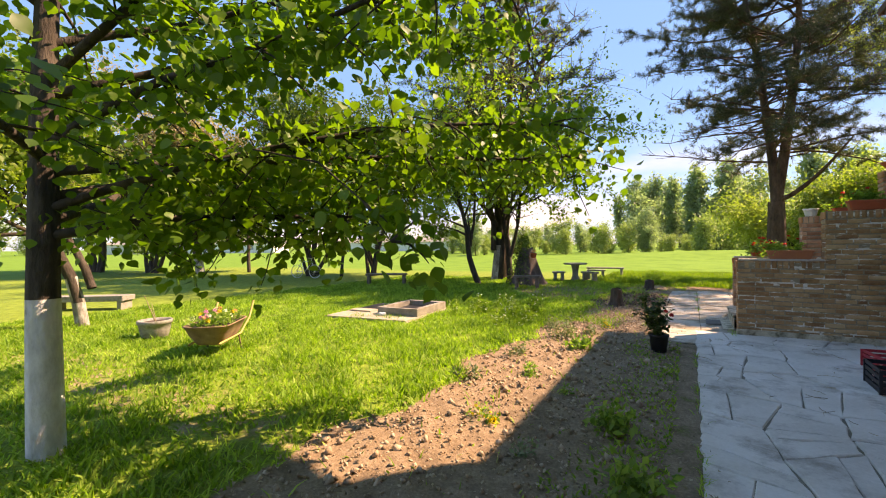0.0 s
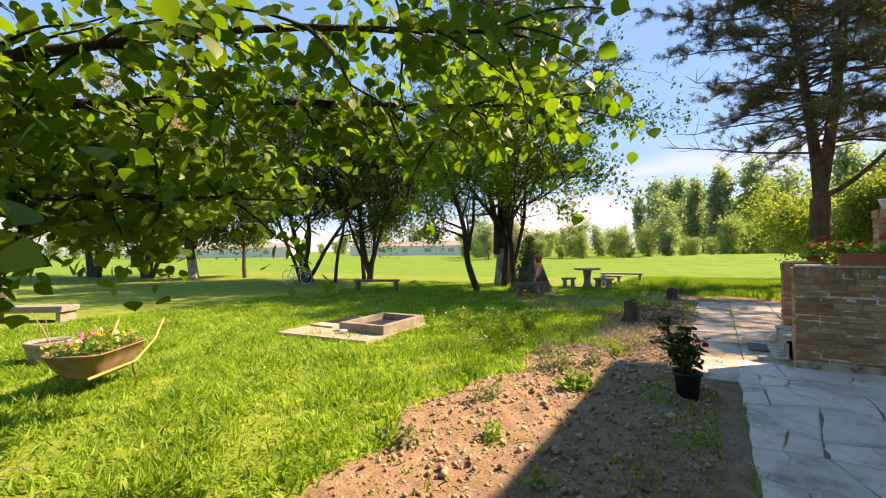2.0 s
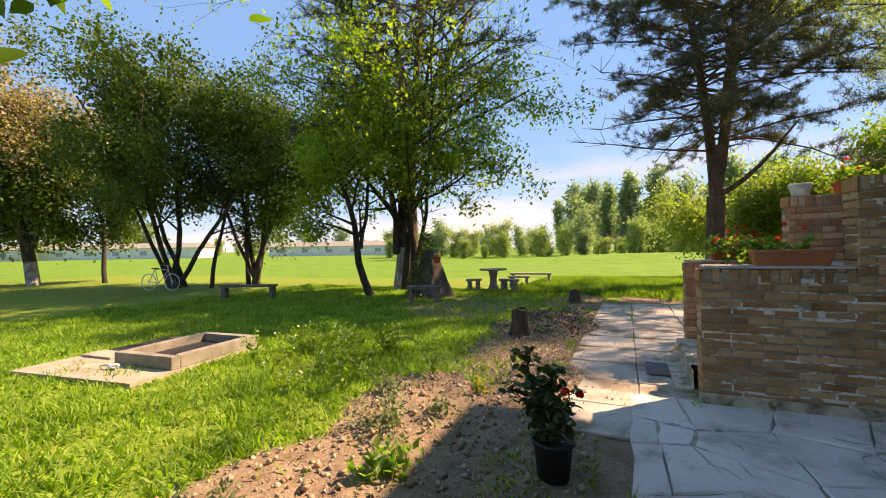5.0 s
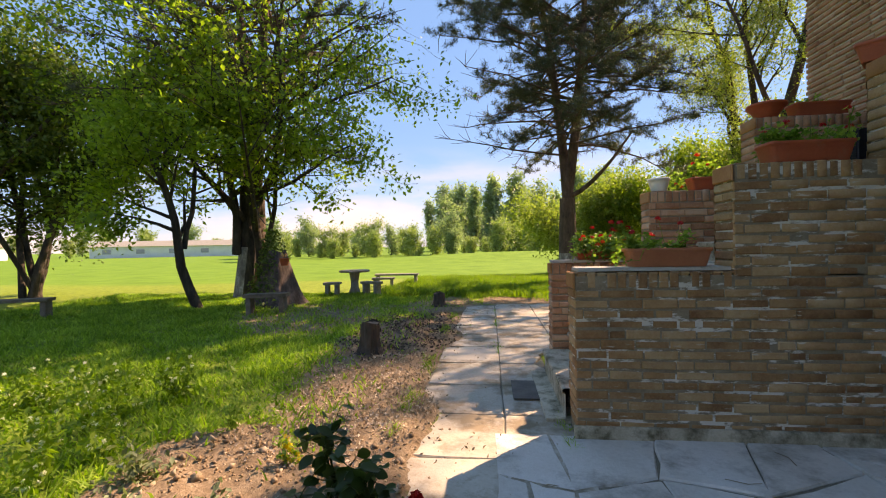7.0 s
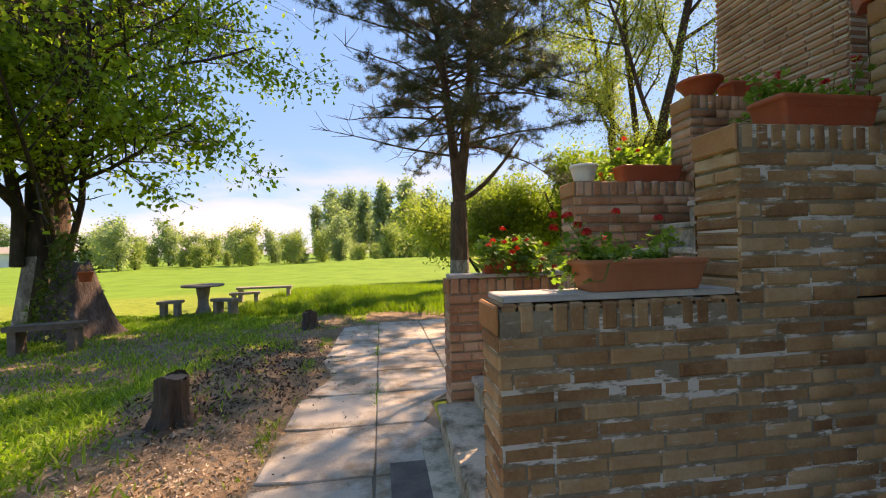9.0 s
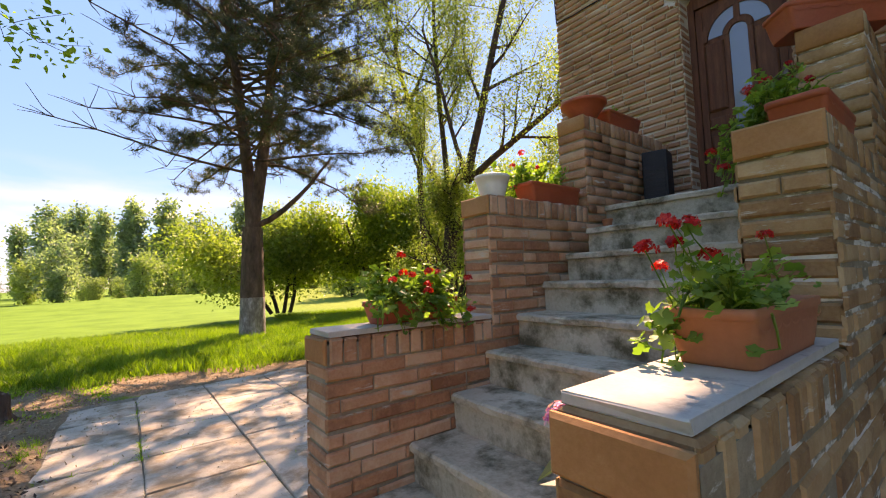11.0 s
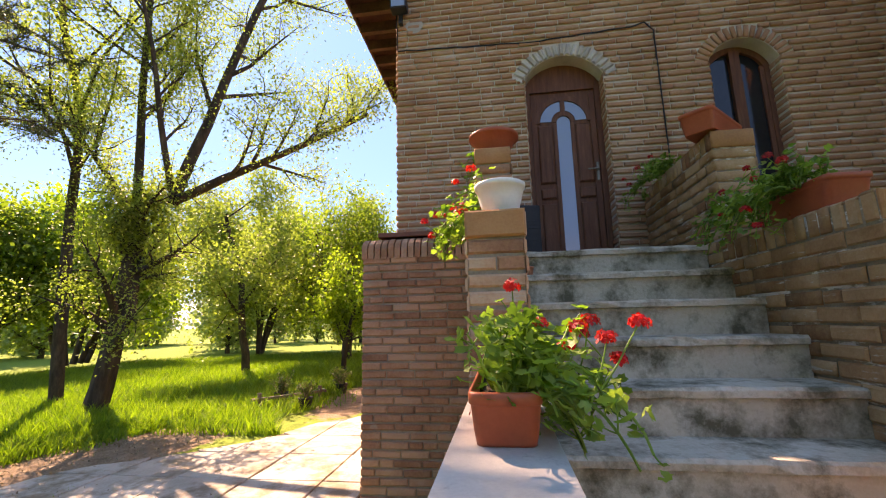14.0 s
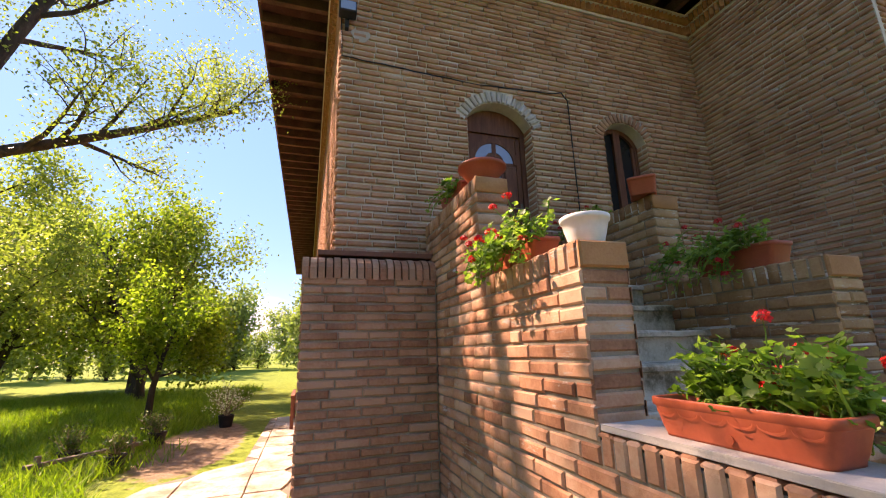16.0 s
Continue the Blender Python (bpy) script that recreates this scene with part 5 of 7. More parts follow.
def far_belt():
    rr = random.Random(17)
    kinds = [far_tree(15, True, M_leaf_farhaze, 201), far_tree(11, False, M_leaf_farhaze, 202), far_tree(6, False, M_leaf_palehaze, 203), far_tree(9, False, M_leaf_palehaze, 204)]
    used = set()

    def place(i, x, y, s):
        m = pose(x, y, -0.3, 0, 0, rr.uniform(0, 360)) @ Matrix.Scale(s, 4)
        if i not in used:
            used.add(i)
            kinds[i].matrix_world = m
        else:
            c = copy_thing(kinds[i], pose(0, 0, 0))
            c.matrix_world = m

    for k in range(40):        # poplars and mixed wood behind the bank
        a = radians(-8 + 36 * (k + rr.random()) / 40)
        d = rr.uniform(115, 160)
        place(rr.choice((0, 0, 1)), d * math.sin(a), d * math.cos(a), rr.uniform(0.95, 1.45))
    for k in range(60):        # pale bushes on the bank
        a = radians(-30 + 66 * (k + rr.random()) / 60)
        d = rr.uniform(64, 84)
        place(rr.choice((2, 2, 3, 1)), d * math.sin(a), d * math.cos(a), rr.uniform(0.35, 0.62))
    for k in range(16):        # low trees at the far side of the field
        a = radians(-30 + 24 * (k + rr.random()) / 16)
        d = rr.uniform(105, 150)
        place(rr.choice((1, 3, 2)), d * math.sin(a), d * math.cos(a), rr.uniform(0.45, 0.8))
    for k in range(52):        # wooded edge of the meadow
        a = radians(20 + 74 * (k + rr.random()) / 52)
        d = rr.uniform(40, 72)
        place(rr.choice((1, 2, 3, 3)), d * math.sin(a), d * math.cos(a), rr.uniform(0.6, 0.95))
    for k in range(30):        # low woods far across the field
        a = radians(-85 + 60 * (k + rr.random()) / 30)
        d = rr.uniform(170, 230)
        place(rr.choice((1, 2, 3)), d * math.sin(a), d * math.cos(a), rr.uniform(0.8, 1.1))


far_belt()


# limewashed linden whose branches hang before the path
def linden():
    rng = np.random.default_rng(77)
    root = thing("linden_tree", -4.35, 1.12, -0.05, "young linden with limewashed trunk and low hanging branches", "tree")
    trunk = limb(rng, (0, 0, 0), (0.02, 0.0, 1), 5.5, 0.12, 0.05, 9, 0.02, 0.04)
    boughs = [trunk]
    for h, d, ln in ((1.9, (1.0, 0.75, 0.42), 4.2), (2.2, (1.0, 1.3, 0.30), 4.6), (2.4, (1.0, 0.25, 0.42), 3.6), (2.0, (0.2, 1.0, 0.25), 3.2), (1.8, (-0.6, 0.8, 0.4), 2.8), (2.8, (0.8, 0.9, 0.6), 4.4), (2.9, (1.0, 0.4, 0.7), 3.6),
                     (3.2, (0.4, 1.0, 0.7), 3.6), (2.6, (-0.8, 0.2, 0.5), 2.6), (2.3, (0.9, -0.7, 0.4), 3.2), (3.5, (-0.4, -0.8, 0.6), 2.6), (1.7, (0.55, 0.5, 0.15), 2.6)):
        k = h / 5.5 * 9
        i = int(k)
        p = trunk[0][i] + (trunk[0][i + 1] - trunk[0][i]) * (k - i)
        boughs.append(limb(rng, p, d, ln, 0.04, 0.01, 9, 0.05, -0.035))
    boughs.append(([np.array(q) for q in ((1.6, 0.7, 2.3), (2.2, 0.75, 2.15), (2.7, 0.62, 1.85), (2.95, 0.55, 1.62))], [0.008, 0.007, 0.005, 0.003]))
    lines, tips = list(boughs), []
    for pts, rad in boughs[1:]:
        low = rad[0] < 0.02
        for k in range(2, len(pts)):
            for q in range(2 if low else 6):
                d = rng.normal(size=3) * (1, 1, 0.5) + (pts[k] - pts[k - 1]) * 1.5
                t = limb(rng, pts[k], d, rng.uniform(0.12, 0.3) if low else rng.uniform(0.25, 0.8), 0.009, 0.003, 5, 0.12, -0.10)
                lines.append(t)
                tips += t[0][1:]
    pts, rad = trunk
    for k in range(6, len(pts)):
        for q in range(8):
            t = limb(rng, pts[k], rng.normal(size=3), rng.uniform(0.8, 1.6), 0.02, 0.004, 5, 0.1, 0.0)
            lines.append(t)
            tips += t[0][1:]
    V, F = tubes(lines, 9)
    wood = mesh_object("trunk", V, F, M_bark, root, True)
    wood.data.materials.append(M_limefresh)
    for p in wood.data.polygons:
        if p.center.z < 0.98 + 0.05 * math.sin(p.center.x * 60) and math.hypot(p.center.x, p.center.y) < 0.3:
            p.material_index = 1
    # heart-shaped leaves
    shape = [(0, 0), (0.22, 0.10), (0.46, 0.28), (0.50, 0.5), (0.36, 0.76), (0.12, 0.96), (0, 1.12)]
    L = [(u, v, 0.10 * abs(u) - 0.12 * v * v) for u, v in shape]
    R = [(-u, v, w) for u, v, w in L[1:-1]][::-1]
    mid = [(0, 0.35, 0.0), (0, 0.7, -0.06)]
    nL = len(L)
    verts = np.array(L + R + mid)
    a, b = nL + len(R), nL + len(R) + 1
    faces = [(0, 1, a), (1, 2, a), (2, 3, a), (3, b, a), (3, 4, b), (4, 5, b), (5, 6, b), (6, 7, b), (7, 8, b), (8, 9, b), (9, a, b), (9, 10, a), (10, 11, a), (11, 0, a)]
    me = bpy.data.meshes.new("leaf")
    me.from_pydata([tuple(v) for v in verts], [], faces)
    me.materials.append(M_leaf_linden)
    me.polygons.foreach_set("use_smooth", [True] * len(me.polygons))
    tips = np.array(tips)
    n = 17000
    p = tips[rng.integers(0, len(tips), n)] + rng.normal(size=(n, 3)) * 0.10
    keep = (np.hypot(p[:, 0] - 4.35, p[:, 1] + 1.12) > 1.2) & (np.hypot(p[:, 0] - 4.6, p[:, 1]) > 1.2)
    p = p[keep]
    n = len(p)
    order = np.argsort(np.linalg.norm(p - np.array((2.6, 1.6, 1.6)), axis=1))
    p = p[order]
    mats = []
    for i in range(n):
        q = Euler((rng.normal(-0.75, 0.45), rng.normal(0, 0.4), rng.uniform(0, 6.283))).to_matrix().to_4x4()
        mats.append(Matrix.Translation(p[i]) @ q @ Matrix.Scale(rng.uniform(0.05, 0.095), 4))
    for m in mats[:300]:
        o = new("leaf", me)
        o.parent = root
        o.matrix_local = m
    base = np.array([tuple(v.co) for v in me.vertices])
    fs = np.array(faces)
    V = np.concatenate([base @ np.array(m)[:3, :3].T + np.array(m)[:3, 3] for m in mats[300:]])
    F = np.concatenate([fs + len(base) * k for k in range(n - 300)])
    tagged(array_mesh("crown", V, F, M_leaf_linden, root, True), kind="stuff")


linden()


# ---------------------------------------------------------------- grass
def blades(name, x, y, h, wid, material, label, seed, lean=0.35):
    rng = np.random.default_rng(seed)
    n = len(x)
    z = ground_height(x, y) - 0.005
    p = np.stack((x, y, z), 1)
    a = rng.uniform(0, 2 * math.pi, n)
    s = np.stack((np.cos(a), np.sin(a), np.zeros(n)), 1) * wid[:, None]
    d = rng.normal(size=(n, 3)) * lean
    d[:, 2] = 1
    d /= np.linalg.norm(d, axis=1)[:, None]
    mid = p + d * h[:, None] * 0.55
    tip = p + d * h[:, None] + np.stack((d[:, 0], d[:, 1], -0.2 * np.ones(n)), 1) * h[:, None] * 0.35
    V = np.stack((p - s, p + s, mid + s * 0.7, mid - s * 0.7, tip), 1).reshape(-1, 3)
    i = np.arange(n)[:, None] * 5
    F = np.concatenate((i + np.array((0, 1, 2)), i + np.array((0, 2, 3)), i + np.array((3, 2, 4))), 0)
    return tagged(array_mesh(name, V, F, material), label, "grass", kind="stuff")


def off_paving(x, y):
    return ~(((x > -0.02) & (x < 2.3) & (y < 8.6)) | ((x > -0.78) & (x < 4.2) & (y > 7.4) & (y < 15.6 - 0.12 * np.abs(x))) | ((x > 2) & (y < 13.5 - 0.7 * np.maximum(0, x - 6))))


def build_grass():
    rng = np.random.default_rng(50)
    n = 330000
    r = rng.random(n)
    x = -0.2 - 12.5 * r ** 1.25
    y = 0.2 + 18 * rng.random(n)
    clump = 0.5 + 0.5 * lumps(x, y, 2.6)
    cover = np.maximum(bed_mask(x, y), trodden_mask(x, y))
    ok = off_paving(x, y) & (rng.random(n) > cover * 0.985) & (rng.random(n) < 0.35 + 0.65 * clump)
    x, y, clump = x[ok], y[ok], clump[ok]
    h = (0.04 + 0.10 * clump) * rng.uniform(0.5, 1.4, len(x)) * np.where(x > -1.2, 0.45, 1.0)
    blades("lawn_grass", x, y, h, rng.uniform(0.006, 0.014, len(x)), M_grass, "short patchy green lawn grass and clover", 51, 0.6)
    n = 120000
    x = rng.uniform(-3.5, 7.5, n)
    y = 15.6 + 11 * rng.random(n) ** 1.4
    ok = off_paving(x, y) & (y > 16.6 - 0.25 * (x - 1) + 0.3 * np.sin(x * 3)) & (rng.random(n) > trodden_mask(x, y))
    x, y = x[ok], y[ok]
    blades("tall_grass", x, y, rng.uniform(0.16, 0.42, len(x)) * (0.7 + 0.3 * lumps(x, y, 1.7)), rng.uniform(0.006, 0.012, len(x)), M_tallgrass, "long lush green grass beyond the path", 52, 0.4)
    n = 120000
    x = 6.0 + 16 * rng.random(n) ** 1.3
    y = 12.4 + 18 * rng.random(n) ** 1.2
    ok = (rng.random(n) > trodden_mask(x, y)) & (y > 13.6 + 0.4 * np.sin(x * 2))
    x, y = x[ok], y[ok]
    blades("meadow_grass", x, y, rng.uniform(0.12, 0.40, len(x)), rng.uniform(0.006, 0.012, len(x)), M_tallgrass, "sunlit meadow grass beside the house", 53, 0.5)


build_grass()


# ---------------------------------------------------------------- planters and pots
def round_rect(L, W, r, k=4):
    out = []
    for cx, cy, a0 in ((L / 2 - r, W / 2 - r, 0), (-L / 2 + r, W / 2 - r, 90), (-L / 2 + r, -W / 2 + r, 180), (L / 2 - r, -W / 2 + r, 270)):
        for i in range(k + 1):
            a = radians(a0 + 90 * i / k)
            out.append((cx + r * math.cos(a), cy + r * math.sin(a)))
    return out


def loft(rings, close=True):
    bm = bmesh.new()
    rows = [[bm.verts.new(p) for p in ring] for ring in rings]
    n = len(rows[0])
    for a, b in zip(rows, rows[1:]):
        for i in range(n):
            f = bm.faces.new((a[i], a[(i + 1) % n], b[(i + 1) % n], b[i]))
            f.smooth = True
    if close:
        bm.faces.new(rows[0][::-1])
    return bm


def soil_patch(L, W, z, seed):
    rng = random.Random(seed)
    bm = bmesh.new()
    bmesh.ops.create_grid(bm, x_segments=16, y_segments=6, size=0.5, matrix=Matrix.Translation((0, 0, z)) @ Matrix.Diagonal((L, W, 1, 1)))
    for v in bm.verts:
        v.co.z += rng.uniform(-0.008, 0.012)
    return bm


def trough(x, y, z, L, W, H, material, label, rz=0.0, seed=1):
    """Plastic window-box: tapered sides, rolled rim, swag relief, drain hole, soil."""
    t = thing("planter_box", x, y, z, label, "planter", "planter boxes", rz)
    lv = [(0.86, 0.84, 0.0), (0.865, 0.85, 0.008), (0.90, 0.89, H * 0.25), (0.965, 0.955, H - 0.03), (0.97, 0.96, H - 0.028), (1.0, 1.0, H - 0.024), (1.005, 1.005, H - 0.004), (0.99, 0.985, H), (0.955, 0.93, H), (0.94, 0.91, H - 0.006), (0.90, 0.86, H - 0.05)]
    part("box", loft([[(px * a, py * b, h) for px, py in round_rect(L, W, 0.03)] for a, b, h in lv]), material, t)
    part("soil", soil_patch(L * 0.9, W * 0.84, H - 0.035, seed), M_soil, t, "dry brown potting soil")
    bm = bmesh.new()
    for s in (-1, 1):
        k = max(4, int(L / 0.085))
        for i in range(k):
            cx = (i + 0.5 - k / 2) * L * 0.9 / k
            for j in range(6):
                a0, a1 = math.pi * j / 6, math.pi * (j + 1) / 6
                p = [(cx - 0.036 * math.cos(a), s * (W / 2 * 0.955 + 0.001), H - 0.036 - 0.016 * math.sin(a)) for a in (a0, a1)]
                q = [(u, v, w - 0.006) for u, v, w in p]
                q2 = [(u, v + s * 0.003, w) for u, v, w in p + q]
                vs = [bm.verts.new(c) for c in (q2[0], q2[1], q2[3], q2[2])]
                bm.faces.new(vs if s > 0 else vs[::-1])
    tagged(part("swag_relief", bm, material, t), kind="stuff")
    hb = bmesh.new()
    bmesh.ops.create_cone(hb, cap_ends=True, segments=12, radius1=0.013, radius2=0.010, depth=0.012, matrix=Matrix.Translation((0, W / 2 * 0.885, H * 0.22)) @ Matrix.Rotation(radians(90), 4, "X"))
    part("drain_plug", hb, material, t)
    return t


def round_pot(name, x, y, z, r0, r1, H, material, label, lip=0.012, seg=28, group=""):
    t = thing(name, x, y, z, label, "flower pot", group)
    part("pot", bm_lathe([(0.0, 0.0), (r0 * 0.95, 0.0), (r0, 0.006), (r0 + (r1 - r0) * 0.5, H * 0.5), (r1 - lip * 0.6, H - lip * 2.2), (r1, H - lip * 2), (r1 + 0.002, H - 0.003), (r1 - 0.003, H), (r1 - lip, H), (r1 - lip * 1.6, H - 0.03), (r1 - lip * 2, H - 0.045)], seg), material, t)
    part("soil", bm_lathe([(0.0, H - 0.035), (r1 - lip * 1.9, H - 0.04)], 16), M_soil, t)
    return t


def petal_ball(c, r, n, size, rng):
    """Petals standing off a ball: vertices and faces."""
    V, F = [], []
    for _ in range(n):
        d = rng.normal(size=3)
        d[2] = abs(d[2]) * 0.8 + d[2] * 0.2
        d /= np.linalg.norm(d) + 1e-9
        u = np.cross(d, rng.normal(size=3))
        u /= np.linalg.norm(u) + 1e-9
        w = np.cross(d, u)
        p = c + d * r * rng.uniform(0.6, 1.05)
        s = size * rng.uniform(0.7, 1.2)
        for j in range(4):
            a = j * math.pi / 2 + rng.uniform(-0.2, 0.2)
            e = math.cos(a) * u + math.sin(a) * w
            g = -math.sin(a) * u + math.cos(a) * w
            b = len(V)
            V += [p, p + e * s * 0.6 + g * s * 0.4 + d * s * 0.12, p + e * s * 1.05 + d * s * 0.16, p + e * s * 0.6 - g * s * 0.4 + d * s * 0.12]
            F += [(b, b + 1, b + 2), (b, b + 2, b + 3)]
    return V, F


def geranium(x, y, z, L, W, n, flowers, seed, label, spill=(0, 0, 0), tall=0.2, leaf=0.027, rz=0.0, petals=None, drop=0.25, stalk=0.18):
    """Pelargonium: fleshy stems, rounded lobed leaves, flower heads on long stalks. spill: way in which it hangs over."""
    rng = np.random.default_rng(seed)
    t = thing("geranium", x, y, z, label, "plant", "geraniums", rz)
    sp = np.array(spill, float)
    lines, V, F = [], [], []
    ring = 14
    stems = []
    for i in range(max(8, n // 13)):
        p = np.array((rng.uniform(-L / 2, L / 2), rng.uniform(-W / 2, W / 2), 0.0))
        hang = rng.random() < 0.55 and sp.any()
        d = np.array((rng.normal() * 0.35, rng.normal() * 0.35, 1.0)) + (sp * rng.uniform(0.6, 1.4) if hang else 0)
        ln = tall * rng.uniform(0.7, 1.25) + (drop * rng.uniform(0.3, 1.0) if hang else 0)
        s = limb(rng, p, d, ln, 0.006, 0.003, 7, 0.10, -0.42 if hang else 0.0)
        stems.append(s)
        lines.append(s)
    for i in range(n):
        pts, rad = stems[rng.integers(0, len(stems))]
        k = rng.integers(1, len(pts))
        d = rng.normal(size=3) * (1, 1, 0.6) + np.array((0, 0, 0.5))
        pt = limb(rng, pts[k], d, rng.uniform(0.02, 0.075), 0.0022, 0.0015, 3, 0.1, 0.05)
        if i % 2 == 0:
            lines.append(pt)
        c = pt[0][-1]
        nrm = rng.normal(size=3) * 0.55 + np.array((0, 0, 1.0)) + sp * 0.4
        nrm /= np.linalg.norm(nrm)
        u = np.cross(nrm, rng.normal(size=3))
        u /= np.linalg.norm(u) + 1e-9
        w = np.cross(nrm, u)
        s = leaf * rng.uniform(0.55, 1.25)
        b = len(V)
        V.append(c - nrm * s * 0.12)
        for j in range(ring):
            a = -2.8 + 5.6 * j / (ring - 1)
            r = s * (1.0 if j % 2 == 0 else 0.76) * (1.0 if 0 < j < ring - 1 else 0.6)
            V.append(c + r * (math.cos(a) * u + math.sin(a) * w) + nrm * s * (0.12 + 0.10 * math.sin(a * 3 + i)))
        for j in range(ring - 1):
            F.append((b, b + 1 + j, b + 2 + j))
    mesh_object("foliage", V, F, M_geranium, t, True)
    made = 0
    while made < flowers:
        pts, rad = stems[rng.integers(0, len(stems))]
        k = rng.integers(3, len(pts))
        d = np.array((rng.normal() * 0.3, rng.normal() * 0.3, 1.0)) + sp * rng.uniform(0, 0.9)
        st = limb(rng, pts[k], d, stalk * rng.uniform(0.4, 1.2), 0.0028, 0.002, 5, 0.08, 0.02)
        lines.append(st)
        PV, PF = petal_ball(st[0][-1], 0.024 * rng.uniform(0.7, 1.25), 20, 0.012, rng)
        mesh_object("flower_head", PV, PF, petals or M_red, t)
        made += 1
    SV, SF = tubes(lines, 6)
    mesh_object("stem", SV, SF, M_geranium, t, True)
    return t


Z1, Z2, Z3 = LOW + 0.031, MID + 0.002, HIGH + 0.002
trough(1.31, 8.60, Z1, 0.60, 0.20, 0.14, M_clay, "terracotta-coloured planter box on the near coping slab", 0, 1)
geranium(1.27, 8.60, Z1 + 0.115, 0.52, 0.13, 360, 8, 11, "red geranium leaning out of its planter box", (-0.75, 0.5, 0), 0.13, 0.022, drop=0.16, stalk=0.2)
trough(1.22, 10.16, Z1, 0.56, 0.16, 0.118, M_terra, "orange-red planter box on the far coping slab", 0, 2)
geranium(1.17, 10.12, Z1 + 0.10, 0.46, 0.12, 760, 11, 12, "lush red geranium spilling over the stair side", (0.2, -0.6, 0), 0.15, 0.023, drop=0.13, stalk=0.18)
trough(2.28, 8.60, Z2, 0.58, 0.20, 0.15, M_terra, "orange-red planter box on the near parapet", 0, 3)
geranium(2.40, 8.71, Z2 + 0.13, 0.68, 0.12, 620, 8, 13, "dark green geranium hanging inside the near parapet", (0.05, 0.9, 0), 0.13, 0.022, drop=0.30, stalk=0.12)
trough(3.00, 8.62, Z3, 0.56, 0.22, 0.15, M_terra, "orange-red planter box overhanging the top pier", -45, 4)
geranium(3.55, 8.74, Z3 - 0.01, 0.45, 0.08, 300, 5, 14, "trailing geranium beside the window", (0.0, 0.9, -0.1), 0.12, 0.022, drop=0.32, stalk=0.1)
trough(2.46, 10.155, Z2, 0.58, 0.19, 0.14, M_terra, "orange-red planter box behind the white pot", 0, 5)
geranium(2.36, 10.24, Z2 + 0.11, 0.55, 0.12, 600, 13, 15, "bright geranium hanging over the outer wall", (-0.1, 0.9, 0), 0.19, 0.024, drop=0.2, stalk=0.14)
trough(3.50, 10.155, Z3, 0.56, 0.19, 0.14, M_terra, "orange-red planter box on the far top pier", 0, 6)
geranium(3.50, 10.24, Z3 + 0.10, 0.42, 0.1, 150, 0, 16, "small-leaved green plant trailing over the outer wall", (0.0, 0.95, 0), 0.10, 0.022, drop=0.2)
round_pot("bowl_planter", 2.99, 10.155, Z3, 0.095, 0.185, 0.155, M_terra, "wide terracotta bowl planter on the far top pier", 0.014)
round_pot("white_pot", 1.865, 10.14, Z2, 0.078, 0.115, 0.145, M_white, "white plastic flower pot with a flared rim", 0.012)
round_pot("flower_pot", 2.765, 10.16, Z2, 0.042, 0.06, 0.10, M_clay, "small terracotta pot beside the top pier", 0.008, 20)
round_pot("flower_pot", 2.92, 9.96, TOPZ - RISE + 0.002, 0.03, 0.042, 0.07, M_clay, "tiny terracotta pot in the corner of a step", 0.006, 16)

# black loudspeaker-like box on the landing
box = thing("speaker_box", 3.68, 9.90, TOPZ + 0.002, "matt black upright plastic box on the landing", "box", rz=12)
part("cabinet", bm_box(-0.11, 0.11, -0.10, 0.10, 0.0, 0.50, 0.012), M_black, box)
g = bm_box(-0.117, -0.109, -0.08, 0.08, 0.03, 0.36, 0.003)
for i in range(9):
    bm_box(-0.120, -0.116, -0.075, 0.075, 0.05 + i * 0.034, 0.062 + i * 0.034, bm=g)
part("grille", g, M_black, box)
part("handle", bm_box(-0.03, 0.03, -0.06, 0.06, 0.498, 0.515, 0.006), M_black, box)
mat_ob = part("doormat", bm_box(3.20, 3.62, 9.45, 9.98, TOPZ + 0.001, TOPZ + 0.014, 0.005), surface("reddish_mat", [(0.3, (0.12, 0.05, 0.035)), (0.7, (0.2, 0.09, 0.06))], 10, 120, 0.95, 0.8, 0.006), None)
tagged(mat_ob, "thin reddish doormat on the landing", "doormat")


# hydrangea heads on tall stems beside the steps
def hydrangea():
    rng = np.random.default_rng(61)
    t = thing("hydrangea", 1.0, 8.93, 0.70, "pink hydrangea bunch standing on the steps", "plant")
    p = bm_lathe([(0.0, 0.0), (0.05, 0.0), (0.065, 0.13), (0.06, 0.132), (0.055, 0.11)], 20)
    part("pot", p, M_black, t, "small dark pot")
    lines, V, F = [], [], []
    for c in ((0.02, 0.095, 0.34), (0.02, -0.06, 0.365), (-0.02, 0.02, 0.25), (0.09, 0.03, 0.28)):
        c = np.array(c)
        lines.append(([np.array((0, 0, 0.1)), c * (0.6, 0.6, 0.65), c], [0.004, 0.003, 0.003]))
        PV, PF = petal_ball(c, 0.052, 70, 0.017, rng)
        mesh_object("flower_head", PV, PF, M_pink, t)
        for _ in range(5):
            d = rng.normal(size=3) * (1, 1, 0.4)
            d /= np.linalg.norm(d)
            u = np.cross(d, (0, 0, 1.0))
            q = c * 0.72
            b = len(V)
            V += [q, q + d * 0.055 + u * 0.034, q + d * 0.12 - np.array((0, 0, 0.02)), q + d * 0.055 - u * 0.034]
            F += [(b, b + 1, b + 2), (b, b + 2, b + 3)]
    SV, SF = tubes(lines, 6)
    mesh_object("stem", SV, SF, M_roseleaf, t, True)
    mesh_object("foliage", V, F, M_roseleaf, t)


hydrangea()


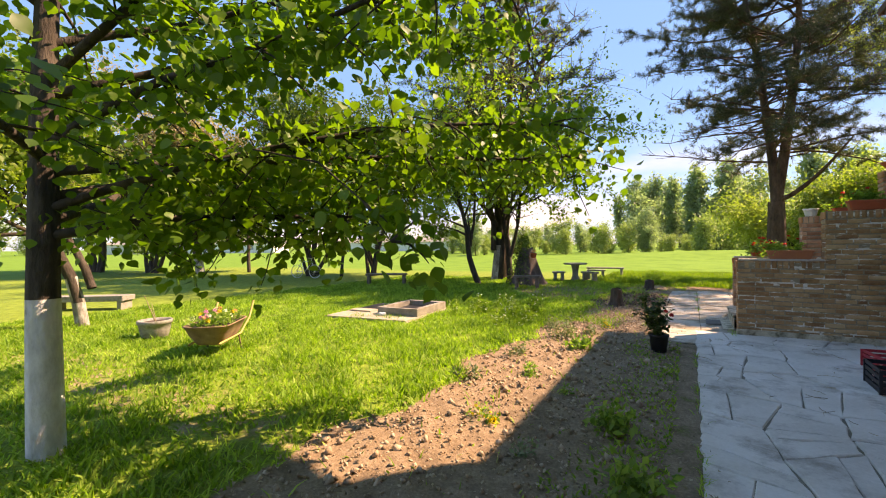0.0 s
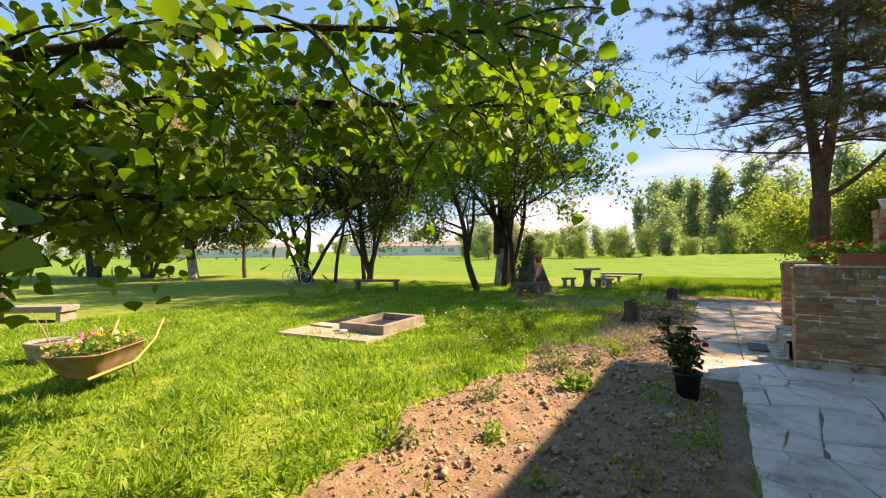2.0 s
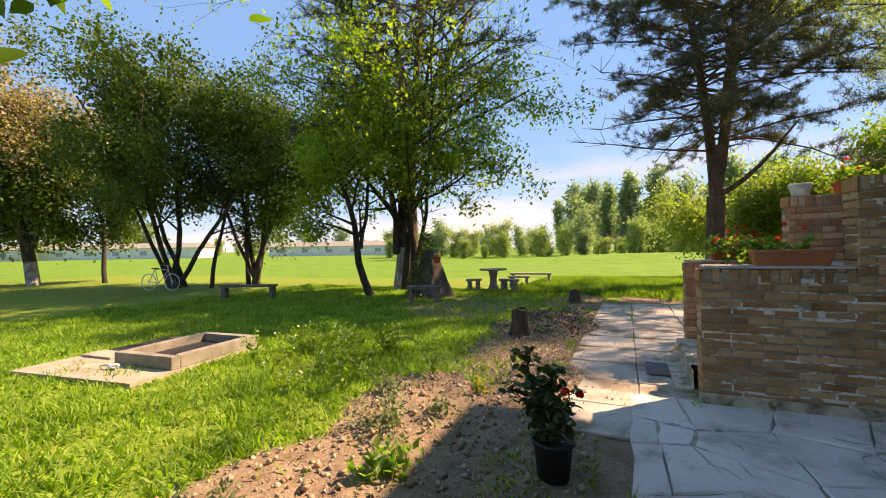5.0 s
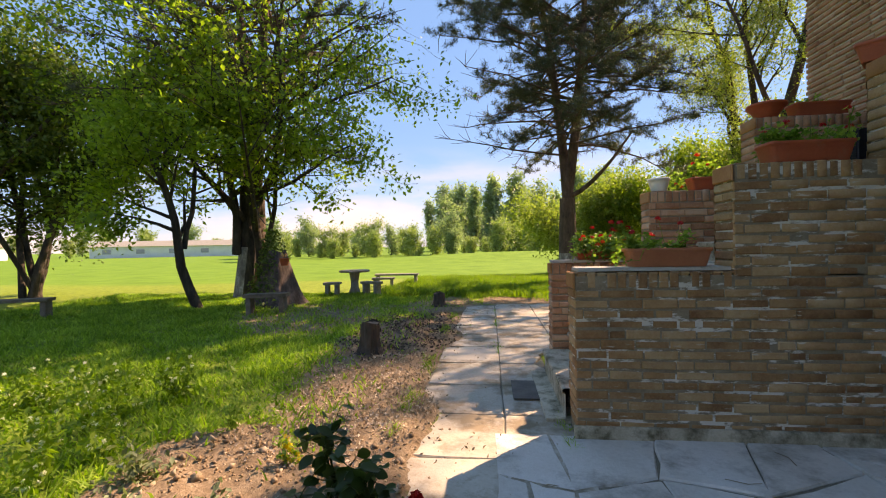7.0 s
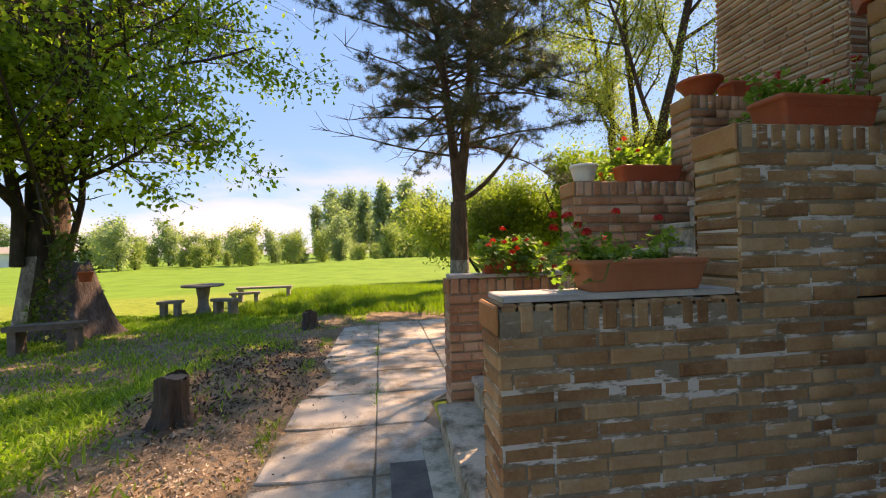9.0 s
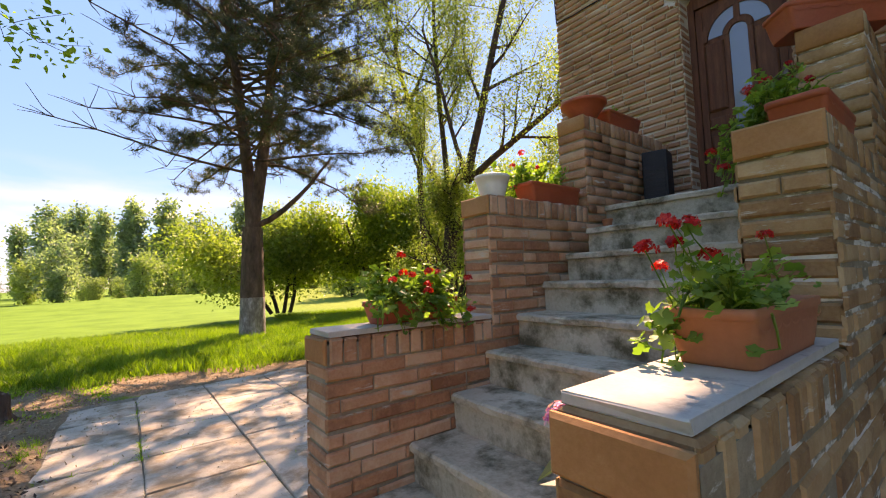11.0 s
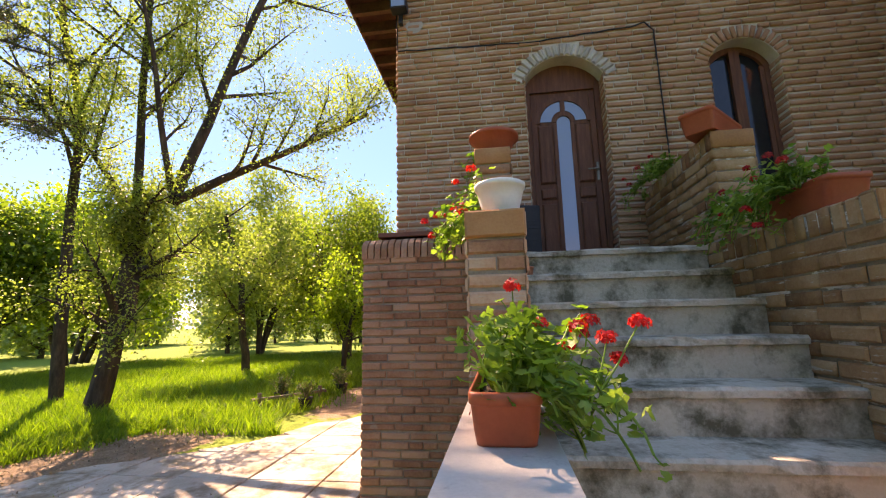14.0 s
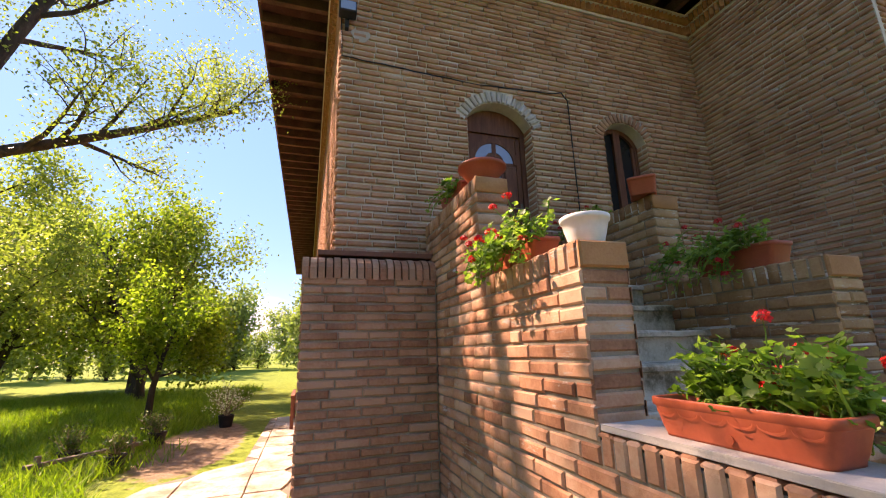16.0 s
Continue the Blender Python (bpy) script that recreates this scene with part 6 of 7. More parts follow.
# ---------------------------------------------------------------- wall fittings
def cable():
    t = new("wall_cable")
    tagged(t, "thin black cable sagging along the brick wall", "cable")
    rng = random.Random(5)
    pts = []
    for a, b, k in (((11.19, 5.05), (11.17, 4.53), 4), ((11.17, 4.53), (9.64, 4.47), 14), ((9.64, 4.47), (8.55, 4.54), 9), ((8.55, 4.56), (8.47, 4.47), 2), ((8.47, 4.47), (8.46, 2.75), 12)):
        for i in range(k):
            f = i / k
            pts.append(np.array((WX - 0.026, a[0] + (b[0] - a[0]) * f, a[1] + (b[1] - a[1]) * f + rng.uniform(-0.006, 0.006))))
    V, F = tubes([(pts, [0.009] * len(pts))], 6)
    mesh_object("lead", V, F, M_black, t, True)


cable()
lamp = thing("flood_lamp", WX - 0.06, 11.13, 4.95, "small black floodlight at the corner of the house", "lamp")
part("bracket", bm_box(-0.01, 0.06, -0.02, 0.02, -0.10, 0.04, 0.004), M_black, lamp)
part("head", bm_box(-0.13, -0.005, -0.09, 0.09, 0.0, 0.13, 0.012), M_black, lamp)
part("glass", bm_box(-0.136, -0.131, -0.075, 0.075, 0.015, 0.115), M_glass, lamp)
patch = bm_prism([(10.98 + 0.10 * math.cos(a) * (1 + 0.15 * math.sin(3 * a)), 4.82 + 0.085 * math.sin(a)) for a in np.linspace(0, 2 * math.pi, 18, endpoint=False)], "x", WX - 0.024, WX - 0.005)
tagged(part("mortar_patch", patch, M_archmortar, None), "pale mortar patch on the brick wall", "patch", kind="structure")

# drain cover let into the path
cover = thing("drain_cover", 0.37, 9.44, 0.005, "dark square metal drain cover in the path", "drain cover")
part("plate", bm_box(-0.19, 0.17, -0.26, 0.26, 0.0, 0.012, 0.003), surface("rusty_iron", [(0.3, (0.09, 0.08, 0.07)), (0.7, (0.17, 0.15, 0.13))], 8, 60, 0.7, 0.4, 0.004, metal=0.3), cover)


# ---------------------------------------------------------------- crates by the house wall
def crate(x, y, L, W, H, col, label, rz):
    m = surface("crate_plastic", [(0.3, col), (0.7, tuple(c * 1.3 for c in col))], 4, 60, 0.5, 0.08, 0.002)
    t = thing("crate", x, y, 0.006, label, "crate", rz=rz)
    part("base", bm_box(-L / 2, L / 2, -W / 2, W / 2, 0, 0.012), m, t)
    for s in (-1, 1):
        for k in range(4):
            z = 0.02 + k * (H - 0.03) / 3.4
            part("slat", bm_box(-L / 2, L / 2, s * W / 2 - 0.006, s * W / 2 + 0.006, z, z + (H - 0.03) / 5, 0.002), m, t)
            part("slat", bm_box(s * L / 2 - 0.006, s * L / 2 + 0.006, -W / 2 + 0.007, W / 2 - 0.007, z, z + (H - 0.03) / 5, 0.002), m, t)
        for q in (-1, 1):
            part("corner_post", bm_box(s * L / 2 - 0.014, s * L / 2 + 0.014, q * W / 2 - 0.014, q * W / 2 + 0.014, 0, H, 0.003), m, t)


crate(1.95, 6.75, 0.5, 0.36, 0.2, (0.42, 0.03, 0.04), "red slatted plastic crate on the patio", 96)
crate(1.74, 5.95, 0.5, 0.36, 0.24, (0.012, 0.012, 0.015), "black slatted plastic crate on the patio", 88)


# ---------------------------------------------------------------- potted rose and bed plants
def rose():
    rng = np.random.default_rng(71)
    t = thing("potted_rose", -0.47, 6.72, -0.028, "young red rose in a black nursery pot", "plant")
    part("pot", bm_lathe([(0.0, 0.0), (0.10, 0.0), (0.125, 0.22), (0.137, 0.222), (0.139, 0.25), (0.128, 0.252), (0.12, 0.22)], 26), M_black, t)
    part("soil", bm_lathe([(0.0, 0.225), (0.12, 0.22)], 16), M_soil, t)
    lines, V, F, tips = [], [], [], []
    for i in range(7):
        s = limb(rng, (rng.normal() * 0.02, rng.normal() * 0.02, 0.2), (rng.normal() * 0.35, rng.normal() * 0.35, 1), rng.uniform(0.38, 0.62), 0.009, 0.004, 7, 0.10, 0.02)
        lines.append(s)
        for k in range(2, len(s[0])):
            for _ in range(4):
                b = limb(rng, s[0][k], rng.normal(size=3) + np.array((0, 0, 0.3)), rng.uniform(0.05, 0.14), 0.003, 0.0015, 3, 0.1, 0)
                lines.append(b)
                tips += [b[0][1], b[0][2], b[0][3]]
    shape = [(0, 0), (0.25, 0.22), (0.32, 0.5), (0.2, 0.82), (0, 1.0), (-0.2, 0.82), (-0.32, 0.5), (-0.25, 0.22)]
    for p in tips:
        for _ in range(1):
            d = rng.normal(size=3) * (1, 1, 0.5)
            d /= np.linalg.norm(d)
            up = rng.normal(size=3) * 0.4 + np.array((0, 0, 1))
            u = np.cross(d, up)
            u /= np.linalg.norm(u) + 1e-9
            n = np.cross(u, d)
            s = rng.uniform(0.045, 0.085)
            b = len(V)
            V += [p + (u * a + d * c) * s + n * s * (0.25 * abs(a) - 0.1 * c * c) for a, c in shape] + [p + d * s * 0.5]
            F += [(b + j, b + (j + 1) % 8, b + 8) for j in range(8)]
    SV, SF = tubes(lines, 6)
    mesh_object("stem", SV, SF, M_roseleaf, t, True)
    mesh_object("foliage", V, F, M_roseleaf, t, True)
    for c in ((0.16, 0.10, 0.52), (0.10, -0.14, 0.60)):
        PV, PF = petal_ball(np.array(c), 0.02, 16, 0.022, rng)
        mesh_object("flower", PV, PF, M_red, t)


rose()


def bed_plant(x, y, h, n, size, material, label, seed, spread=0.12, petals=None, heads=0):
    rng = np.random.default_rng(seed)
    z = float(ground_height(np.array(x), np.array(y)))
    t = thing("bed_plant", x, y, z - 0.01, label, "plant")
    lines, tips = [], []
    for i in range(max(4, n // 30)):
        s = limb(rng, (rng.normal() * spread * 0.25, rng.normal() * spread * 0.25, 0), (rng.normal() * spread * 2.2, rng.normal() * spread * 2.2, 1), h * rng.uniform(0.6, 1.1), 0.004, 0.002, 6, 0.12, 0.0)
        lines.append(s)
        tips += s[0][1:]
    tips = np.array(tips)
    SV, SF = tubes(lines, 6)
    mesh_object("stem", SV, SF, material, t, True)
    p = tips[rng.integers(0, len(tips), n)] + rng.normal(size=(n, 3)) * spread * 0.25
    p[:, 2] = np.maximum(p[:, 2], 0.01)
    leaf_cloud("foliage", p, size, material, t, rng, -0.3, 0.5)
    if heads:
        PV, PF = [], []
        for k in range(heads):
            c = tips[rng.integers(0, len(tips))] + rng.normal(size=3) * 0.02
            V, F = petal_ball(c, 0.012, 5, 0.014, rng)
            PF += [tuple(i + len(PV) for i in f) for f in F]
            PV += V
        mesh_object("blossom", PV, PF, petals, t)
    return t


M_sage = leafy("grey_green_leaf", [(0.2, (0.09, 0.12, 0.06)), (0.5, (0.15, 0.19, 0.10)), (0.8, (0.23, 0.27, 0.16))], 0.3, 0.6, 6.0)
bed_plant(-1.87, 6.95, 0.36, 420, 0.05, M_sage, "grey-green rounded bed shrub", 301, 0.22)
bed_plant(-1.50, 6.42, 0.18, 160, 0.09, M_geranium, "low leafy plant in the bare bed", 302, 0.2)
bed_plant(-2.12, 8.45, 0.55, 120, 0.06, M_geranium, "thin young shoot with yellow-green top", 303, 0.07)
bed_plant(-1.38, 7.98, 0.17, 90, 0.05, M_geranium, "low bushy yellow-flowering bed plant", 304, 0.14, M_yellow, 22)
bed_plant(-1.66, 3.35, 0.12, 80, 0.05, M_geranium, "low yellow-flowering bed plant", 305, 0.2, M_yellow, 30)
bed_plant(-2.15, 5.55, 0.16, 130, 0.06, M_sage, "grey-green leafy bed plant", 306, 0.2)
bed_plant(-1.75, 4.8, 0.14, 90, 0.06, M_geranium, "small green bed plant", 307, 0.16)
bed_plant(-2.3, 4.35, 0.15, 90, 0.06, M_sage, "small grey-green bed plant", 308, 0.16)
bed_plant(-1.55, 7.35, 0.12, 80, 0.06, M_sage, "small pale bed plant", 309, 0.16)
bed_plant(-2.35, 7.75, 0.22, 200, 0.06, M_sage, "pale bushy bed plant", 310, 0.22)
bed_plant(-0.65, 3.6, 0.22, 220, 0.08, M_geranium, "leafy weed beside the patio", 311, 0.2)
bed_plant(-0.35, 2.75, 0.24, 260, 0.08, M_geranium, "leafy weed beside the patio edge", 312, 0.22)
bed_plant(-1.2, 4.3, 0.10, 60, 0.05, M_geranium, "small weed in the bare bed", 313, 0.14)
bed_plant(-1.15, 2.9, 0.12, 60, 0.05, M_sage, "small weed in the bare bed", 314, 0.14)

# tall white-flowering weeds where the lawn meets the bed
wr = random.Random(91)
for i in range(16):
    bed_plant(-2.75 - 1.9 * wr.random(), 7.2 + 2.0 * wr.random(), wr.uniform(0.3, 0.55), 150, 0.06, M_tallgrass, "tall weed with tiny white flowers", 320 + i, 0.13, M_whitepetal, 14)
for i in range(10):
    bed_plant(-3.4 - 4.5 * wr.random(), 2.4 + 4.0 * wr.random(), wr.uniform(0.10, 0.2), 120, 0.05, M_grass, "leafy clump of weeds in the lawn", 340 + i, 0.22)


def cut_stump(x, y, h, r, seed, label):
    """Weathered sawn stump: fluted sides, flared roots, cracked top."""
    rng = random.Random(seed)
    z = float(ground_height(np.array(x), np.array(y)))
    t = thing("cut_stump", x, y, z - 0.03, label, "stump")
    bm = bmesh.new()
    k, rows = 30, []
    ph = [rng.uniform(0, 6.28) for _ in range(3)]
    for f, q in ((0.0, 1.7), (0.10, 1.28), (0.28, 1.06), (0.6, 0.98), (0.9, 0.97), (0.985, 0.96), (1.0, 0.90)):
        row = []
        for i in range(k):
            a = 2 * math.pi * i / k
            w = 1 + (0.30 * (1 - f) ** 3 + 0.03) * math.sin(5 * a + ph[0]) + 0.05 * math.sin(11 * a + ph[1]) + rng.uniform(-0.025, 0.025)
            row.append(bm.verts.new((r * q * w * math.cos(a), r * q * w * math.sin(a), h * f + (0.025 * math.sin(2 * a + ph[2]) + rng.uniform(-0.012, 0.012)) * f)))
        rows.append(row)
    for a, b in zip(rows, rows[1:]):
        for i in range(k):
            bm.faces.new((a[i], a[(i + 1) % k], b[(i + 1) % k], b[i]))
    part("bark", bm, M_oldbark, t)
    top = bmesh.new()
    ring = [top.verts.new((v[0], v[1], v[2])) for v in [(r * 0.90 * math.cos(2 * math.pi * i / k), r * 0.90 * math.sin(2 * math.pi * i / k), h - 0.012 + rng.uniform(-0.006, 0.006)) for i in range(k)]]
    mid = top.verts.new((0, 0, h - 0.02))
    for i in range(k):
        top.faces.new((ring[i], ring[(i + 1) % k], mid))
    part("cut_face", top, M_oldwood, t, "grey cracked sawn top")


M_oldbark = surface("weathered_stump_bark", [(0.3, (0.045, 0.033, 0.026)), (0.55, (0.10, 0.075, 0.058)), (0.8, (0.18, 0.14, 0.11))], 8, 26, 0.95, 0.9, 0.02, stretch=(1, 1, 0.25))
cut_stump(-1.60, 10.62, 0.43, 0.125, 401, "grey weathered tree stump in dark earth")
cut_stump(-1.25, 15.3, 0.36, 0.14, 402, "dark old tree stump by the tall grass")


# ---------------------------------------------------------------- garden furniture on the lawn
def stone_bench(x, y, L, W, H, rz, label, top=M_stonegrey, leg=M_stonegrey, thick=0.07, name="stone_bench"):
    z = float(ground_height(np.array(x), np.array(y)))
    t = thing(name, x, y, z, label, "bench", rz=rz)
    rr = random.Random(int(abs(x * 100)))
    bm = bm_box(-L / 2, L / 2, -W / 2, W / 2, H - thick, H, 0.012)
    for v in bm.verts:
        v.co += Vector((rr.uniform(-0.008, 0.008), rr.uniform(-0.008, 0.008), rr.uniform(-0.005, 0.005)))
    part("seat", bm, top, t)
    for s in (-1, 1):
        part("leg", bm_box(s * (L / 2 - 0.11) - 0.055, s * (L / 2 - 0.11) + 0.055, -W / 2 + 0.03, W / 2 - 0.03, -0.02, H - thick, 0.012), leg, t)
    return t


def stone_table(x, y):
    z = float(ground_height(np.array(x), np.array(y)))
    t = thing("stone_table", x, y, z, "round stone garden table on a turned pedestal", "table")
    part("tabletop", bm_lathe([(0.0, 0.70), (0.46, 0.70), (0.485, 0.71), (0.49, 0.745), (0.475, 0.76), (0.0, 0.762)], 28), M_stonegrey, t)
    part("pedestal", bm_lathe([(0.0, -0.02), (0.18, -0.02), (0.175, 0.1), (0.13, 0.2), (0.12, 0.4), (0.15, 0.55), (0.17, 0.70)], 18), M_stonegrey, t)


stone_table(-4.35, 18.25)
stone_bench(-4.98, 17.95, 0.52, 0.3, 0.40, 5, "small concrete stool beside the stone table")
stone_bench(-3.66, 17.8, 0.66, 0.3, 0.42, -25, "small concrete stool beside the stone table")
stone_bench(-3.75, 19.6, 0.8, 0.3, 0.42, 12, "small concrete stool behind the stone table")
stone_bench(-3.65, 21.3, 1.7, 0.35, 0.48, 4, "long mossy garden bench by the field")
stone_bench(-5.15, 14.35, 0.95, 0.36, 0.46, 12, "dark old garden bench under the tree", M_oldwood, M_oldwood, 0.08, "garden_bench")
stone_bench(-10.85, 13.45, 1.7, 0.34, 0.46, 24, "long plank bench on stone blocks in shade", M_oldwood, M_oldwood, 0.07, "garden_bench")
stone_bench(-13.7, 4.6, 1.9, 0.5, 0.36, 35, "low weathered stone bench on the lawn", thick=0.14)


def flared_stump():
    """Old flared trunk foot with a flower pot hung on it and ivy round it."""
    rng = np.random.default_rng(81)
    t = thing("tree_stump", -5.65, 15.75, -0.06, "broad flared old trunk foot wound with ivy", "stump")
    bm = bmesh.new()
    rows = []
    for r, z in ((0.72, 0.0), (0.60, 0.18), (0.50, 0.45), (0.40, 0.8), (0.32, 1.1), (0.27, 1.3), (0.22, 1.45)):
        row = []
        for i in range(26):
            a = 2 * math.pi * i / 26
            q = r * (1 + 0.16 * math.sin(a * 5 + 0.6) * (1 - z / 2.2) + 0.07 * math.sin(a * 11))
            row.append(bm.verts.new((q * math.cos(a), q * math.sin(a), z + 0.05 * math.sin(a * 3))))
        rows.append(row)
    for a, b in zip(rows, rows[1:]):
        for i in range(26):
            bm.faces.new((a[i], a[(i + 1) % 26], b[(i + 1) % 26], b[i])).smooth = True
    bm.faces.new(rows[-1])
    part("trunk", bm, surface("grey_stump_bark", [(0.3, (0.05, 0.038, 0.03)), (0.55, (0.12, 0.09, 0.075)), (0.8, (0.22, 0.17, 0.15))], 6, 24, 0.95, 0.9, 0.03, stretch=(1, 1, 0.3)), t)
    n = 1500
    a = rng.uniform(1.2, 5.2, n)
    z = rng.uniform(0.1, 2.0, n)
    r = 0.74 - 0.3 * z + rng.normal(size=n) * 0.06
    leaf_cloud("ivy", np.stack((r * np.cos(a), r * np.sin(a), z), 1), 0.09, M_leaf_dark, t, rng)
    p = round_pot("hanging_pot", -5.25, 15.42, 1.02, 0.085, 0.125, 0.19, M_terra, "red pot of orange flowers fixed to the stump")
    rng = np.random.default_rng(82)
    V, F = petal_ball(np.array((0, 0, 0.24)), 0.11, 24, 0.03, rng)
    mesh_object("blossom", V, F, M_orange, p)


flared_stump()


def wheelbarrow():
    """Old barrow used as a planter, filled with mixed pansies."""
    rng = np.random.default_rng(85)
    t = thing("wheelbarrow_planter", -6.3, 3.62, -0.03, "old barrow tub on legs planted with mixed pansies", "wheelbarrow", rz=128)
    rust = surface("faded_rust_paint", [(0.3, (0.16, 0.10, 0.06)), (0.6, (0.27, 0.18, 0.11)), (0.8, (0.36, 0.27, 0.18))], 6, 50, 0.8, 0.4, 0.004)
    lv = [(0.62, 0.58, 0.16), (0.70, 0.66, 0.20), (0.88, 0.86, 0.32), (1.0, 1.0, 0.44), (1.03, 1.04, 0.445), (1.03, 1.04, 0.46), (0.98, 0.98, 0.46), (0.94, 0.93, 0.40)]
    part("tub", loft([[(px * a, py * b, h) for px, py in round_rect(0.95, 0.62, 0.16)] for a, b, h in lv]), rust, t)
    part("soil", soil_patch(0.8, 0.5, 0.42, 9), M_soil, t)
    for s in (-1, 1):
        V, F = tubes([([np.array((-0.45, s * 0.2, 0.20)), np.array((0.25, s * 0.26, 0.22)), np.array((0.62, s * 0.28, 0.42)), np.array((0.80, s * 0.29, 0.66))], [0.018] * 4)], 8)
        mesh_object("handle", V, F, surface("yellow_wood", [(0.3, (0.36, 0.26, 0.08)), (0.7, (0.5, 0.38, 0.14))], 6, 50, 0.7, 0.3, 0.003), t, True)
        V, F = tubes([([np.array((0.22, s * 0.24, 0.22)), np.array((0.28, s * 0.25, -0.01))], [0.014] * 2)], 8)
        mesh_object("leg", V, F, rust, t, True)
    pts = np.stack((rng.uniform(-0.42, 0.42, 700), rng.uniform(-0.26, 0.26, 700), 0.42 + 0.14 * rng.random(700)), 1)
    leaf_cloud("foliage", pts, 0.06, M_geranium, t, rng, -0.4)
    for k in range(22):
        c = np.array((rng.uniform(-0.42, 0.42), rng.uniform(-0.26, 0.26), rng.uniform(0.52, 0.64)))
        V, F = petal_ball(c, 0.018, 6, 0.03, rng)
        mesh_object("blossom", V, F, (M_orange, M_whitepetal, M_yellow, M_pink)[k % 4], t)


wheelbarrow()
p = round_pot("stone_pot", -8.25, 3.65, -0.03, 0.20, 0.27, 0.32, M_stonegrey, "weathered concrete pot with a bare stalk", 0.03)
V, F = tubes([limb(np.random.default_rng(3), (0, 0, 0.28), (0.1, -0.1, 1), 0.55, 0.012, 0.005, 5, 0.1, 0.02), limb(np.random.default_rng(4), (0.03, 0, 0.28), (-0.3, 0.1, 1), 0.35, 0.008, 0.004, 5, 0.1, 0.02)], 6)
mesh_object("stalk", V, F, M_dry, p, True)


M_kerb = surface("grey_kerb_concrete", [(0.3, (0.17, 0.15, 0.115)), (0.6, (0.28, 0.25, 0.20)), (0.8, (0.38, 0.345, 0.285))], 5, 45, 0.92, 0.6, 0.008)


def well_hatch():
    t = thing("well_cover", -6.1, 7.65, -0.03, "concrete well slab with a raised open hatch kerb", "well cover", rz=4)
    rr = random.Random(6)
    ring = [(-1.05, -1.05), (1.0, -0.95), (1.0, 0.95), (-0.95, 1.1)]
    m = surface("sandy_concrete", [(0.3, (0.27, 0.225, 0.165)), (0.6, (0.40, 0.345, 0.265)), (0.8, (0.48, 0.43, 0.34))], 4, 45, 0.92, 0.5, 0.006)
    part("slab", bm_prism(ring, "z", -0.05, 0.055), m, t)
    for x0, x1, y0, y1 in ((-0.05, 0.98, -0.45, -0.33), (-0.05, 0.98, 0.80, 0.92), (-0.05, 0.05, -0.33, 0.80), (0.88, 0.98, -0.33, 0.80)):
        bm = bm_box(x0, x1, y0, y1, 0.055, 0.215, 0.012)
        for v in bm.verts:
            v.co.z += rr.uniform(-0.006, 0.006)
        part("kerb", bm, M_kerb, t)
    # Two black plates stand in for the shade inside hatch and shaft.
    part("dark_cover", bm_box(0.05, 0.88, -0.33, 0.80, 0.06, 0.10), M_black, t)
    part("opening", bm_box(-0.98, -0.06, 0.0, 0.92, 0.056, 0.066), M_black, t, "black plate standing in for the shade of the open shaft")
    part("lid", bm_box(-0.95, -0.35, -0.32, -0.02, 0.056, 0.088, 0.006), m, t)
    b = bmesh.new()
    bmesh.ops.create_icosphere(b, subdivisions=2, radius=0.05, matrix=Matrix.Translation((0.2, -0.62, 0.09)) @ Matrix.Diagonal((2.0, 0.9, 0.7, 1)))
    for v in b.verts:
        v.co += Vector((rr.uniform(-0.012, 0.012), rr.uniform(-0.012, 0.012), rr.uniform(-0.008, 0.008)))
    ob = part("crumpled_bag", b, M_white, None)
    ob.matrix_world = pose(-6.1, 7.65, -0.02, 0, 0, 4)
    tagged(ob, "small crumpled white bag on the well slab", "bag")


well_hatch()


def bicycle(x, y, rz):
    z = float(ground_height(np.array(x), np.array(y)))
    t = thing("bicycle", x, y, z, "white-painted old bicycle standing by the shrubs", "bicycle", rz=rz)
    pm = surface("white_bike_paint", [(0.3, (0.55, 0.55, 0.53)), (0.7, (0.7, 0.7, 0.68))], 6, 50, 0.5, 0.1, 0.002)
    for cx in (-0.52, 0.52):
        pts = [np.array((cx + 0.33 * math.cos(a), 0, 0.34 + 0.33 * math.sin(a))) for a in np.linspace(0, 2 * math.pi, 29)]
        lines = [(pts, [0.018] * 29)]
        for k in range(8):
            a = math.pi * k / 8
            d = np.array((math.cos(a), 0, math.sin(a))) * 0.33
            lines.append(([np.array((cx, 0, 0.34)) - d, np.array((cx, 0, 0.34)) + d], [0.003, 0.003]))
        V, F = tubes(lines, 7)
        mesh_object("wheel", V, F, pm, t, True)
    P = {k: np.array(v) for k, v in dict(rear=(-0.52, 0, 0.34), front=(0.52, 0, 0.34), crank=(-0.08, 0, 0.30), seat=(-0.24, 0, 0.86), neck=(0.36, 0, 0.82), bar=(0.32, 0, 1.0)).items()}
    lines = [([P[a], P[b]], [0.016, 0.016]) for a, b in (("rear", "crank"), ("rear", "seat"), ("crank", "seat"), ("crank", "neck"), ("seat", "neck"), ("front", "neck"), ("neck", "bar"))]
    V, F = tubes(lines, 8)
    mesh_object("bike_body", V, F, pm, t, True)
    V, F = tubes([([P["bar"] + np.array((0.0, -0.26, 0.03)), P["bar"], P["bar"] + np.array((0.0, 0.26, 0.03))], [0.013] * 3)], 8)
    mesh_object("handlebar", V, F, pm, t, True)
    part("saddle", bm_box(-0.36, -0.12, -0.07, 0.07, 0.86, 0.91, 0.02), M_black, t)


bicycle(-17.0, 14.6, 15)

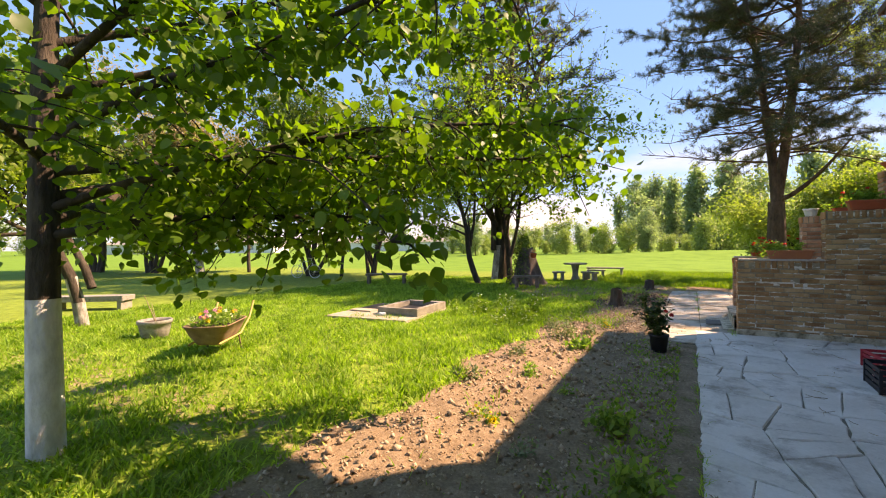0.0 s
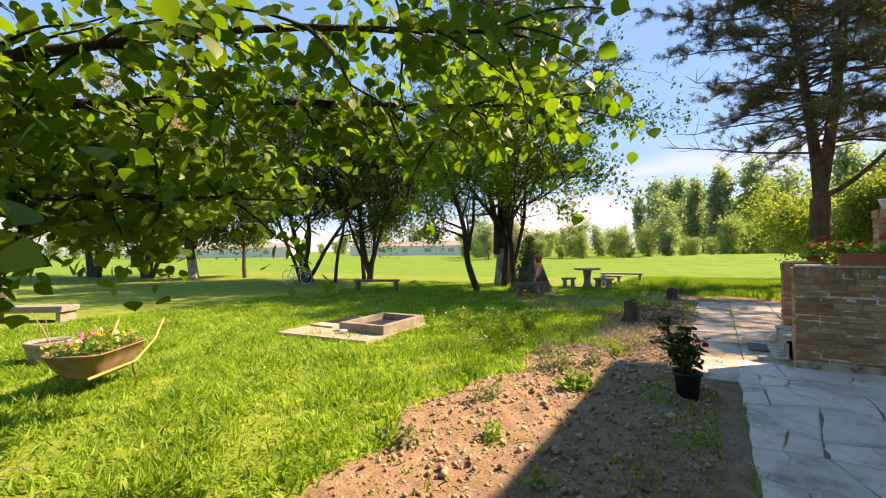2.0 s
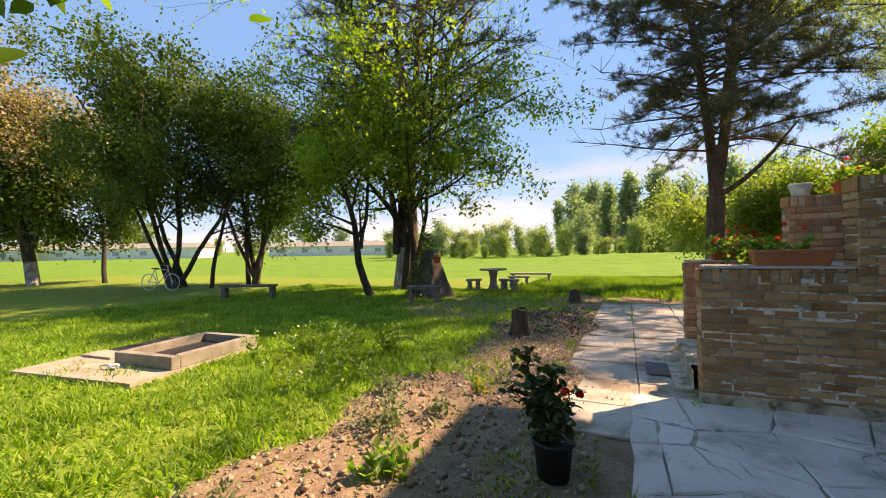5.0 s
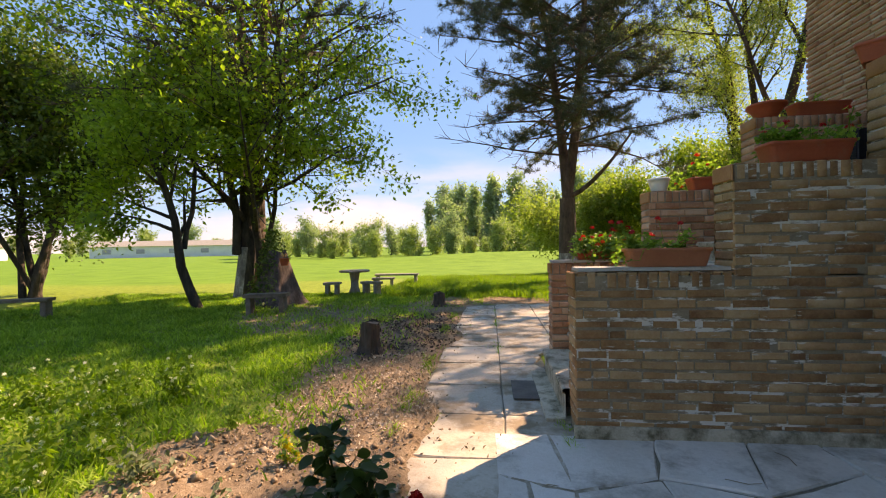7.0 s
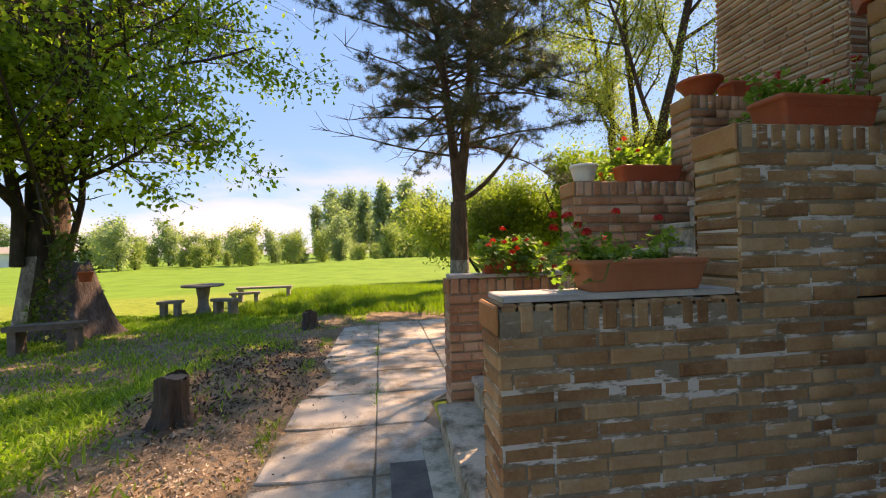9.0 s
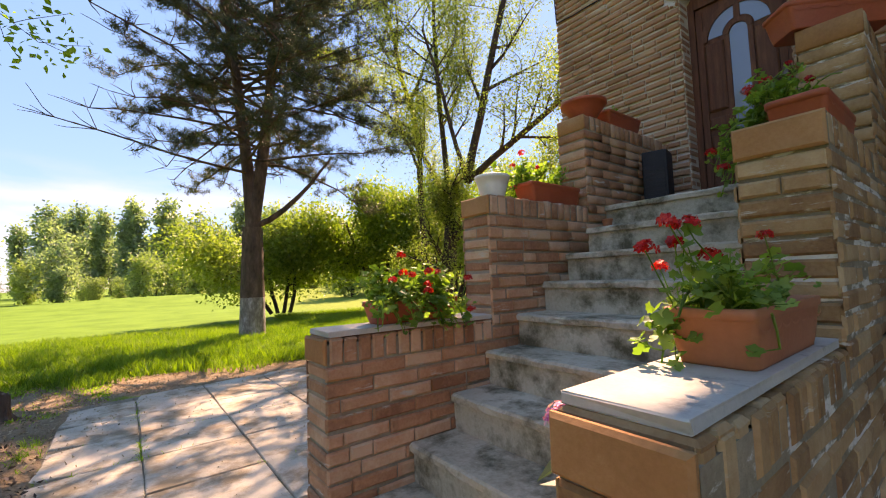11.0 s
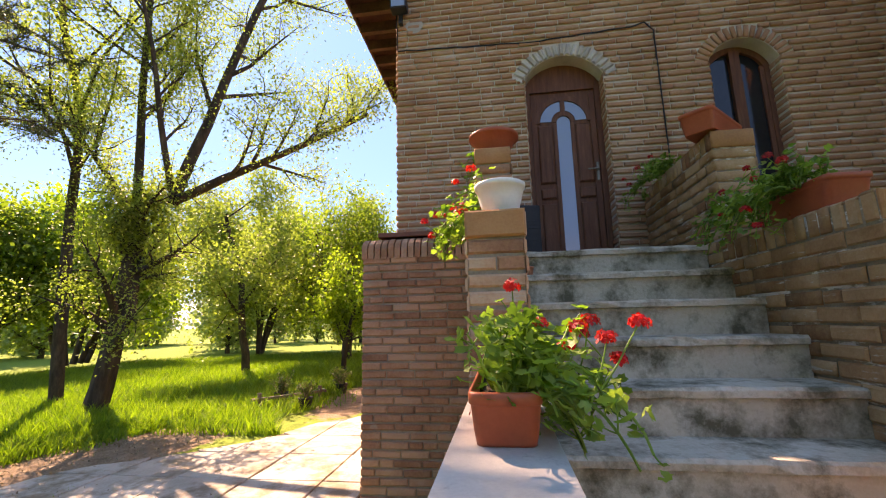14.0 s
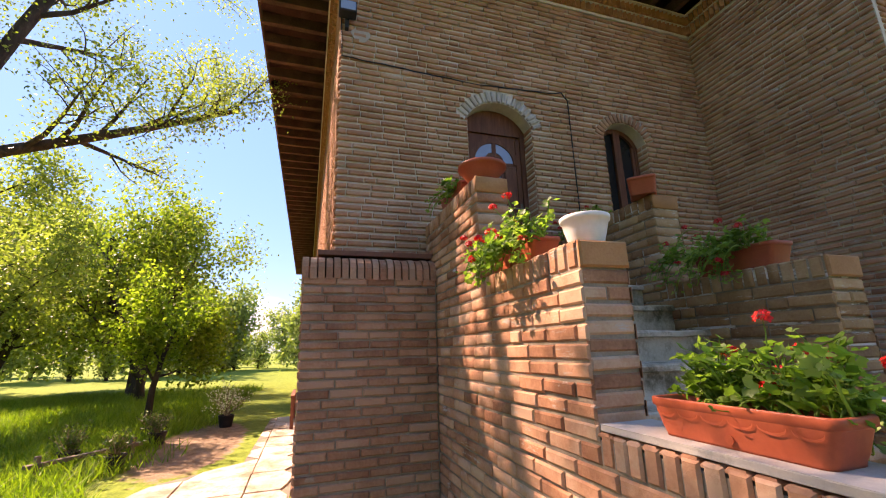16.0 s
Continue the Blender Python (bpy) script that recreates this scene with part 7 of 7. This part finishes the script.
# ---------------------------------------------------------------- beside the house
rail = thing("plank_rail", 8.15, 14.35, -0.04, "low dark plank rail in the grass", "rail", rz=-38)
part("plank", bm_box(-0.75, 0.75, -0.05, 0.05, 0.20, 0.25, 0.005), M_oldwood, rail)
for s in (-1, 1):
    part("post", bm_box(s * 0.62 - 0.03, s * 0.62 + 0.03, -0.03, 0.03, 0.0, 0.34, 0.005), M_oldwood, rail)


def shrub_pot(x, y, r, h, mat, label, seed, leaf=0.05, n=400):
    z = float(ground_height(np.array(x), np.array(y)))
    t = round_pot("potted_shrub", x, y, z, r * 0.75, r, r * 1.5, M_black, label, 0.012)
    t["category"] = "plant"
    rng = np.random.default_rng(seed)
    lines, tips = [], []
    for i in range(26):
        s = limb(rng, (rng.normal() * 0.03, rng.normal() * 0.03, r * 1.4), (rng.normal() * 0.55, rng.normal() * 0.55, 1), h * rng.uniform(0.7, 1.0), 0.008, 0.003, 5, 0.1, 0.02)
        lines.append(s)
        tips += s[0][2:]
    V, F = tubes(lines, 6)
    mesh_object("stem", V, F, M_dry, t, True)
    tips = np.array(tips)
    leaf_cloud("foliage", tips[rng.integers(0, len(tips), n)] + rng.normal(size=(n, 3)) * h * 0.08, leaf, mat, t, rng)


shrub_pot(11.3, 13.05, 0.17, 0.75, M_whitepetal, "dry pale bush in a black pot", 501, 0.05, 500)
shrub_pot(8.5, 14.75, 0.15, 0.40, M_leaf_dark, "dark potted shrub by the plank rail", 502)
shrub_pot(7.95, 13.95, 0.14, 0.35, M_leaf_dark, "dark potted shrub by the plank rail", 503)
shrub_pot(9.8, 13.95, 0.15, 0.35, M_leaf_dark, "dark potted shrub on the bare earth", 504)
shrub_pot(10.5, 14.3, 0.15, 0.35, M_leaf_dark, "dark potted shrub on the bare earth", 505)
gate = thing("handrail", 10.1, 11.62, 0.0, "red-brown wooden handrail by the side path", "rail")
part("post", bm_box(-0.035, 0.035, -0.035, 0.035, 0.0, 0.62, 0.005), M_tile, gate)
part("post", bm_box(1.465, 1.535, -0.035, 0.035, 0.0, 0.62, 0.005), M_tile, gate)
part("top_rail", bm_box(-0.05, 1.55, -0.04, 0.04, 0.62, 0.67, 0.006), M_tile, gate)


# pale farm buildings far across the field
def barn(x, y, L, W, H, rz):
    t = thing("farm_building", x, y, -0.3, "long white farm shed far across the field", "building", "farm sheds", rz)
    wm = surface("white_render", [(0.3, (0.62, 0.62, 0.6)), (0.7, (0.75, 0.75, 0.73))], 0.5, 8, 0.9, 0.1, 0.01)
    part("wall", bm_box(-L / 2, L / 2, -W / 2, W / 2, 0, H), wm, t)
    part("roof", bm_prism([(-W / 2 - 0.5, H), (W / 2 + 0.5, H), (0, H + 1.6)], "x", -L / 2 - 0.4, L / 2 + 0.4), M_stonegrey, t)
    for i in range(int(L / 8)):
        part("window", bm_box(-L / 2 + 3 + i * 8, -L / 2 + 5 + i * 8, -W / 2 - 0.05, -W / 2 + 0.02, 1.2, 2.4), M_glass, t)


barn(-150, 82, 60, 12, 3.4, 28)
barn(-90, 118, 40, 12, 3.2, 20)


# ---------------------------------------------------------------- clods, litter and fallen twigs
def litter():
    rng = np.random.default_rng(600)
    n = 9000
    x = rng.uniform(-2.9, -0.25, n)
    y = rng.uniform(0.5, 8.6, n)
    ok = rng.random(n) < bed_mask(x, y) * 0.95
    x, y = x[ok], y[ok]
    s = rng.gamma(2.0, 0.0055, len(x)).clip(0.004, 0.04)
    base = np.array([(1, 0, 0), (0, 1, 0), (-1, 0, 0), (0, -1, 0), (0, 0, 0.9), (0, 0, -0.9)], float)
    fs = np.array([(0, 1, 4), (1, 2, 4), (2, 3, 4), (3, 0, 4), (1, 0, 5), (2, 1, 5), (3, 2, 5), (0, 3, 5)])
    P = np.stack((x, y, ground_height(x, y) + s * 0.35), 1)
    V = P[:, None, :] + base[None] * s[:, None, None] * rng.uniform(0.55, 1.3, (len(x), 6, 1)) + rng.normal(size=(len(x), 6, 3)) * s[:, None, None] * 0.2
    F = (np.arange(len(x))[:, None, None] * 6 + fs[None]).reshape(-1, 3)
    m = surface("clod_earth", [(0.3, (0.24, 0.165, 0.105)), (0.5, (0.37, 0.27, 0.175)), (0.75, (0.50, 0.385, 0.27))], 9, 60, 0.95, 0.6, 0.006, 0.5)
    tagged(array_mesh("earth_clods", V.reshape(-1, 3), F, m), "crumbly dry earth clods in the bed", "soil", kind="stuff")
    n = 16000
    x = np.concatenate((rng.uniform(-4.5, 0.4, n // 2), rng.uniform(-2.9, 1.2, n // 4), rng.uniform(-1, 6, n // 4)))
    y = np.concatenate((rng.uniform(8.4, 17.5, n // 2), rng.uniform(0.5, 8.5, n // 4), rng.uniform(14.0, 17.0, n // 4)))
    ok = rng.random(len(x)) < np.maximum(trodden_mask(x, y), bed_mask(x, y) * 0.6)
    x, y = x[ok], y[ok]
    P = np.stack((x, y, ground_height(x, y) + 0.012 + 0.02 * rng.random(len(x))), 1)
    tagged(leaf_cloud("leaf_litter", P, 0.036, M_dry, None, rng, 0.0, 0.5), "dry brown leaf litter on bare earth", "leaves", kind="stuff")
    n = 9000
    x, y = rng.uniform(-2.6, -0.5, n), rng.uniform(10.2, 14.4, n)
    ok = rng.random(n) < smooth_step(1.35, 0.5, np.hypot((x + 1.45) / 0.85, (y - 12.1) / 1.9)) * (0.55 + 0.45 * lumps(x, y, 4.0))
    P = np.stack((x[ok], y[ok], ground_height(x[ok], y[ok]) + 0.008 + 0.02 * rng.random(ok.sum())), 1)
    tagged(leaf_cloud("bark_chips", P, 0.055, M_darkchip, None, rng, 0.0, 0.45), "dark rotten bark chips round the stump", "bark", kind="stuff")
    n = 13000
    x, y = rng.uniform(-2.5, -0.4, n), rng.uniform(7.8, 10.8, n)
    ok = rng.random(n) < smooth_step(1.5, 0.6, np.hypot((x + 1.25) / 0.75, (y - 9.2) / 1.2)) * (0.6 + 0.4 * lumps(x, y, 5.0))
    P = np.stack((x[ok], y[ok], ground_height(x[ok], y[ok]) + 0.006 + 0.012 * rng.random(ok.sum())), 1)
    tagged(leaf_cloud("wood_chips", P, 0.034, M_palechip, None, rng, 0.0, 0.5), "pale dry wood chips beside the path", "wood chips", kind="stuff")
    n = 2600
    x, y = rng.uniform(-0.7, 4.0, n), rng.uniform(8.0, 15.6, n)
    ok = np.array([inside(PAVED, a, b) for a, b in zip(x, y)]) & (rng.random(n) < np.maximum(0.10, smooth_step(11.5, 15.0, y)))
    P = np.stack((x[ok], y[ok], np.full(ok.sum(), 0.010)), 1)
    tagged(leaf_cloud("path_litter", P, 0.022, M_dry, None, rng, 0.0, 0.5), "fine dry litter scattered on the path", "leaves", kind="stuff")
    gx = np.concatenate((0.08 + rng.normal(size=900) * 0.012, -0.77 + rng.normal(size=1500) * 0.05, 0.55 + rng.normal(size=500) * 0.02, rng.uniform(-0.7, 4.0, 900), rng.normal(size=500) * 0.02))
    gy = np.concatenate((rng.uniform(10.5, 15, 900), rng.uniform(8.0, 15.2, 1500), rng.uniform(8.1, 9.4, 500), np.repeat(rng.choice((11.2, 12.0, 12.8, 13.6, 14.4), 90), 10) + rng.normal(size=900) * 0.015, rng.uniform(2.0, 7.3, 500)))
    keep = 0.5 + 0.5 * lumps(gx, gy, 3.3) > 0.55
    gx, gy = gx[keep], gy[keep]
    blades("joint_grass", gx, gy, rng.uniform(0.05, 0.10, len(gx)), rng.uniform(0.003, 0.006, len(gx)), M_grass, "tufts of grass in the path joints", 54, 0.7)
    lines = []
    for k in range(34):
        px, py = rng.uniform(0.1, 2.0), rng.uniform(4.5, 8.3)
        a = rng.uniform(0, 6.28)
        ln = rng.uniform(0.03, 0.14)
        lines.append(([np.array((px, py, 0.012)), np.array((px + ln * math.cos(a), py + ln * math.sin(a), 0.014)), np.array((px + 1.7 * ln * math.cos(a + 0.3), py + 1.7 * ln * math.sin(a + 0.3), 0.012))], [0.003, 0.003, 0.002]))
    V, F = tubes(lines, 6)
    tagged(mesh_object("fallen_twigs", V, F, M_dry, None), "small dry twigs fallen on the patio", "twigs", kind="stuff")


litter()


# ---------------------------------------------------------------- pieces of paving and walls
build_patio()
build_path()
near_bricks.build()
far_bricks.build()
